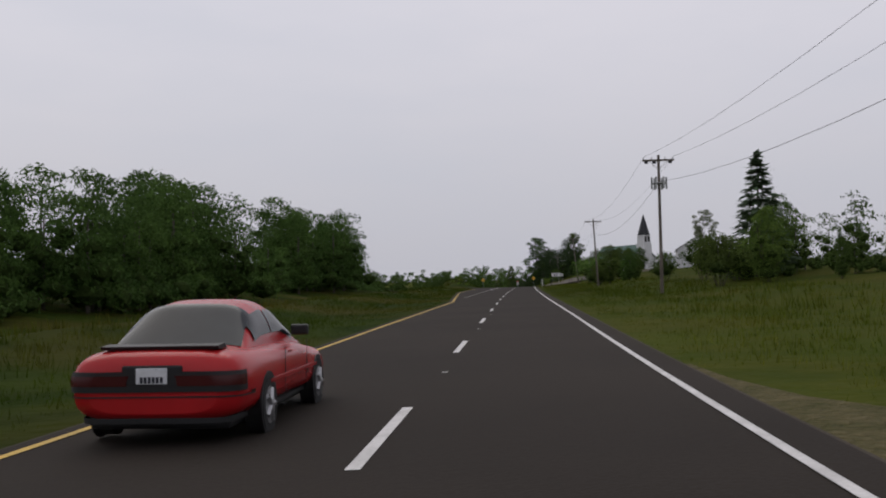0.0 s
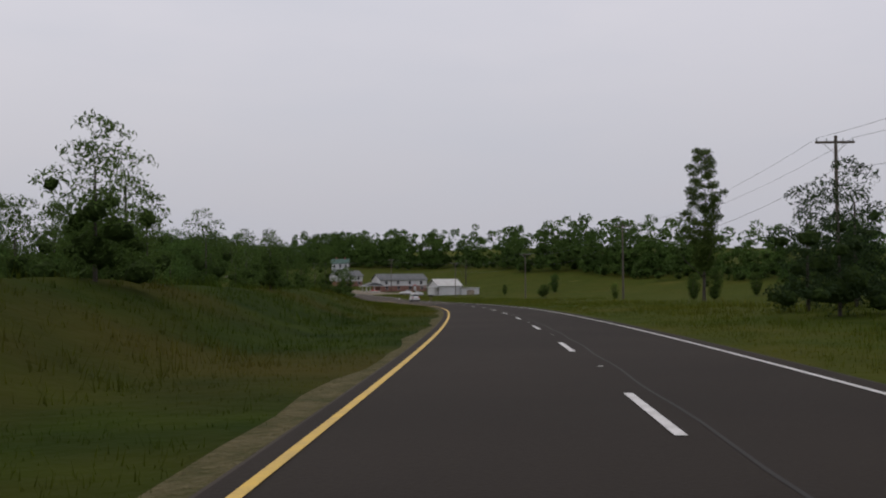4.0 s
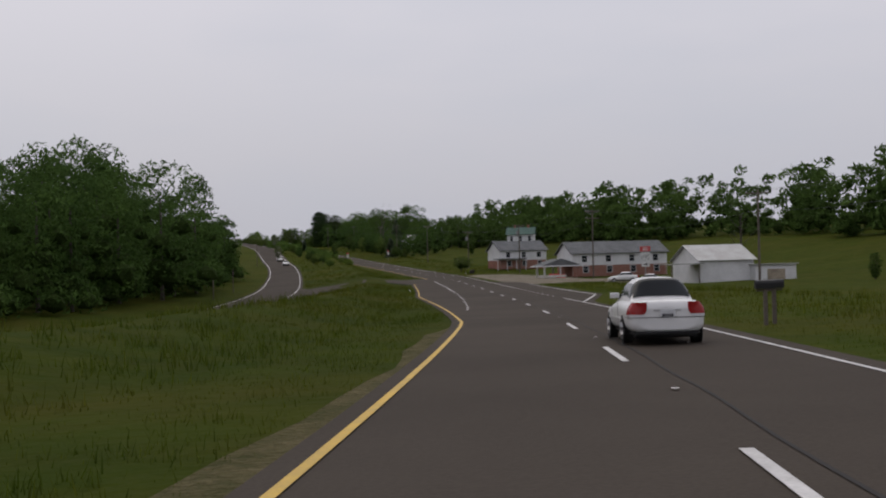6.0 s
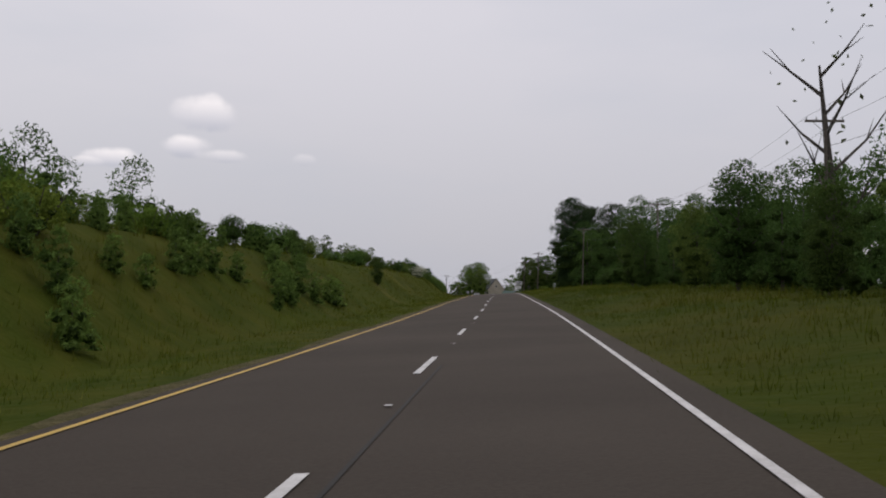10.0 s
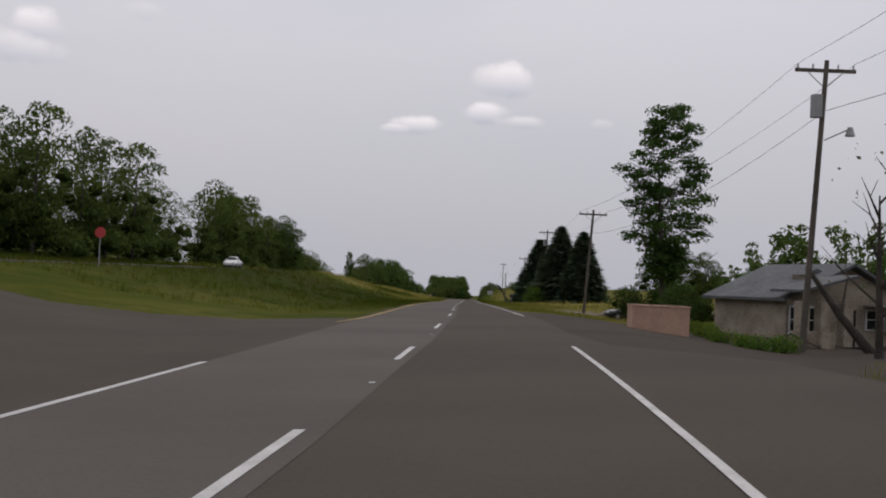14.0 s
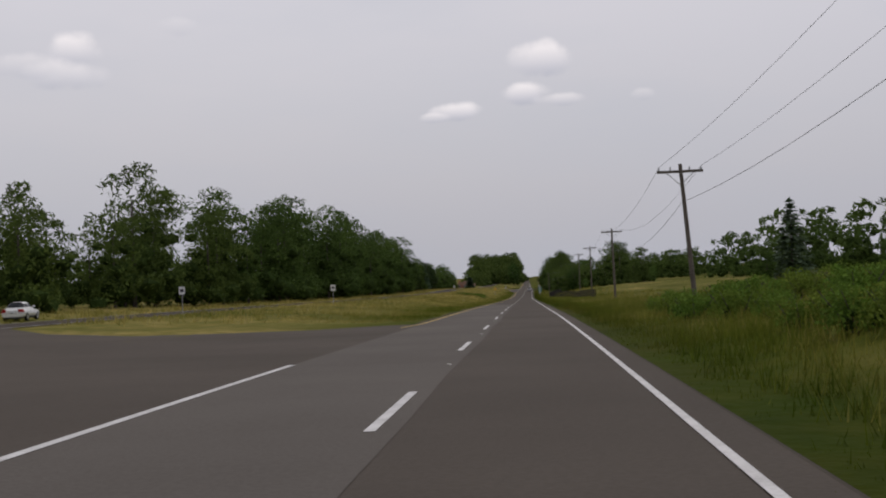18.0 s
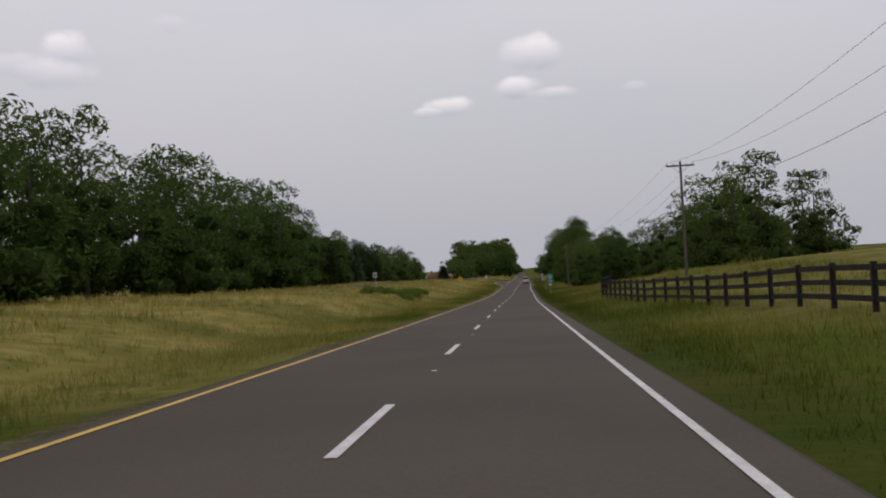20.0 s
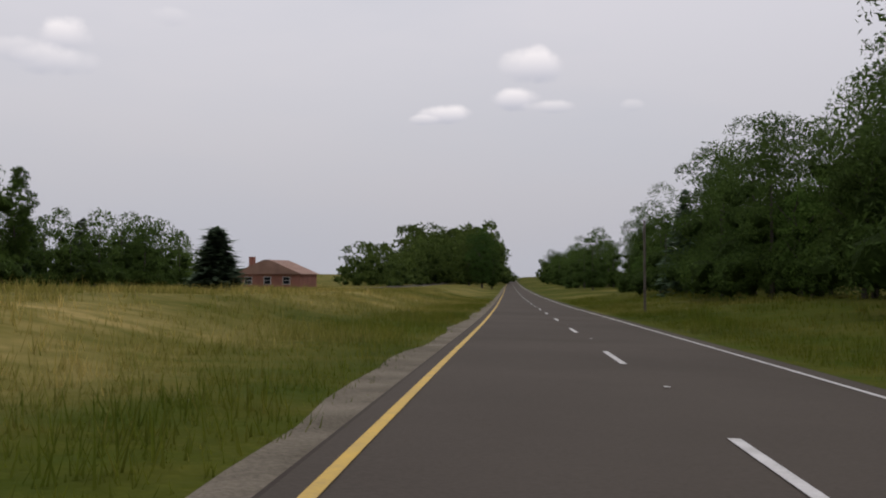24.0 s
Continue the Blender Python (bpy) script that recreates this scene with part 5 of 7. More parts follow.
# ---------------------------------------------------------------- plant kinds
tree_kind("oak", "dark green broadleaf tree with a dense uneven crown", 14, 5.2, 9500, 0.135, "leaf", 0.12, 22, 11, clump=0.88)
tree_kind("oak2", "dark green broadleaf tree with a lobed spreading crown", 14, 4.6, 9500, 0.135, "leaf", 0.13, 20, 12, clump=0.88)
tree_kind("maple", "fresh green broadleaf tree with a rounded leafy crown", 12, 4.4, 9500, 0.125, "leaf_light", 0.12, 20, 13, clump=0.88)
tree_kind("tulip", "tall slender broadleaf tree with an airy see-through crown", 17, 3.6, 17000, 0.1, "leaf", 0.2, 64, 14, 0.17, shell=0.12, clump=0.52, core=0.0)
tree_kind("silver", "pale grey-green broadleaf tree with sparse foliage", 12, 4.0, 6000, 0.11, "leaf_silver", 0.3, 30, 15, shell=0.3, clump=0.5, core=0.0)
tree_kind("apple", "low wide-crowned tree with several trunks over grass", 5, 3.6, 4600, 0.085, "leaf", 0.3, 18, 16, 0.16, clump=0.8, core=0.6)
tree_kind("big", "very tall dense dark tree standing over a lawn", 20, 6.5, 22000, 0.14, "needle", 0.06, 44, 17, clump=0.75, core=0.75)
tree_kind("bare", "dead grey tree with thin bare branches", 9, 3.4, 60, 0.1, "leaf_silver", 0.25, 12, 18, shell=0.3, core=0.0)
tree_kind("pine2", "broad dark pine with uneven layered boughs", 15, 4.6, 8000, 0.145, "needle", 0.05, 30, 24, clump=0.8)
conifer_kind("spruce", "dark green pointed spruce beside a lawn", 11, 3.0, 44, 21, "spruce_needle", 330)
conifer_kind("cedar", "narrow dark cedar with a rounded top", 6, 1.5, 24, 22, "spruce_needle", 90)
conifer_kind("pine", "dark pine with layered drooping boughs", 13, 3.8, 26, 23, "spruce_needle", 90)
shrub_kind("shrub", "bushy dark green roadside shrub", 2.6, 1.8, 3200, 0.06, "leaf", 31)
shrub_kind("shrub_light", "bushy bright green roadside shrub", 2.2, 1.9, 3200, 0.058, "leaf_light", 32)
shrub_kind("weeds", "low tangle of broad-leaved green weeds", 1.1, 1.6, 1500, 0.05, "weed", 33, "weeds", 0.25)
shrub_kind("blossom", "shrub covered in white blossom", 2.4, 1.7, 2200, 0.055, "blossom", 34)
shrub_kind("hedge", "clipped rounded dark green hedge on a lawn", 2.2, 2.6, 5200, 0.055, "weed", 35, "hedge")
BASE = {"oak": 14, "oak2": 14, "maple": 12, "tulip": 17, "silver": 12, "apple": 5, "big": 20, "bare": 9, "spruce": 11, "cedar": 6, "pine": 13, "pine2": 15,
        "shrub": 2.6, "shrub_light": 2.2, "weeds": 1.1, "blossom": 2.4, "hedge": 2.2}
used = set()
prng = random.Random(5)


def plant(key, s, l, height, turn=None, wide=1.0):
    f = height / BASE[key]
    m = stand(s, l, prng.uniform(0, 360) if turn is None else turn, -0.05) @ Matrix.Diagonal((f * wide, f * wide, f, 1))
    if key not in used:
        used.add(key)
        TREES[key].matrix_basis = m
        return TREES[key]
    return copy_thing(TREES[key], m @ Matrix.Diagonal([1.0 / q for q in TREES[key].scale] + [1.0]))


def row(keys, s0, s1, l, height, gap, jitter=2.0, grow=0.25):
    """A loose row of trees between two stations; l and height may be (start, end)."""
    l = l if isinstance(l, tuple) else (l, l)
    height = height if isinstance(height, tuple) else (height, height)
    s = s0
    while s < s1:
        f = (s - s0) / max(1e-6, s1 - s0)
        plant(prng.choice(keys), s + prng.uniform(-jitter, jitter), l[0] + (l[1] - l[0]) * f + prng.uniform(-jitter, jitter),
              (height[0] + (height[1] - height[0]) * f) * prng.uniform(1 - grow, 1 + grow))
        s += gap * prng.uniform(0.75, 1.25)


def woods(label, bands, leaf="leaf", seed=1, fine=1.0, distant=False):
    """Woodland as one mass: bands are (s0, s1, lateral, depth, height, gap)."""
    rng = np.random.default_rng(seed)
    leafv, corev, coref, count, trunks = [], [], [], 0, bmesh.new()
    for s0, s1, lat, depth, height, gap in bands:
        near, far = abs(lat) < 30 and not distant, abs(lat) > 80 or distant
        leaves, size, sub = (5200, 0.17, 1) if near else (210, 0.78, 1) if far else (1700, 0.31, 1)
        n = max(1, int((s1 - s0) / gap * max(1, depth / 9)))
        for k in range(n):
            s = s0 + (s1 - s0) * (k + rng.random()) / n
            l = lat + (rng.random() - 0.5) * depth
            h = height * (0.78 + 0.44 * rng.random())
            sp = h * (0.27 + 0.13 * rng.random())
            c, r = broad_lobes(rng, h, sp, 0.14, 5 if far else 12)
            for j in range(2 if far else 4):
                a = rng.random() * 6.283
                c.append((math.cos(a) * sp * 0.75, math.sin(a) * sp * 0.75, h * (0.06 + 0.16 * rng.random())))
                r.append(sp * (0.34 + 0.14 * rng.random()))
            v = leaf_cloud(rng, c, r, int(leaves * fine * min(1.6, max(0.5, (h / 12) ** 1.3))), size * (h / 14) ** 0.6 / fine ** 0.5, 0.8, 0.5).reshape(-1, 4, 3)[:, :3].reshape(-1, 3)
            iv, it = shade_cores(rng, c, r, 0.56, 0.8, sub)
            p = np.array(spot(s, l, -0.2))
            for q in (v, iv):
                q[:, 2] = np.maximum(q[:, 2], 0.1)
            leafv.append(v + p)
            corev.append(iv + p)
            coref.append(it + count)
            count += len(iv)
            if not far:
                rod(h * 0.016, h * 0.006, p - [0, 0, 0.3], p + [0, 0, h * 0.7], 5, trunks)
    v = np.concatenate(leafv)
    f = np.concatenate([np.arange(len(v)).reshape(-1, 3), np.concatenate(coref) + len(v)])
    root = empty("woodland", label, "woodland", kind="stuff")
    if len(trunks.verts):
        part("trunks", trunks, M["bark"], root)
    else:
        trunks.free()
    # second material: crown filling with its shade painted in
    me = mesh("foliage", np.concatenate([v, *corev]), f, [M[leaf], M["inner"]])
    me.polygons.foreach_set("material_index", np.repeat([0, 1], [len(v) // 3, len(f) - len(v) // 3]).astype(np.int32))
    c = new("foliage", me)
    c.parent = root
    return root


# ---------------------------------------------------------------- woods, from the start to the end of the drive
woods("dense green woodland edge behind the meadow", [(84, 135, -51, 12, 14.5, 3.6), (135, 185, -51, 12, 17, 3.8), (185, 204, -51, 10, 12, 6), (204, 234, -56, 10, 9, 6), (238, 300, -52, 14, 20, 5), (300, 326, -51, 12, 21, 5), (326, 352, -50, 12, 17, 5), (352, 430, -54, 12, 10, 6), (430, 515, -44, 10, 8, 6)], seed=41)
woods("green woodland on the rise behind the median bank", [(395, 505, -17, 7, 4.5, 4), (400, 545, -64, 14, 15, 7), (540, 640, -75, 16, 12, 9)], seed=42)
woods("dense dark woodland beside the opposite carriageway", [(630, 690, -49, 12, 15, 6), (690, 760, -49, 12, 18, 6), (760, 835, -49, 12, 12.5, 6), (835, 960, -52, 14, 7.5, 6), (955, 1060, -48, 12, 11, 8), (660, 900, -72, 18, 20, 11)], seed=43)
woods("wooded hillside beyond the motel", [(860, 1100, 95, 40, 17, 8), (700, 860, 110, 30, 18, 9), (960, 1120, 62, 24, 12, 7), (1100, 1290, 52, 24, 18, 8), (480, 720, 110, 30, 14, 10)], seed=44)
woods("bushes covering the median bank", [(1140, 1335, -15, 5, 2.3, 2.4)], seed=56, fine=0.4)
woods("bright bushes covering the median bank", [(880, 1010, -13, 8, 1.7, 0.9), (1140, 1335, -11.8, 3.5, 1.8, 1.7)], leaf="leaf_light", seed=57, fine=0.35)
woods("low brush on the median bank", [(247, 335, -20, 7, 3.6, 3.0)], seed=55)
woods("dark trees crowding the bank beside the road", [(298, 350, 11, 4, 4.5, 3.0), (300, 352, 15, 5, 10.5, 3.0), (350, 432, 16, 6, 7, 4), (304, 356, 21, 6, 11.5, 4.5)], leaf="needle", seed=54)
woods("leafy trees and brush on the churchyard slope", [(90, 132, 31, 14, 6.5, 4)], seed=58)
woods("woodland crowding the roadside", [(945, 1075, 20, 8, 7.5, 5.5), (1075, 1150, 24, 14, 13, 6), (940, 1060, 30, 8, 9, 7)], seed=45)
woods("bright low trees on top of the median bank", [(930, 1010, -24, 8, 3.0, 3.5)], leaf="leaf_light", seed=59)
woods("low trees on top of the median bank", [(1010, 1170, -24, 10, 3, 5), (1160, 1250, -21, 6, 3, 3.2), (1250, 1340, -21, 6, 5.2, 3.4)], seed=46)
woods("woodland beyond the opposite carriageway", [(1335, 1400, -50, 12, 17.5, 4.5), (1400, 1460, -51, 12, 14.5, 4.5), (1460, 1510, -52, 12, 11, 6), (1510, 1600, -52, 12, 16, 5.5), (1640, 1720, -74, 16, 15, 5), (1720, 1800, -68, 14, 13.5, 4.5), (1795, 1830, -52, 12, 14, 5.5), (1830, 1860, -50, 12, 18, 5.5)], seed=47)
woods("long woodland edge beyond the dry median", [(1860, 1900, -50, 12, 19, 5.5), (1900, 2020, -50, 12, 21, 5.5), (2015, 2118, -50, 12, 18, 5), (2118, 2160, -51, 12, 13.5, 4), (2155, 2232, -53, 10, 12, 3.5), (2232, 2262, -51, 12, 11, 5), (2262, 2350, -51, 12, 13, 5), (2345, 2415, -53, 10, 8.5, 2.8), (2405, 2490, -64, 12, 8, 6)], seed=48)
woods("woods crowding the roadside", [(2192, 2216, 13.5, 3, 13, 4), (2062, 2122, 15.5, 6, 8.8, 4.5), (2118, 2165, 15, 6, 9.5, 4.5), (2160, 2222, 16, 7, 16, 4.5), (2085, 2218, 25, 9, 10, 7), (2000, 2075, 32, 12, 13, 5), (2012, 2062, 24, 8, 8, 5)], seed=49)
woods("woods beside the road on a low bank", [(2264, 2350, 21, 8, 15.5, 5), (2335, 2420, 21, 8, 14, 5.5), (2268, 2500, 36, 10, 13, 8), (2420, 2750, 20, 10, 12, 8)], seed=50)
woods("distant woodland along the horizon", [(2540, 2660, -42, 20, 12, 7), (2640, 2800, -28, 24, 19, 7), (2420, 2640, -115, 30, 10, 10), (2800, 3200, 40, 30, 14, 12), (2780, 3250, -34, 50, 27, 8)], seed=51, distant=True)
woods("distant wooded ridge beyond the pasture", [(1700, 1960, 125, 40, 12, 7), (1860, 2010, 66, 16, 13, 6), (1400, 1560, 70, 20, 12, 9), (1560, 1720, 210, 40, 12, 12)], seed=52, distant=True)
woods("distant wooded hills on the horizon", [(-100, 400, 180, 40, 13, 14), (400, 1000, -180, 60, 16, 14), (1000, 1500, -140, 60, 16, 14), (1500, 2300, -170, 60, 16, 14), (1150, 1420, 80, 30, 13, 10), (2200, 2700, 90, 40, 13, 12)], seed=53, distant=True)

# single trees and shrubs, nearest first
for k, s, l, h in (
        ("pine", 108, 26, 13), ("maple", 96, 24, 7), ("oak", 118, 30, 9), ("oak2", 157, 14.5, 6.2), ("oak", 153, 17, 4.2), ("maple", 160, 17, 3.5), ("shrub", 155, 12.8, 3.4), ("shrub", 160, 13, 3.9), ("oak", 164, 19, 4.2), ("shrub", 92, 19, 5.2), ("shrub_light", 100, 22, 4.5), ("shrub", 112, 21, 5.2), ("maple", 128, 27, 4.6), ("oak2", 136, 32, 4.0),
        ("shrub", 120, 18, 3.9), ("oak2", 84, 27, 3.5), ("oak", 194, 19, 6.1), ("oak2", 200, 23, 4.0), ("shrub", 186, 15, 4.5), ("shrub_light", 192, 14, 6.1), ("silver", 282, 52, 17), ("pine", 235, 58, 7), ("oak2", 250, 29, 4.0),
        ("oak", 262, 26, 5.8), ("oak", 270, 30, 5.8), ("oak", 284, 23.5, 7.0), ("oak2", 288, 20.5, 4.2), ("oak", 286, 22, 5.4), ("oak2", 289, 25.5, 4.6), ("oak", 294, 22, 5.1), ("oak", 292, 28, 6.4), ("oak2", 282, 28.5, 5.9), ("oak", 276, 31, 6.4), ("maple", 284, 29, 5.2), ("oak", 288, 36, 7.0), ("shrub", 228, 40, 3.9), ("pine", 205, 62, 6),
         ("oak2", 322, 15, 3.5), ("oak", 330, 22, 5.1), ("oak", 336, 17, 4.5), ("oak2", 345, 24, 4.0), ("shrub", 290, 13, 3.9),
        ("oak", 352, 20, 7.7), ("oak2", 440, 34, 6.2), ("oak", 452, 38, 9.0), ("oak", 466, 32, 7.7), ("tulip", 476, 21.4, 15.5), ("oak2", 500, 30, 4.4), ("shrub", 405, 24, 3.9), ("oak", 430, 46, 8.3), ("oak2", 520, 34, 4.0),
        ("oak", 520, 48, 5.8), ("oak2", 548, 55, 4.4), ("maple", 585, 42, 3.5), ("shrub", 572, 24, 3.2), ("bare", 770, 62, 13), ("oak2", 690, 48, 3.5), ("oak", 668, 56, 5.8),
        ("oak", 905, 34, 5.8), ("oak2", 918, 14, 3.5), ("shrub", 924, 12, 4.5), ("cedar", 938, 12.5, 7.0),
        ("oak", 904, -11.4, 5.6), ("silver", 892, -30, 5.5), ("oak2", 916, -13, 2.2), ("silver", 958, -27, 6), ("cedar", 950, -17, 3.9), ("oak", 1042, -11, 2.6), ("shrub", 930, -12, 2.9),
        ("oak", 960, 16, 7.7), ("maple", 972, 15, 7.0), ("oak2", 985, 15, 5.3), ("pine", 978, 22, 14), ("oak", 1000, 14.5, 7.7), ("maple", 1016, 15, 6.4), ("oak2", 1034, 14, 5.3), ("oak", 1052, 15, 7.7), ("bare", 1012, 24, 21.6),
        ("blossom", 1118, -13, 2.8), ("oak", 1130, -16, 3.2), ("big", 1172, 17.6, 21), ("big", 1182, 24, 20), ("big", 1163, 26, 19), ("oak", 1198, 26, 12), ("oak", 1196, 18, 8), ("oak2", 1204, 20, 7), ("hedge", 1210, 15.5, 2.0), ("shrub", 1226, 25, 3),
        ("maple", 1320, 18, 12), ("maple", 1324, 15.5, 11.5), ("maple", 1330, 19, 15), ("maple", 1336, 23, 15), ("maple", 1334, 17, 14), ("maple", 2198, 12.2, 11), ("oak", 2206, 11.2, 12.5), ("oak2", 2214, 11.0, 6.2), ("maple", 2220, 12.0, 7.0), ("maple", 2190, 12.0, 8.7), ("oak2", 1306, 32, 15.5), ("oak", 1312, 38, 15.5), ("oak2", 1302, 38, 16), ("oak", 1298, 32, 14), ("oak", 1318, 34, 11), ("maple", 1340, 30, 7.0), ("maple", 1362, 36, 7.5), ("oak", 1375, 30, 7.0), ("oak2", 1328, 40, 5.3), ("maple", 1331, 33, 6.4),
        ("oak2", 1407, 19.5, 3.5), ("maple", 1412, 22, 4.3), ("oak2", 1400, 22, 3.1), ("bare", 1358, 19, 11.5), ("bare", 1362, 22, 10.1), ("shrub", 1395, 13, 3.1), ("shrub", 1386, 15, 3.4), ("bare", 1356, 16.5, 8.6),
        ("spruce", 1479, 17, 9), ("spruce", 1496, 14, 7.4), ("hedge", 1466, 11.5, 2.7), ("shrub", 1480, 11, 3.1), ("oak", 1558, 19, 9.5), ("oak2", 1562, 16.5, 7), ("maple", 1567, 21, 6.7), ("oak2", 1575, 25, 4.4), ("oak", 1563, 25, 5.8), ("shrub", 1560, 16, 5.2), ("shrub", 1566, 17, 5.9), ("shrub", 1572, 18, 5.2), ("shrub", 1553, 19, 5.2),
        ("bare", 1495, -62, 15.8), ("oak2", 1592, -47, 15), ("oak", 1604, -50, 18), ("silver", 1618, -52, 15), ("oak2", 1612, -54, 15), ("tulip", 1680, -41, 13.2), ("oak2", 1800, 26, 3.5), ("pine", 1806, 30, 9), ("maple", 1960, 34, 4.1), ("maple", 1998, 19, 3.0), ("shrub", 2002, 17, 1.6), ("oak", 1780, 32, 4.5), ("maple", 2072, 12.5, 5.8), ("oak", 2064, 18, 9.0), ("oak2", 2078, 22, 6.6),
        ("maple", 2090, 13.5, 5.2), ("oak", 2104, 13, 7.0), ("maple", 2118, 13, 5.8), ("oak2", 2132, 13, 5.3), ("oak", 2146, 13, 7.7), ("maple", 2160, 13, 6.4), ("oak2", 2174, 13, 5.7), ("tulip", 2190, 13.5, 13.7), ("oak", 2204, 14, 9.0), ("maple", 2214, 16, 7.0),
        ("pine2", 2160, -48, 12.7), ("pine", 2170, -52, 12.6), ("pine2", 2180, -47, 13.5), ("pine", 2190, -52, 13.3), ("pine2", 2200, -48, 13.5), ("pine", 2210, -51, 12.6), ("pine2", 2220, -48, 12.7), ("pine", 2228, -51, 11.1), ("pine2", 2150, -50, 13.5), ("pine2", 2165, -55, 14.3), ("pine2", 2195, -46, 11.9), ("pine2", 2212, -46, 11.1), ("pine", 2174, -46, 11.1), ("pine2", 2140, -47, 12.7), ("pine2", 2185, -56, 14.3), ("pine", 2205, -56, 13.3), ("tulip", 2352, -48, 11.8), ("oak", 2262, -48, 7.7), ("oak2", 2276, -49, 5.7), 
        ("pine", 2376, 17.5, 12), ("oak", 2318, 18, 9.6), ("maple", 2332, 19, 8.7), ("oak2", 2345, 19.5, 6.6), ("tulip", 2300, 20, 14.6), ("oak", 2392, 17, 6.4), ("maple", 2410, 17, 5.2), ("oak2", 2358, 19, 5.7),
        ("pine", 2366, -54, 9), ("pine", 2374, -58, 9.5), ("pine", 2382, -54, 8.5), ("pine", 2390, -58, 8.5), ("pine", 2398, -55, 8), ("oak2", 2406, -52, 2.9), ("oak", 2588, -10.5, 19), ("oak2", 2600, -15, 16), ("oak", 2596, -7.5, 14)):
    plant(k, s, l, h)
for k, s, l, h, w in (("apple", 797, 8.6, 3.5, 1.35), ("tulip", 323.5, 10.6, 16.7, 1.75), ("tulip", 338.5, 24, 19.1, 1.3), ("tulip", 1394.5, 15.6, 17.4, 1.5), ("oak2", 1396, 15.6, 6.5, 1.0), ("oak", 1391, 17.5, 5.5, 1.0), ("spruce", 1468, 14.4, 11.4, 1.5), ("spruce", 1464, 17.2, 10.3, 1.5), ("spruce", 1490, 12.9, 10.8, 1.7), ("cedar", 2380, -37, 7.6, 1.6), ("big", 1190, 22, 22, 1.15)):
    plant(k, s, l, h, None, w)
row(["shrub", "shrub_light", "weeds"], 845, 1000, -15, 1.5, 6, 2.5)
row(["shrub", "shrub_light"], 850, 1000, -20, 2.4, 8, 2.5)
row(["shrub", "shrub_light"], 1000, 1150, -16, 2.2, 7.5, 2.5)
row(["weeds", "shrub_light", "weeds"], 1150, 1330, -13.5, 1.5, 4, 3.0)
row(["weeds"], 255, 330, -13, 0.7, 4.5, 2.5)
row(["weeds"], 1703, 1745, 8.5, 0.9, 2.0, 1.2)
row(["weeds"], 1706, 1748, 12, 1.0, 2.2, 1.4)
row(["weeds"], 1996, 2030, (-11.5, -13.5), 0.7, 1.6, 1.6)
row(["weeds", "weeds", "shrub"], 2002, 2034, (-16, -19), 0.8, 1.8, 2.0)
row(["weeds", "shrub"], 252, 300, 10.5, 1.4, 4.0, 1.2)
row(["weeds"], 1628, 1660, 7.2, 0.9, 4.0, 0.8)

# ---------------------------------------------------------------- vehicles
car("car", "red two-door coupe with a black tail band on the road", M["red_paint"], 4.65, 1.82, 1.42, "coupe").matrix_basis = stand_road(12.2, -2.23)
car("car", "white four-door saloon with red tail lamps on the road", M["white_paint_car"], 4.3, 1.70, 1.47, "sedan").matrix_basis = stand_road(589.0, 1.3, 1)
car("car", "silver sport utility vehicle with a dark rear window on the road", M["silver_paint"], 4.85, 2.0, 1.82, "suv").matrix_basis = stand_road(2179.6, 2.02)
car("car", "black pickup truck parked on a lawn", M["dark_paint"], 5.4, 1.95, 1.80, "pickup").matrix_basis = stand(414, 17, 160)
white = car("car", "small white car on the far carriageway", M["white_paint_car"], 4.3, 1.70, 1.45, "sedan")
white.matrix_basis = stand(870, -29.0, 180, 0.03)
copy_thing(white, stand(902, -29.0, 180, 0.03))
copy_thing(white, stand(1450, -29.2, 180, 0.07))
tagged(copy_thing(white, stand(706, 24, 70)), "white car parked beside the barn", "car")
tagged(copy_thing(white, stand(712, 22, 80)), "white car parked beside the barn", "car")
car("car", "silver saloon waiting in the median crossover", M["silver_paint"], 4.5, 1.75, 1.45, "sedan").matrix_basis = stand(1772, -38, 10, 0.05)
car("car", "black car parked under trees on the lawn", M["dark_paint"], 4.4, 1.75, 1.45, "sedan").matrix_basis = stand(1402, 14.5, 95)

# ---------------------------------------------------------------- poles and lines
POLES = [(-40, 13, 11, (), 0), (79, 12.2, 10.6, ("antenna",), 0), (152, 12.5, 9.7, (), -0.06), (229.5, 13.5, 9.9, ("can",), -0.11), (303, 15.2, 7.4, (), -0.08), (372, 18, 10.5, (), 0), (440, 20, 10.5, (), 0), (520, 24, 10.5, (), 0), (600, 27, 10, (), 0), (670, 27, 10, (), 0.01),
         (741, 23.7, 11.8, ("double",), 0.01), (780, 18.3, 10, ("can",), 0), (819, 14.0, 9.1, ("can",), 0), (878, 13.8, 11.2, (), 0), (935, 14.3, 11.4, (), 0), (1005, 21, 11, (), 0), (1075, 21, 11, (), 0), (1130, 16, 11, (), 0.02), (1187.5, 11.7, 9.4, ("can", "lamp"), 0.02), (1236, 14.1, 9.8, (), 0.03), (1358, 14.2, 11.7, ("can", "lamp"), 0.055),
         (1406, 11.0, 9.0, (), 0.06), (1470, 12.3, 10.9, ("can",), 0.02), (1520, 12, 9, (), 0), (1576, 10.4, 7.0, ("bare",), -0.01), (1680, 12.9, 9.0, (), -0.01), (1748, 10.5, 7.4, (), -0.07), (1815, 12.0, 8.1, (), -0.01), (1890, 14, 9.5, (), 0), (1970, 16, 10, (), 0), (2056, 9.4, 7.6, ("bare",), -0.02), (2130, 21, 11, (), 0), (2262, 15.5, 11, (), 0)]
tips = []
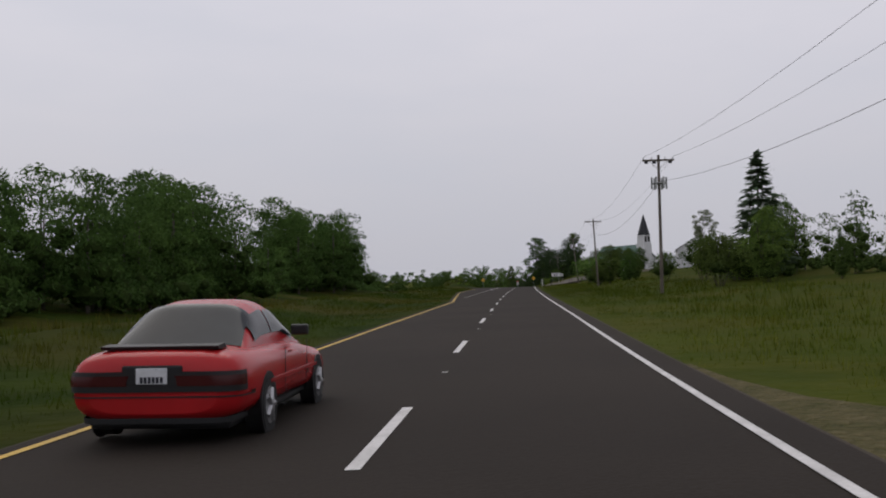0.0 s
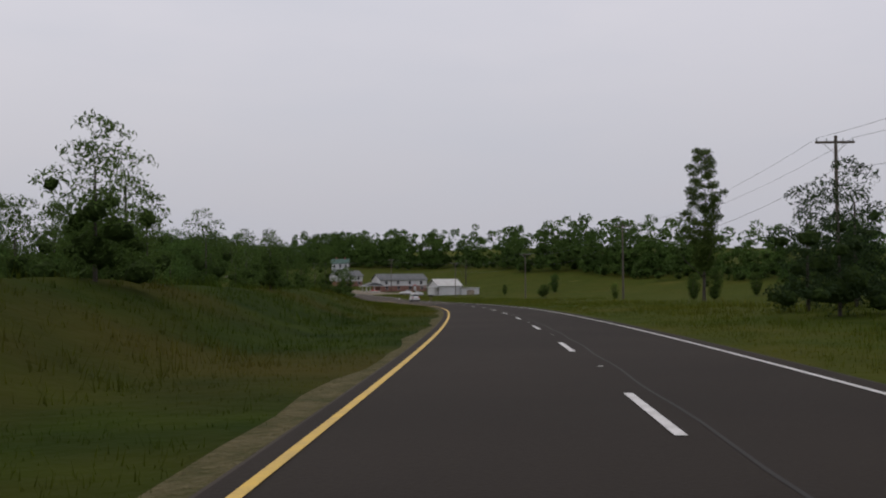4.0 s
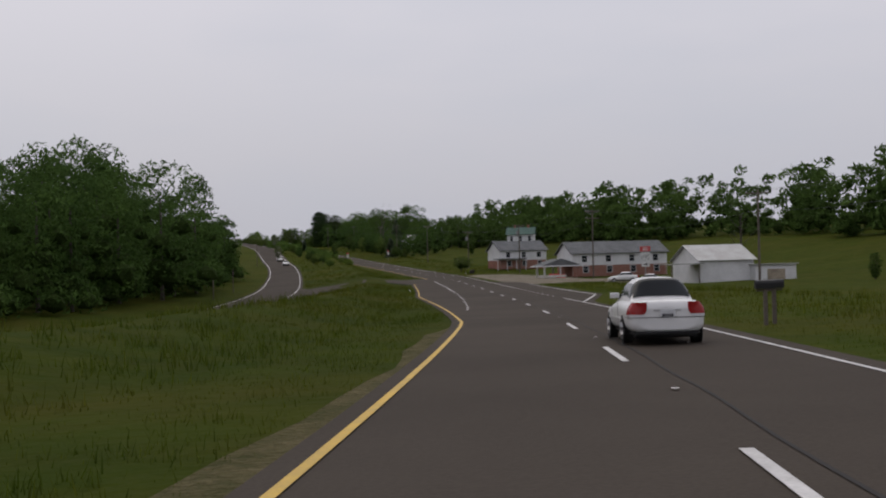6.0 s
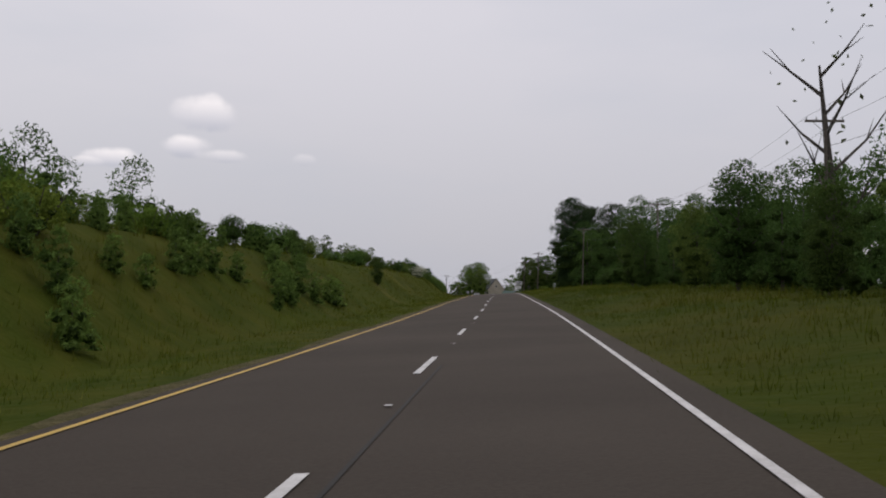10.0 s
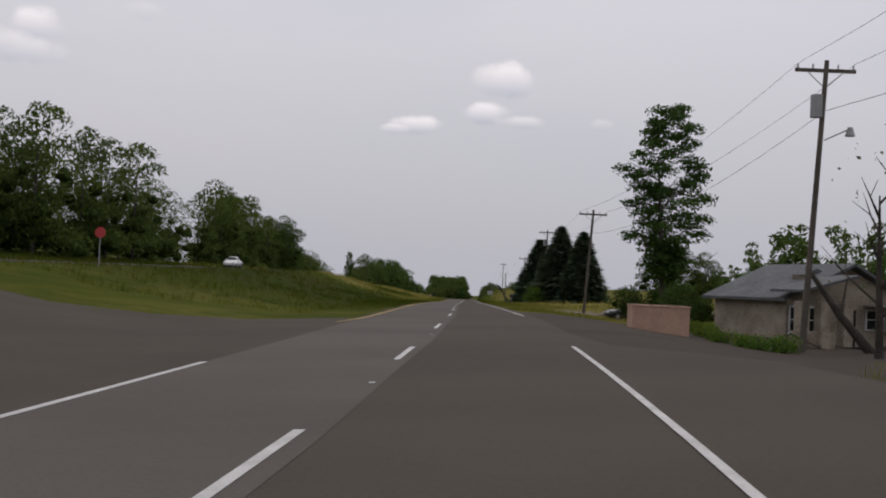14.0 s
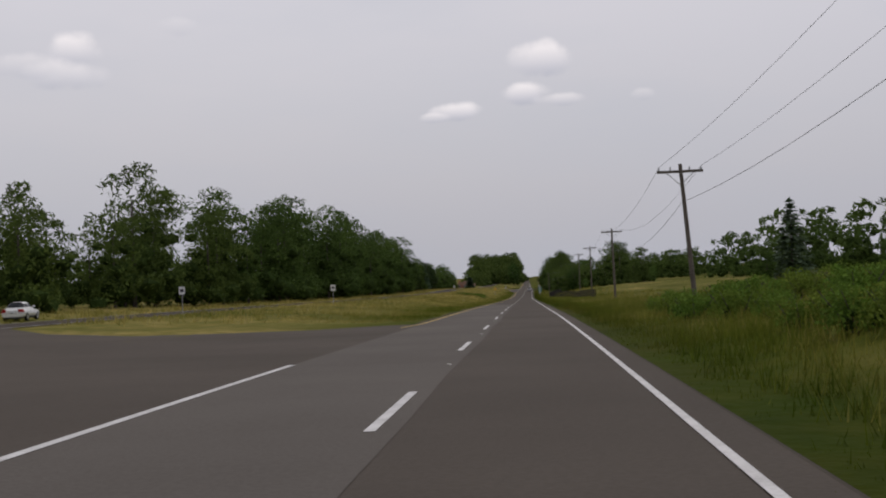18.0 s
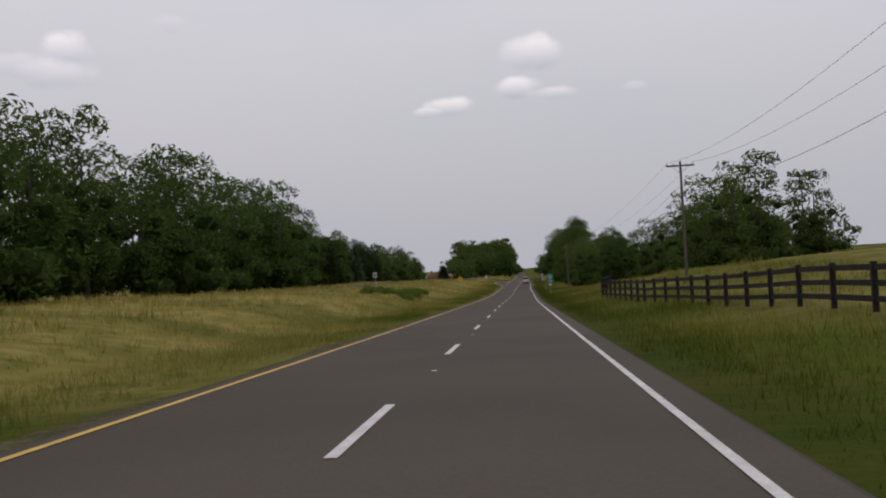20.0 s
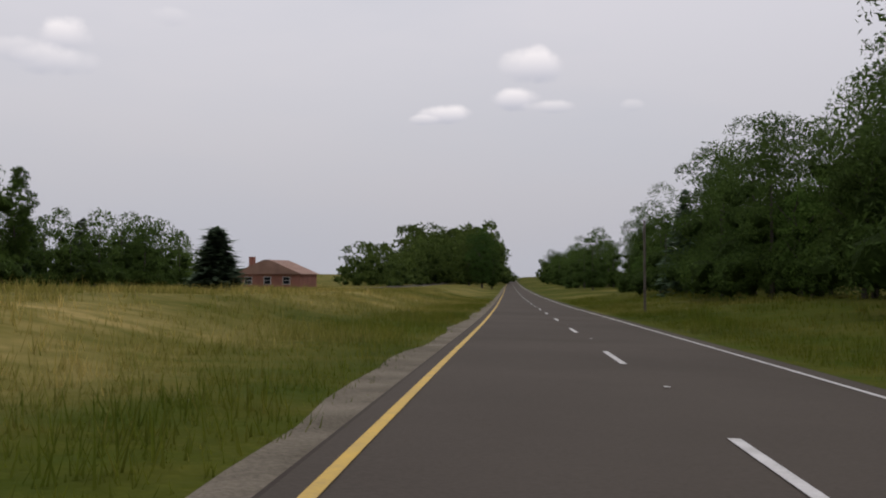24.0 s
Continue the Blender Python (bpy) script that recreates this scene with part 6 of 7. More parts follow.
for s, l, h, extras, lean in POLES:
    utility_pole(h, extras, lean).matrix_basis = stand(s, l)
    _, n = along_road(s)
    right = Vector((n[0], n[1], 0))
    tips.append((spot(s, l, h - 0.12) + right * lean * h, right))
for (a, ra), (b, rb) in zip(tips, tips[1:]):
    reach = (b - a).length
    for off in (-1.1, 1.1):
        wire(a + ra * off, b + rb * off, reach * 0.018, 0.010)
    down = Vector((0, 0, -1.9))
    wire(a + down, b + down, reach * 0.022, 0.012)

# ---------------------------------------------------------------- signs and mailboxes
w = warning_sign()
w.matrix_basis = stand(299, 7.4)
copy_thing(w, stand(290, -7.2, 8))
copy_thing(w, stand(2079, 6.0))
copy_thing(w, stand(2074, -10.0, 6))
route_sign("sign_red", None, "plate", "red and white route sign assembly on a steel post").matrix_basis = stand(341, 5.8)
r = route_sign("sign_red", None, "plate", "red and white route sign assembly on a steel post")
r.matrix_basis = stand(917, 8.0)
copy_thing(r, stand(911, -6.4, 6, 0.7))
route_sign("sign_red", "729", "arrow", "round route 729 sign under a red panel with an arrow").matrix_basis = stand(640, 9.4)
route_sign(None, "655", "plate", "black route 655 sign with a plate beneath, in the median").matrix_basis = stand(2153, -8.2, 4)
route_sign(None, "655", "blue", "round route sign above a blue information panel").matrix_basis = stand(2157, 6.4)
g = panel_sign(1.05, 1.5, 1.6, "sign_green", "tall green sign with a white ring emblem and unreadable lines", 0)
panel = g.children[1]
part("emblem", disc(0.32, 0.01, (0, -0.018, 2.68), "y", 24), M["sign_white"], panel)
part("emblem_core", disc(0.22, 0.01, (0, -0.026, 2.68), "y", 24), M["sign_green"], panel)
part("emblem_dot", disc(0.09, 0.01, (0, -0.034, 2.68), "y", 16), M["sign_white"], panel)
bars(panel, 0.85, 0.5, (0, -0.018, 1.98), 3, M["sign_white"], 8)
part("lower_panel", box(0.55, 0.02, 0.22, (0, 0, 1.3), 0.01), M["sign_white"], g)
g.matrix_basis = stand(2044, 6.0)
panel_sign(1.6, 1.08, 2.1, "sign_back", "blank grey back of a road sign on a single post", 0, posts=1).matrix_basis = stand(1621.5, 7.8, 0, 0, 0) @ Matrix.Rotation(-0.07, 4, "Y")
panel_sign(0.95, 0.7, 1.9, "sign_back", "blank grey back of a road sign beside the lane", 0).matrix_basis = stand(1306, 10.4)
panel_sign(0.95, 0.75, 1.5, "sign_back", "blank grey back of a road sign on the bank", 0).matrix_basis = stand(1297, -8.8)
panel_sign(1.9, 1.25, 0.7, "sign_white", "white board with unreadable lettering on two posts", 3, posts=2).matrix_basis = stand(1306, 13.6)
panel_sign(0.75, 0.6, 2.0, "sign_white", "small white road sign on a post", 1).matrix_basis = stand(1300, 10.6)
sg = panel_sign(2.0, 0.9, 3.2, "sign_white", "stacked white business signs on posts", 2, posts=2)
part("panel", box(1.9, 0.025, 0.9, (-0.2, 0, 2.0), 0.012), M["sign_white"], sg)
sg.matrix_basis = stand(1238, 13.1)
panel_sign(1.9, 0.8, 1.6, "sign_white", "white roadside board with unreadable lettering", 2, posts=2).matrix_basis = stand(246, 9.5)
panel_sign(1.2, 0.6, 1.2, "sign_white", "white roadside board with unreadable lettering", 1, posts=2).matrix_basis = stand(252, 11)
for s, l, m_ in ((216, 5.2, "sign_white"), (227.5, 5.7, "sign_white")):
    b = empty("marker_post", "slim white marker post in the grass", "marker post", "marker posts")
    part("post", box(0.10, 0.10, 1.75, (0, 0, -0.25), 0.02), M[m_], b)
    b.matrix_basis = stand(s, l, 0, 0) @ Matrix.Rotation(-0.05, 4, "Y")
for s, l, h in ((203.5, 5.3, 2.6), (214, 7.0, 1.3), (222, 11, 1.3), (229, 12, 1.4), (236, 14, 1.4), (228, 15.5, 1.5), (223, 17, 1.5), (220, 19, 1.4), (217, 21, 1.4), (240, 16, 1.4), (243, 18, 1.5)):
    b = empty("fence_post", "rough weathered wooden fence post in the grass", "fence post", "fence posts")
    part("post", rod(0.075, 0.065, (0, 0, -0.3), (prng.uniform(-0.05, 0.05), 0, h), 8), M["dark_wood"], b)
    b.matrix_basis = stand(s, l)
for s, l in ((1170, 8.4), (1261, 7.6), (1261.6, 8.0), (1262.2, 8.4), (1438, 6.3), (594.6, 5.3), (595.2, 5.7)):
    mailbox().matrix_basis = stand(s, l, 90)
panel_sign(0.8, 0.8, 0.9, "sign_white", "white board beside a lawn", 1).matrix_basis = stand(405, 12.5)
panel_sign(0.7, 0.35, 1.5, "sign_white", "small white plate on a post", 1).matrix_basis = stand(385, 9.5)
panel_sign(0.7, 0.9, 1.5, "sign_white", "white road sign in the dry median", 1).matrix_basis = stand(2060, -24)
panel_sign(0.6, 0.75, 1.7, "sign_white", "white road sign in the meadow", 1).matrix_basis = stand(1790, -31)
panel_sign(0.6, 0.75, 1.7, "sign_white", "white road sign in the meadow", 1).matrix_basis = stand(1820, -22)
st = empty("stop_sign", "red eight-sided sign seen across the median", "road sign")
sign_post(st, 2.6)
part("panel", prism([(0.38 * math.cos(a), 2.3 + 0.38 * math.sin(a)) for a in [math.pi / 8 + k * math.pi / 4 for k in range(8)]], -0.01, 0.01), M["sign_red"], st)
st.matrix_basis = stand(1386, -24)
pl = empty("post", "slim pale wooden post in the meadow", "post")
part("shaft", rod(0.12, 0.10, (0, 0, -0.4), (0, 0, 6.4), 8), M["pole_wood"], pl)
pl.matrix_basis = stand(1768, -54)
copy_thing(pl, stand(2331, 7.2) @ Matrix.Diagonal((0.8, 0.8, 1.0, 1)))
for s, l, h in ((727, -38, 3.6), (752, -38, 4.0), (870, -37, 6), (560, -42, 3), (1610, -60, 4)):
    copy_thing(pl, stand(s, l) @ Matrix.Diagonal((0.8, 0.8, h / 6.4, 1)))

# ---------------------------------------------------------------- fences
rail_fence([(1600, 14.8), (1634, 13.5), (1655, 12.5), (1670, 12.0), (1685, 11.6), (1697, 12.2), (1712, 15), (1735, 21)], "dark brown three-board fence climbing the grassy bank")
rail_fence([(1850, 12), (1900, 10.5), (1935, 8.2), (1955, 7.6), (1975, 9.3), (1996, 11.7)], "dark board fence along the pasture")
rail_fence([(276, 21), (300, 22), (330, 23)], "dark rail along the top of the bank", 2, 0.9)

# ---------------------------------------------------------------- buildings
def place(ob, s, l, turn=0.0):
    ob.matrix_basis = stand(s, l, turn, -0.1)
    return ob


# church and its hall
ch = empty("church", "white clapboard church with a green roof and a pointed dark steeple", "church")
siding(ch, 9, 16, 4.6, "white_siding", -1.5, 3.6)
gable_roof(ch, 9, 16, 4.6, 8.2, "shingle_green")
tower = part("tower", box(3.0, 3.0, 10.0, (0, -8.2, -1.5), 0.03), M["white_siding"], ch)
part("belfry", box(2.6, 2.6, 2.3, (0, -8.2, 8.5), 0.03), M["white_siding"], tower)
for x in (-0.6, 0.6):
    part("louvre", box(0.8, 0.06, 1.5, (x, -9.52, 8.9)), M["black_trim"], tower)
b = bmesh.new()
bmesh.ops.create_cone(b, cap_ends=True, segments=8, radius1=1.75, radius2=0.03, depth=6.0, matrix=Matrix.Translation((0, -8.2, 13.8)))
part("spire", b, M["slate_dark"], tower)
for y in (-4, 0, 4):
    window_at(ch, -4.5, y, 1.0, 1.0, 2.6, "x-")
place(ch, 300.2, 33.3, 35)
hall = empty("house", "white gabled house with small dark windows", "house")
siding(hall, 8.4, 12, 3.6, "white_siding", -1.0, 2.6)
gable_roof(hall, 8.4, 12, 3.6, 6.2, "shingle_grey")
for x in (-1.6, 1.6):
    window_at(hall, x, -6.0, 3.4, 0.8, 1.0)
window_at(hall, 1.6, -6.0, 1.2, 0.6, 0.8)
boards(hall, 8.4, 3.6, -0.4, -6.0, "white_siding", 0.3, 2.6)
place(hall, 238, 40.5, -8)


def brick_wall(parent, w, h, y, name="brick", limit=10000, x0=0.0):
    """Brick courses on a backing wall facing -y."""
    part("wall", box(w, 0.18, h, (x0, y + 0.09, 0)), M["mortar"], parent)
    first = None
    rows, cols = int(h / 0.15), int(w / 0.46)
    for r in range(rows):
        for c in range(cols):
            x = x0 - w / 2 + (c + 0.25 + 0.5 * (r % 2)) * 0.46
            if x + 0.22 > x0 + w / 2:
                continue
            if first is None:
                first = part(name, box(0.43, 0.02, 0.125, (0, 0, 0), 0.004), M["brick"], parent)
                first.matrix_basis = Matrix.Translation(Vector((x, y - 0.008, 0.02 + r * 0.15)) * SCALE)
            else:
                share(name, first, Matrix.Translation(Vector((x, y - 0.008, 0.02 + r * 0.15)) * SCALE), parent)


def motel_block(w, d, label, windows):
    root = empty("motel", label, "motel", "motel blocks")
    brick_wall(root, w, 2.0, -d / 2)
    for x in (-w / 2, w / 2 - 0.2):
        part("wall", box(0.2, d - 0.4, 2.0, (x + 0.1, 0, 0)), M["brick"], root)
    siding(root, w, d, 4.2, "white_siding", 2.0)
    boards(root, w, 4.1, 2.1, -d / 2, "white_siding", 0.24)
    # ridge runs across the front
    for sgn in (1, -1):
        prof = [(0, 6.2), (sgn * (d / 2 + 0.4), 4.0), (sgn * (d / 2 + 0.4), 4.15), (0, 6.36)]
        part("roof", prism(prof, -w / 2 - 0.4, w / 2 + 0.4, "x"), M["shingle_grey"], root)
    for x in (-w / 2, w / 2 - 0.15):
        part("gable", prism([(-d / 2, 4.1), (d / 2, 4.1), (0, 6.15)], x, x + 0.15, "x"), M["white_siding"], root)
    for k in range(windows):
        x = -w / 2 + w * (k + 0.5) / windows
        window_at(root, x, -d / 2 - 0.02, 2.6, 0.95, 1.1)
        window_at(root, x + 0.2, -d / 2 - 0.03, 0.7, 0.95, 1.1)
    return root


place(motel_block(11, 8, "two-storey motel block, brick below and white boards above", 3), 798, 21.5, 10)
place(motel_block(18, 9, "long two-storey motel block, brick below and white boards above", 4), 755, 30.5, 6)
po = empty("portico", "low grey-roofed entrance portico on white posts", "portico")
for x in (-3, 0, 3):
    for y in (-2, 2):
        part("post", box(0.28, 0.28, 2.3, (x, y, -0.1), 0.02), M["white_siding"], po)
b = prism([(-4, 2.2), (4, 2.2), (0, 3.5)], -2.8, 2.8)
part("roof", b, M["shingle_grey"], po)
part("fascia", box(8.1, 5.7, 0.22, (0, 0, 2.05), 0.02), M["white_siding"], po)
place(po, 752, 19.6, 8)
porch = empty("porch", "shaded front porch with thin posts", "porch")
part("roof", box(7, 2.6, 0.16, (0, 0, 2.4), 0.02), M["shingle_grey"], porch)
for x in (-3.3, -1.1, 1.1, 3.3):
    part("post", box(0.12, 0.12, 2.5, (x, -1.1, -0.1), 0.01), M["white_siding"], porch)
place(porch, 793.5, 19.0, 10)
barn = empty("barn", "white barn with a pale tin roof and low side sheds", "barn")
siding(barn, 8, 9, 3.2, "white_siding", -0.3)
for sgn in (1, -1):
    prof = [(0, 5.2), (sgn * 4.9, 3.0), (sgn * 4.9, 3.1), (0, 5.32)]
    part("roof", prism(prof, -4.4, 4.4, "x"), M["tin_roof"], barn)
for x in (-4.0, 3.85):
    part("gable", prism([(-4.5, 3.2), (4.5, 3.2), (0, 5.1)], x, x + 0.15, "x"), M["white_siding"], barn)
shed = part("side_shed", box(6, 5, 2.6, (6.5, -3.5, -0.3), 0.03), M["white_siding"], barn)
part("shed_roof", box(6.6, 5.6, 0.14, (6.5, -3.5, 2.3), 0.02), M["tin_roof"], shed)
part("shed_door", box(2.6, 0.08, 1.9, (6.5, -6.05, -0.2)), M["worn_siding"], shed)
part("canopy", box(5, 4, 0.14, (-6.2, -3.6, 2.6), 0.02), M["tin_roof"], barn)
for x in (-8.4, -4.4):
    part("canopy_post", box(0.14, 0.14, 2.8, (x, -5.4, -0.2)), M["pole_wood"], barn)
place(barn, 711, 34.5, 8)
fh = empty("house", "two-storey white farmhouse with a green tin roof and a porch", "house")
siding(fh, 8, 7, 5.6, "white_siding", -0.5)
for sgn in (1, -1):
    part("roof", prism([(0, 7.6), (sgn * 3.9, 5.4), (sgn * 3.9, 5.52), (0, 7.74)], -4.4, 4.4, "x"), M["shingle_green"], fh)
for x in (-4.0, 3.85):
    part("gable", prism([(-3.5, 5.6), (3.5, 5.6), (0, 7.5)], x, x + 0.15, "x"), M["white_siding"], fh)
boards(fh, 8, 5.5, -0.2, -3.5, "white_siding", 0.26)
for x in (-2.7, 0, 2.7):
    window_at(fh, x, -3.52, 3.5, 0.8, 1.5)
    window_at(fh, x, -3.52, 0.8, 0.8, 1.5)
for y in (-1.5, 1.5):
    window_at(fh, -4.02, y, 3.5, 0.8, 1.4, "x-")
    window_at(fh, -4.02, y, 0.8, 0.8, 1.4, "x-")
part("porch_roof", box(7, 2.4, 0.16, (0, -4.7, 2.6), 0.02), M["shingle_green"], fh)
for x in (-3.3, -1.1, 1.1, 3.3):
    part("porch_post", box(0.14, 0.14, 2.8, (x, -5.7, -0.2)), M["white_siding"], fh)
for x in (-1.8, 2.2):
    part("chimney", box(0.6, 0.6, 1.6, (x, 0, 6.9), 0.02), M["brick"], fh)
place(fh, 874, 42, -20)


def cottage(label, w, d, h, gable, wall, roof, windows=2, turn_gable=True):
    root = empty("house", label, "house")
    siding(root, w, d, h, wall, -0.4, gable)
    gable_roof(root, w, d, h, h + gable, roof)
    for k in range(windows):
        window_at(root, -w / 2 + w * (k + 0.5) / windows, -d / 2 - 0.01, h * 0.35, 0.8, 1.2)
    return root


place(cottage("white house among trees on the hill", 8, 7, 3.2, 2.2, "white_siding", "tin_roof"), 1065, 48, 30)
gh = cottage("tall cream-coloured gabled house with a small gable vent", 6.4, 7, 4.6, 4.0, "cream_siding", "shingle_grey", 0)
window_at(gh, 0, -3.51, 5.4, 0.5, 0.7)
window_at(gh, 1.0, -3.51, 1.2, 1.2, 0.7)
wing = part("side_wing", prism([(-4.8, -0.4), (-3.2, -0.4), (-3.2, 3.2), (-4.8, 2.0)], -3.3, 2.4), M["cream_siding"], gh)
boards(gh, 6.4, 4.6, 0, -3.5, "cream_siding", 0.3, 4.0)
place(gh, 1330, 26.0, 0)
place(cottage("small white shed with a green roof", 4.2, 4, 2.2, 1.1, "white_siding", "shingle_green", 1), 1316, 28, 60)
ph = empty("house", "dilapidated small house with a worn porch and patched grey roof", "house")
siding(ph, 7, 6, 2.3, "worn_siding", -0.3, 1.5)
gable_roof(ph, 7, 6, 2.3, 3.9, "shingle_grey", 0.5)
part("porch_roof", prism([(-4.3, 2.5), (-1.2, 3.3), (-1.2, 3.42), (-4.3, 2.62)], -5.2, -2.8), M["shingle_grey"], ph)
for x in (-4.0, -2.9, -1.6):
    part("porch_post", box(0.5, 0.5, 2.3, (x, -4.8, -0.2), 0.03), M["worn_siding"], ph)
part("porch_floor", box(4.5, 2.4, 0.4, (-2.6, -4.0, -0.3)), M["dark_wood"], ph)
window_at(ph, 1.6, -3.02, 0.9, 1.0, 0.9)
window_at(ph, -2.6, -3.02, 0.6, 1.4, 1.2)
part("door", box(0.9, 0.06, 1.9, (0.0, -3.04, -0.1)), M["dark_wood"], ph)
dm = part("dormer", box(1.3, 0.9, 0.7, (-1.2, -1.6, 2.75), 0.02), M["worn_siding"], ph)
part("dormer_roof", prism([(-1.95, 3.4), (-0.45, 3.4), (-1.2, 3.75)], -2.2, -1.0), M["shingle_grey"], dm)
part("roof_patch", prism([(-2.6, 2.68), (-1.2, 3.42), (-1.2, 3.45), (-2.6, 2.71)], 0.2, 2.2), M["tin_roof"], ph)
part("air_conditioner", box(0.6, 0.4, 0.45, (2.4, -3.2, 0.9), 0.02), M["sign_white"], ph)
part("awning", box(2.6, 1.4, 0.08, (2.2, -3.7, 2.0), 0.01), M["tin_roof"], ph)
part("fallen_board", box(2.4, 0.2, 0.06, (2.0, -4.6, 0.1), 0.01), M["dark_wood"], ph)
place(ph, 1370, 18.2, 20)
lg = empty("log", "broken grey tree limb leaning over the yard", "log")
limb = bmesh.new()
rod(0.24, 0.16, (0, 0, -0.2), (-1.6, 0, 1.6), 9, limb)
rod(0.16, 0.08, (-1.6, 0, 1.6), (-3.0, 0.2, 3.6), 8, limb)
rod(0.09, 0.03, (-1.6, 0, 1.6), (-1.2, 0.5, 3.2), 7, limb)
part("limb", limb, M["bark"], lg)
place(lg, 1360, 18.0, 0)
jk = empty("junk_pile", "heap of scrap boards and barrels in the weeds", "junk")
for x, y, q in ((0, 0, 0.3), (0.7, 0.3, -0.2), (1.3, -0.2, 0.5)):
    part("barrel", rod(0.28, 0.28, (x, y, -0.1), (x + 0.1 * q, y, 0.8), 14), M["worn_siding"], jk)
part("board", box(1.8, 0.25, 0.06, (0.4, -0.5, 0.3), 0.01, turn=Matrix.Rotation(0.4, 4, "Y")), M["pole_wood"], jk)
place(jk, 1362, 15.2, 0)
row(["weeds"], 1356, 1376, 12.2, 0.7, 1.6, 0.8)
bx = empty("container", "pinkish rectangular storage box in the weeds", "container")
part("body", box(2.5, 1.6, 1.25, (0, 0, 0), 0.03), M["pink_box"], bx)
part("lid", box(2.56, 1.66, 0.08, (0, 0, 1.25), 0.01), M["pink_box"], bx)
for k in range(4):
    part("rib", box(0.06, 0.03, 1.2, (-1.05 + 0.7 * k, -0.81, 0.02)), M["pink_box"], bx)
place(bx, 1363, 9.4, 0)
tr = empty("trailer", "white trailer home behind the worn house", "trailer")
part("body", box(7, 3, 2.4, (0, 0, 0.4), 0.06), M["white_siding"], tr)
for x in (-2, 1):
    window_at(tr, x, -1.52, 1.2, 0.9, 0.8)
part("skirt", box(6.8, 2.8, 0.4, (0, 0, 0)), M["worn_siding"], tr)
place(tr, 1378, 24, 0)
bh = empty("house", "low brick house with a rust-brown gabled roof beyond the field", "house")
siding(bh, 12, 8, 2.6, "brick", -0.5)
part("roof", prism([(-6.5, 2.5), (6.5, 2.5), (0.5, 5.0), (-0.5, 5.0)], -4.5, 4.5), M["shingle_rust"], bh)
part("chimney", box(0.9, 0.9, 2.4, (-4.6, 0, 3.2), 0.02), M["brick"], bh)
for x in (-3.5, 0, 3.5):
    window_at(bh, x, -4.02, 0.8, 1.2, 1.2)
place(bh, 2440, -43, -10)
place(cottage("distant house with a rust-brown roof", 14, 8, 2.4, 1.6, "cream_siding", "shingle_rust", 3), 2520, -62, 80)
place(cottage("distant house with a rust-brown roof", 10, 8, 2.4, 1.6, "brick", "shingle_rust", 2), 2560, -78, 80)
bn = empty("bin", "dark wooden box beside a clipped bush", "bin")
part("body", box(0.9, 0.8, 0.95, (0, 0, -0.1), 0.02), M["dark_wood"], bn)
part("lid", box(0.98, 0.88, 0.06, (0, 0, 0.85), 0.01), M["worn_siding"], bn)
place(bn, 779, 8.1, 0)
plant("hedge", 781.5, 7.9, 0.95)
sk = empty("stake", "leaning white stake in the grass", "stake")
part("shaft", rod(0.035, 0.03, (0, 0, -0.3), (0.16, 0, 1.15), 6), M["sign_white"], sk)
sk.matrix_basis = stand(777, 6.4)
# road works by the motel
for s, l in ((738, 16.5), (741, 18)):
    br = empty("barrier", "orange and white plastic road barrier", "barrier", "road barriers")
    part("body", prism([(-0.30, 0), (0.30, 0), (0.14, 0.45), (0.12, 0.9), (-0.12, 0.9), (-0.14, 0.45)], -0.9, 0.9), M["sign_red"], br)
    part("stripe", box(0.32, 1.5, 0.2, (0, 0, 0.5)), M["sign_white"], br)
    place(br, s, l, 70)
for s, l in ((716, 12), (722, 14.5), (729, 13)):
    kb = empty("kerb", "pale concrete parking kerb", "kerb", "parking kerbs")
    part("block", box(2.2, 0.7, 0.35, (0, 0, 0), 0.05), M["concrete"], kb)
    kb.matrix_basis = stand(s, l, 20, 0.1)
for s, l in ((528, -8.0), (690, -8.5), (1996, -7.0), (921, -6.8), (1188, 7.4), (1999, 7.6), (2001, 8.3)):
    lt = empty("litter", "scrap of white litter in the grass", "litter", "litter")
    part("scrap", prism([(-0.2, 0.02), (0.18, 0.0), (0.25, 0.14), (0.0, 0.24), (-0.22, 0.13)], -0.12, 0.12), M["sign_white"], lt)
    lt.matrix_basis = stand(s, l, prng.uniform(0, 90), 0.04) @ Matrix.Scale(0.5, 4)


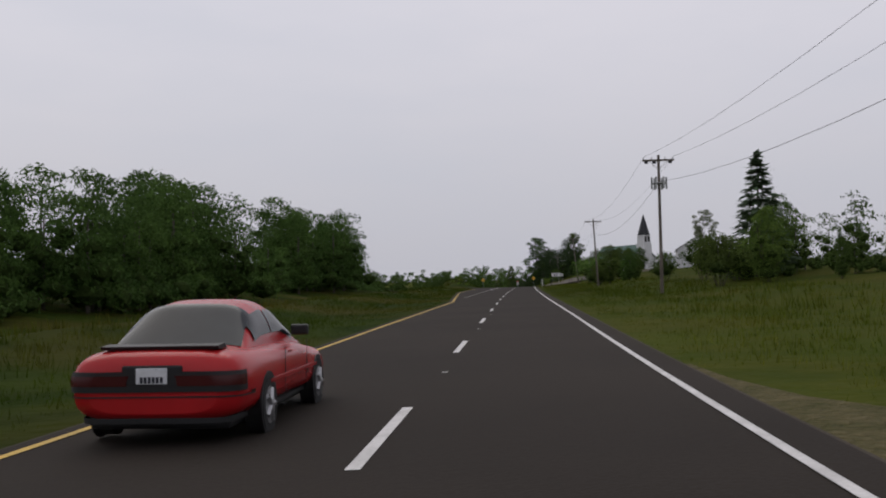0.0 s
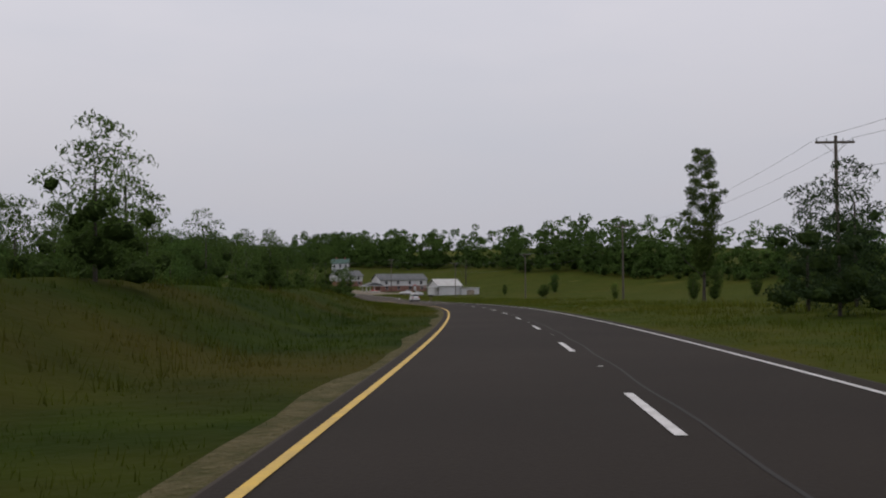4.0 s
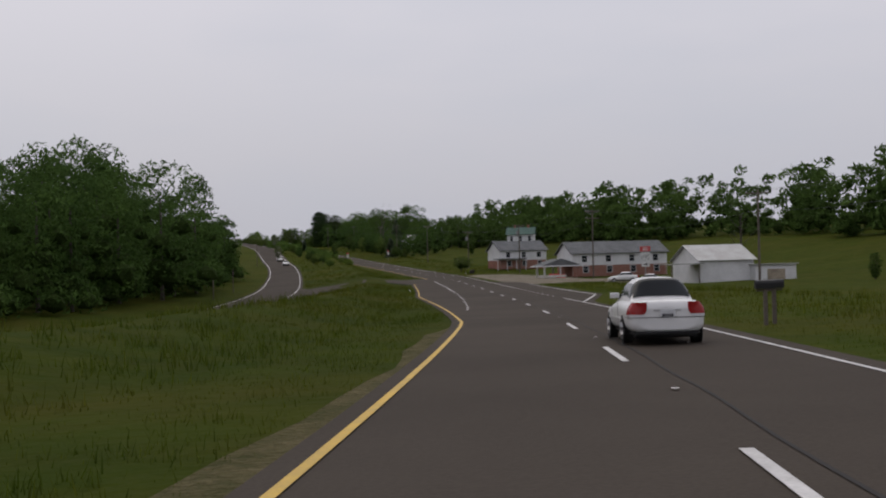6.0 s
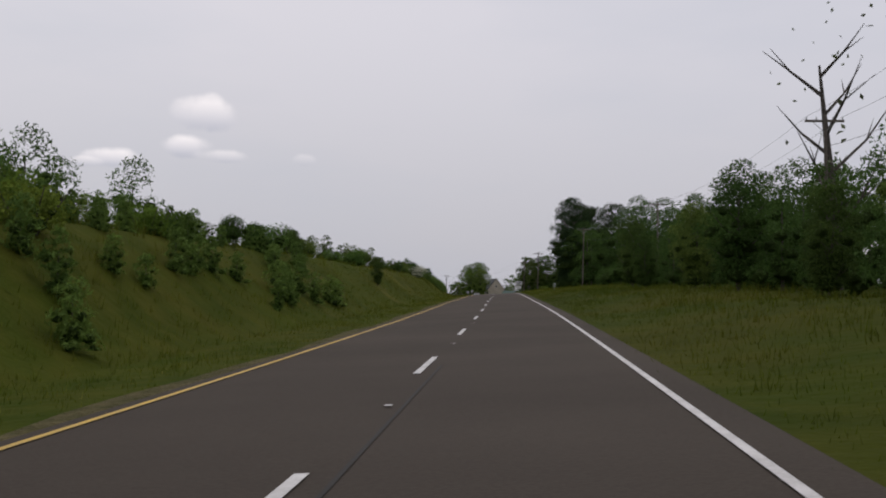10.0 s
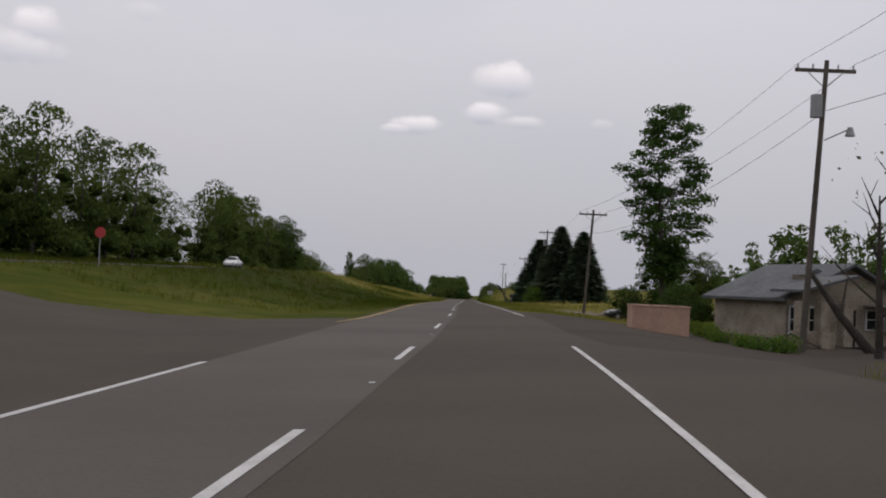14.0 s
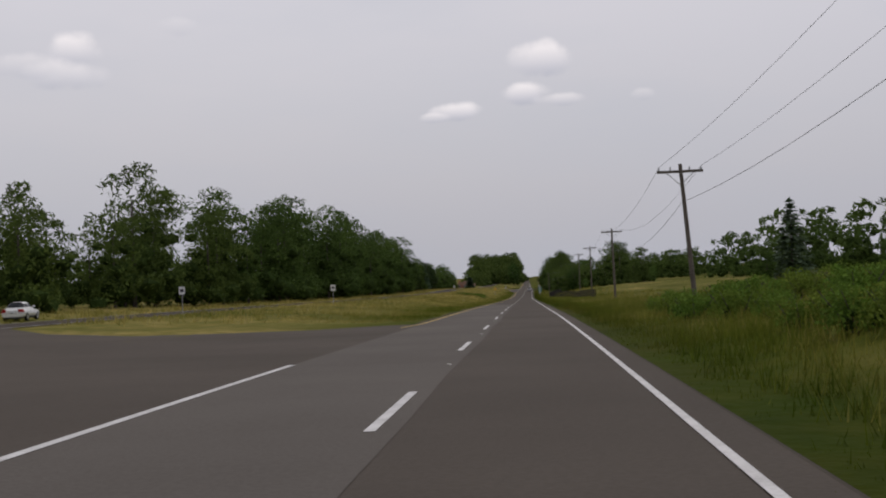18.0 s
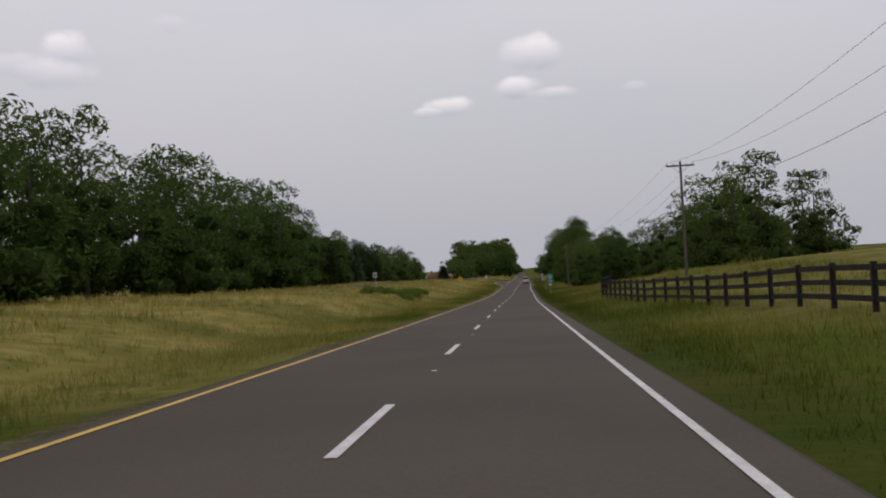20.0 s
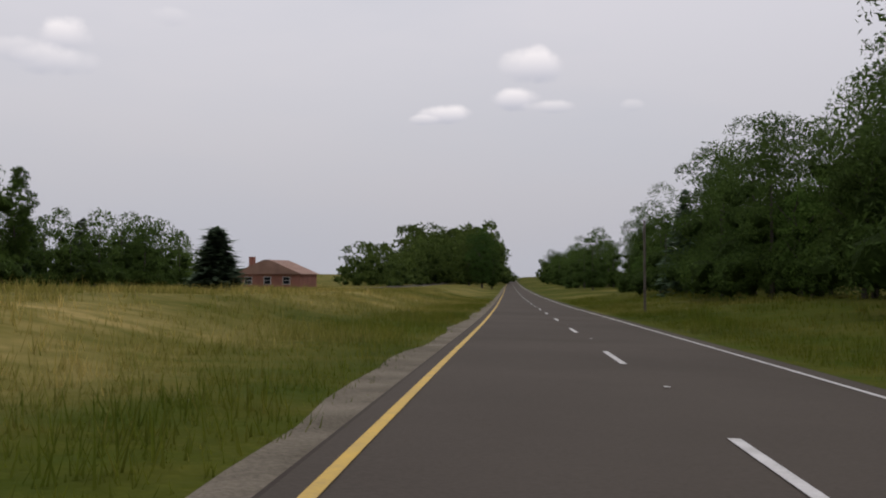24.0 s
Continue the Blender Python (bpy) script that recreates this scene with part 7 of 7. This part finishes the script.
# ---------------------------------------------------------------- grass
def grass(label, seed, spans, density, tall, wide):
    """Blades in tufts over spans (s0, s1, l0, l1); tall is (low, high), in patches of their own height; wide is the blade's half width."""
    rng = np.random.default_rng(seed)
    vs, ds = [], []
    for s0, s1, l0, l1 in spans:
        n = int((s1 - s0) * abs(l1 - l0) * density)
        s = s0 + (s1 - s0) * rng.random(n)
        l = l0 + (l1 - l0) * rng.random(n)
        keep = np.ones(n, bool)
        for a, b, c, d in TURNS:
            margin = 3.8 * np.clip((s - a) / (b - a), 0, 1)
            keep &= ~((s > a) & (s < d + 3) & (l < 0) & (l > -4.2 - margin))
            keep &= ~((s > c - 8) & (s < d + 8) & (l < 0) & (l > -28))
        for a, b, c in RIGHTS:
            keep &= ~((s > a) & (s < c + 10) & (l > 0) & (l < 8.2))
        for a, b, c in ((1120, 1200, 5.6), (1200, 1262, 6.9), (1336, 1384, 28), (2216, 2262, 40), (698, 770, 26), (2, 16, 5.4), (236, 253, 34), (1154, 1163, 40)):
            keep &= ~((s > a) & (s < b) & (l > 0) & (l < c))
        keep &= np.abs(l + 30.5) > 4.6
        s, l = s[keep], l[keep]
        n = len(s)
        p, nn = along_road(s)
        base = np.stack([p[:, 0] + nn[:, 0] * l, p[:, 1] + nn[:, 1] * l, p[:, 2] + ground_at(s, l) - 0.03], 1)
        swell = 0.75 + 0.35 * np.sin(s * 0.23 + 1.3 * np.sin(l * 0.5)) * np.sin(l * 0.61 + s * 0.07)
        dryer = dryness(s, l)
        for k in range(6):
            h = (tall[0] + (tall[1] - tall[0]) * rng.random(n) ** 1.4) * swell
            h *= np.clip((np.abs(l) - 3.8) / 1.2, 0.3, 1.0)
            a = rng.random(n) * 6.283
            lean = 0.2 + 0.5 * rng.random(n)
            w = wide * (0.6 + 0.8 * rng.random(n))
            foot = base + np.stack([rng.normal(size=n) * 0.16, rng.normal(size=n) * 0.16, np.zeros(n)], 1)
            side = np.stack([-np.sin(a), np.cos(a), np.zeros(n)], 1) * w[:, None]
            tip = foot + np.stack([np.cos(a) * lean * h, np.sin(a) * lean * h, h], 1)
            vs.append(np.stack([foot - side, foot + side, tip], 1).reshape(-1, 3))
            ds.append(np.repeat(dryer + rng.normal(size=n) * 0.12, 3))
    v = np.concatenate(vs)
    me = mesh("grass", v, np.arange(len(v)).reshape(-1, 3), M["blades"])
    att = me.attributes.new("dryness", "FLOAT", "POINT")
    att.data.foreach_set("value", np.concatenate(ds).astype(np.float32))
    return tagged(new("grass", me), label, "grass", kind="stuff")


grass("short verge grass beside the lanes", 60, [(-20, 2400, -7.5, -4.0), (-20, 2400, 3.95, 7.5)], 6.0, (0.08, 0.28), 0.010)
grass("knee-high rough grass along the verges", 67, [(1390, 2400, -8.5, -4.2), (1390, 2400, 4.2, 8.5)], 4.2, (0.2, 0.6), 0.011)
grass("knee-high meadow grass behind the verges", 61, [(-20, 2420, -13, -7.5), (-20, 2400, 7.5, 12)], 2.6, (0.2, 0.55), 0.014)
grass("tall rough meadow grass on the rises", 62, [(-20, 2450, -26, -13), (-20, 2400, 12, 20)], 0.8, (0.35, 0.8), 0.022)
grass("tall dry seed grass of the far meadow", 63, [(1380, 2450, -46, -35)], 0.5, (0.4, 0.9), 0.035)
grass("tall rank grass on the bank", 66, [(1595, 1800, 4.6, 11), (2060, 2220, 4.8, 9)], 3.0, (0.3, 0.75), 0.012)
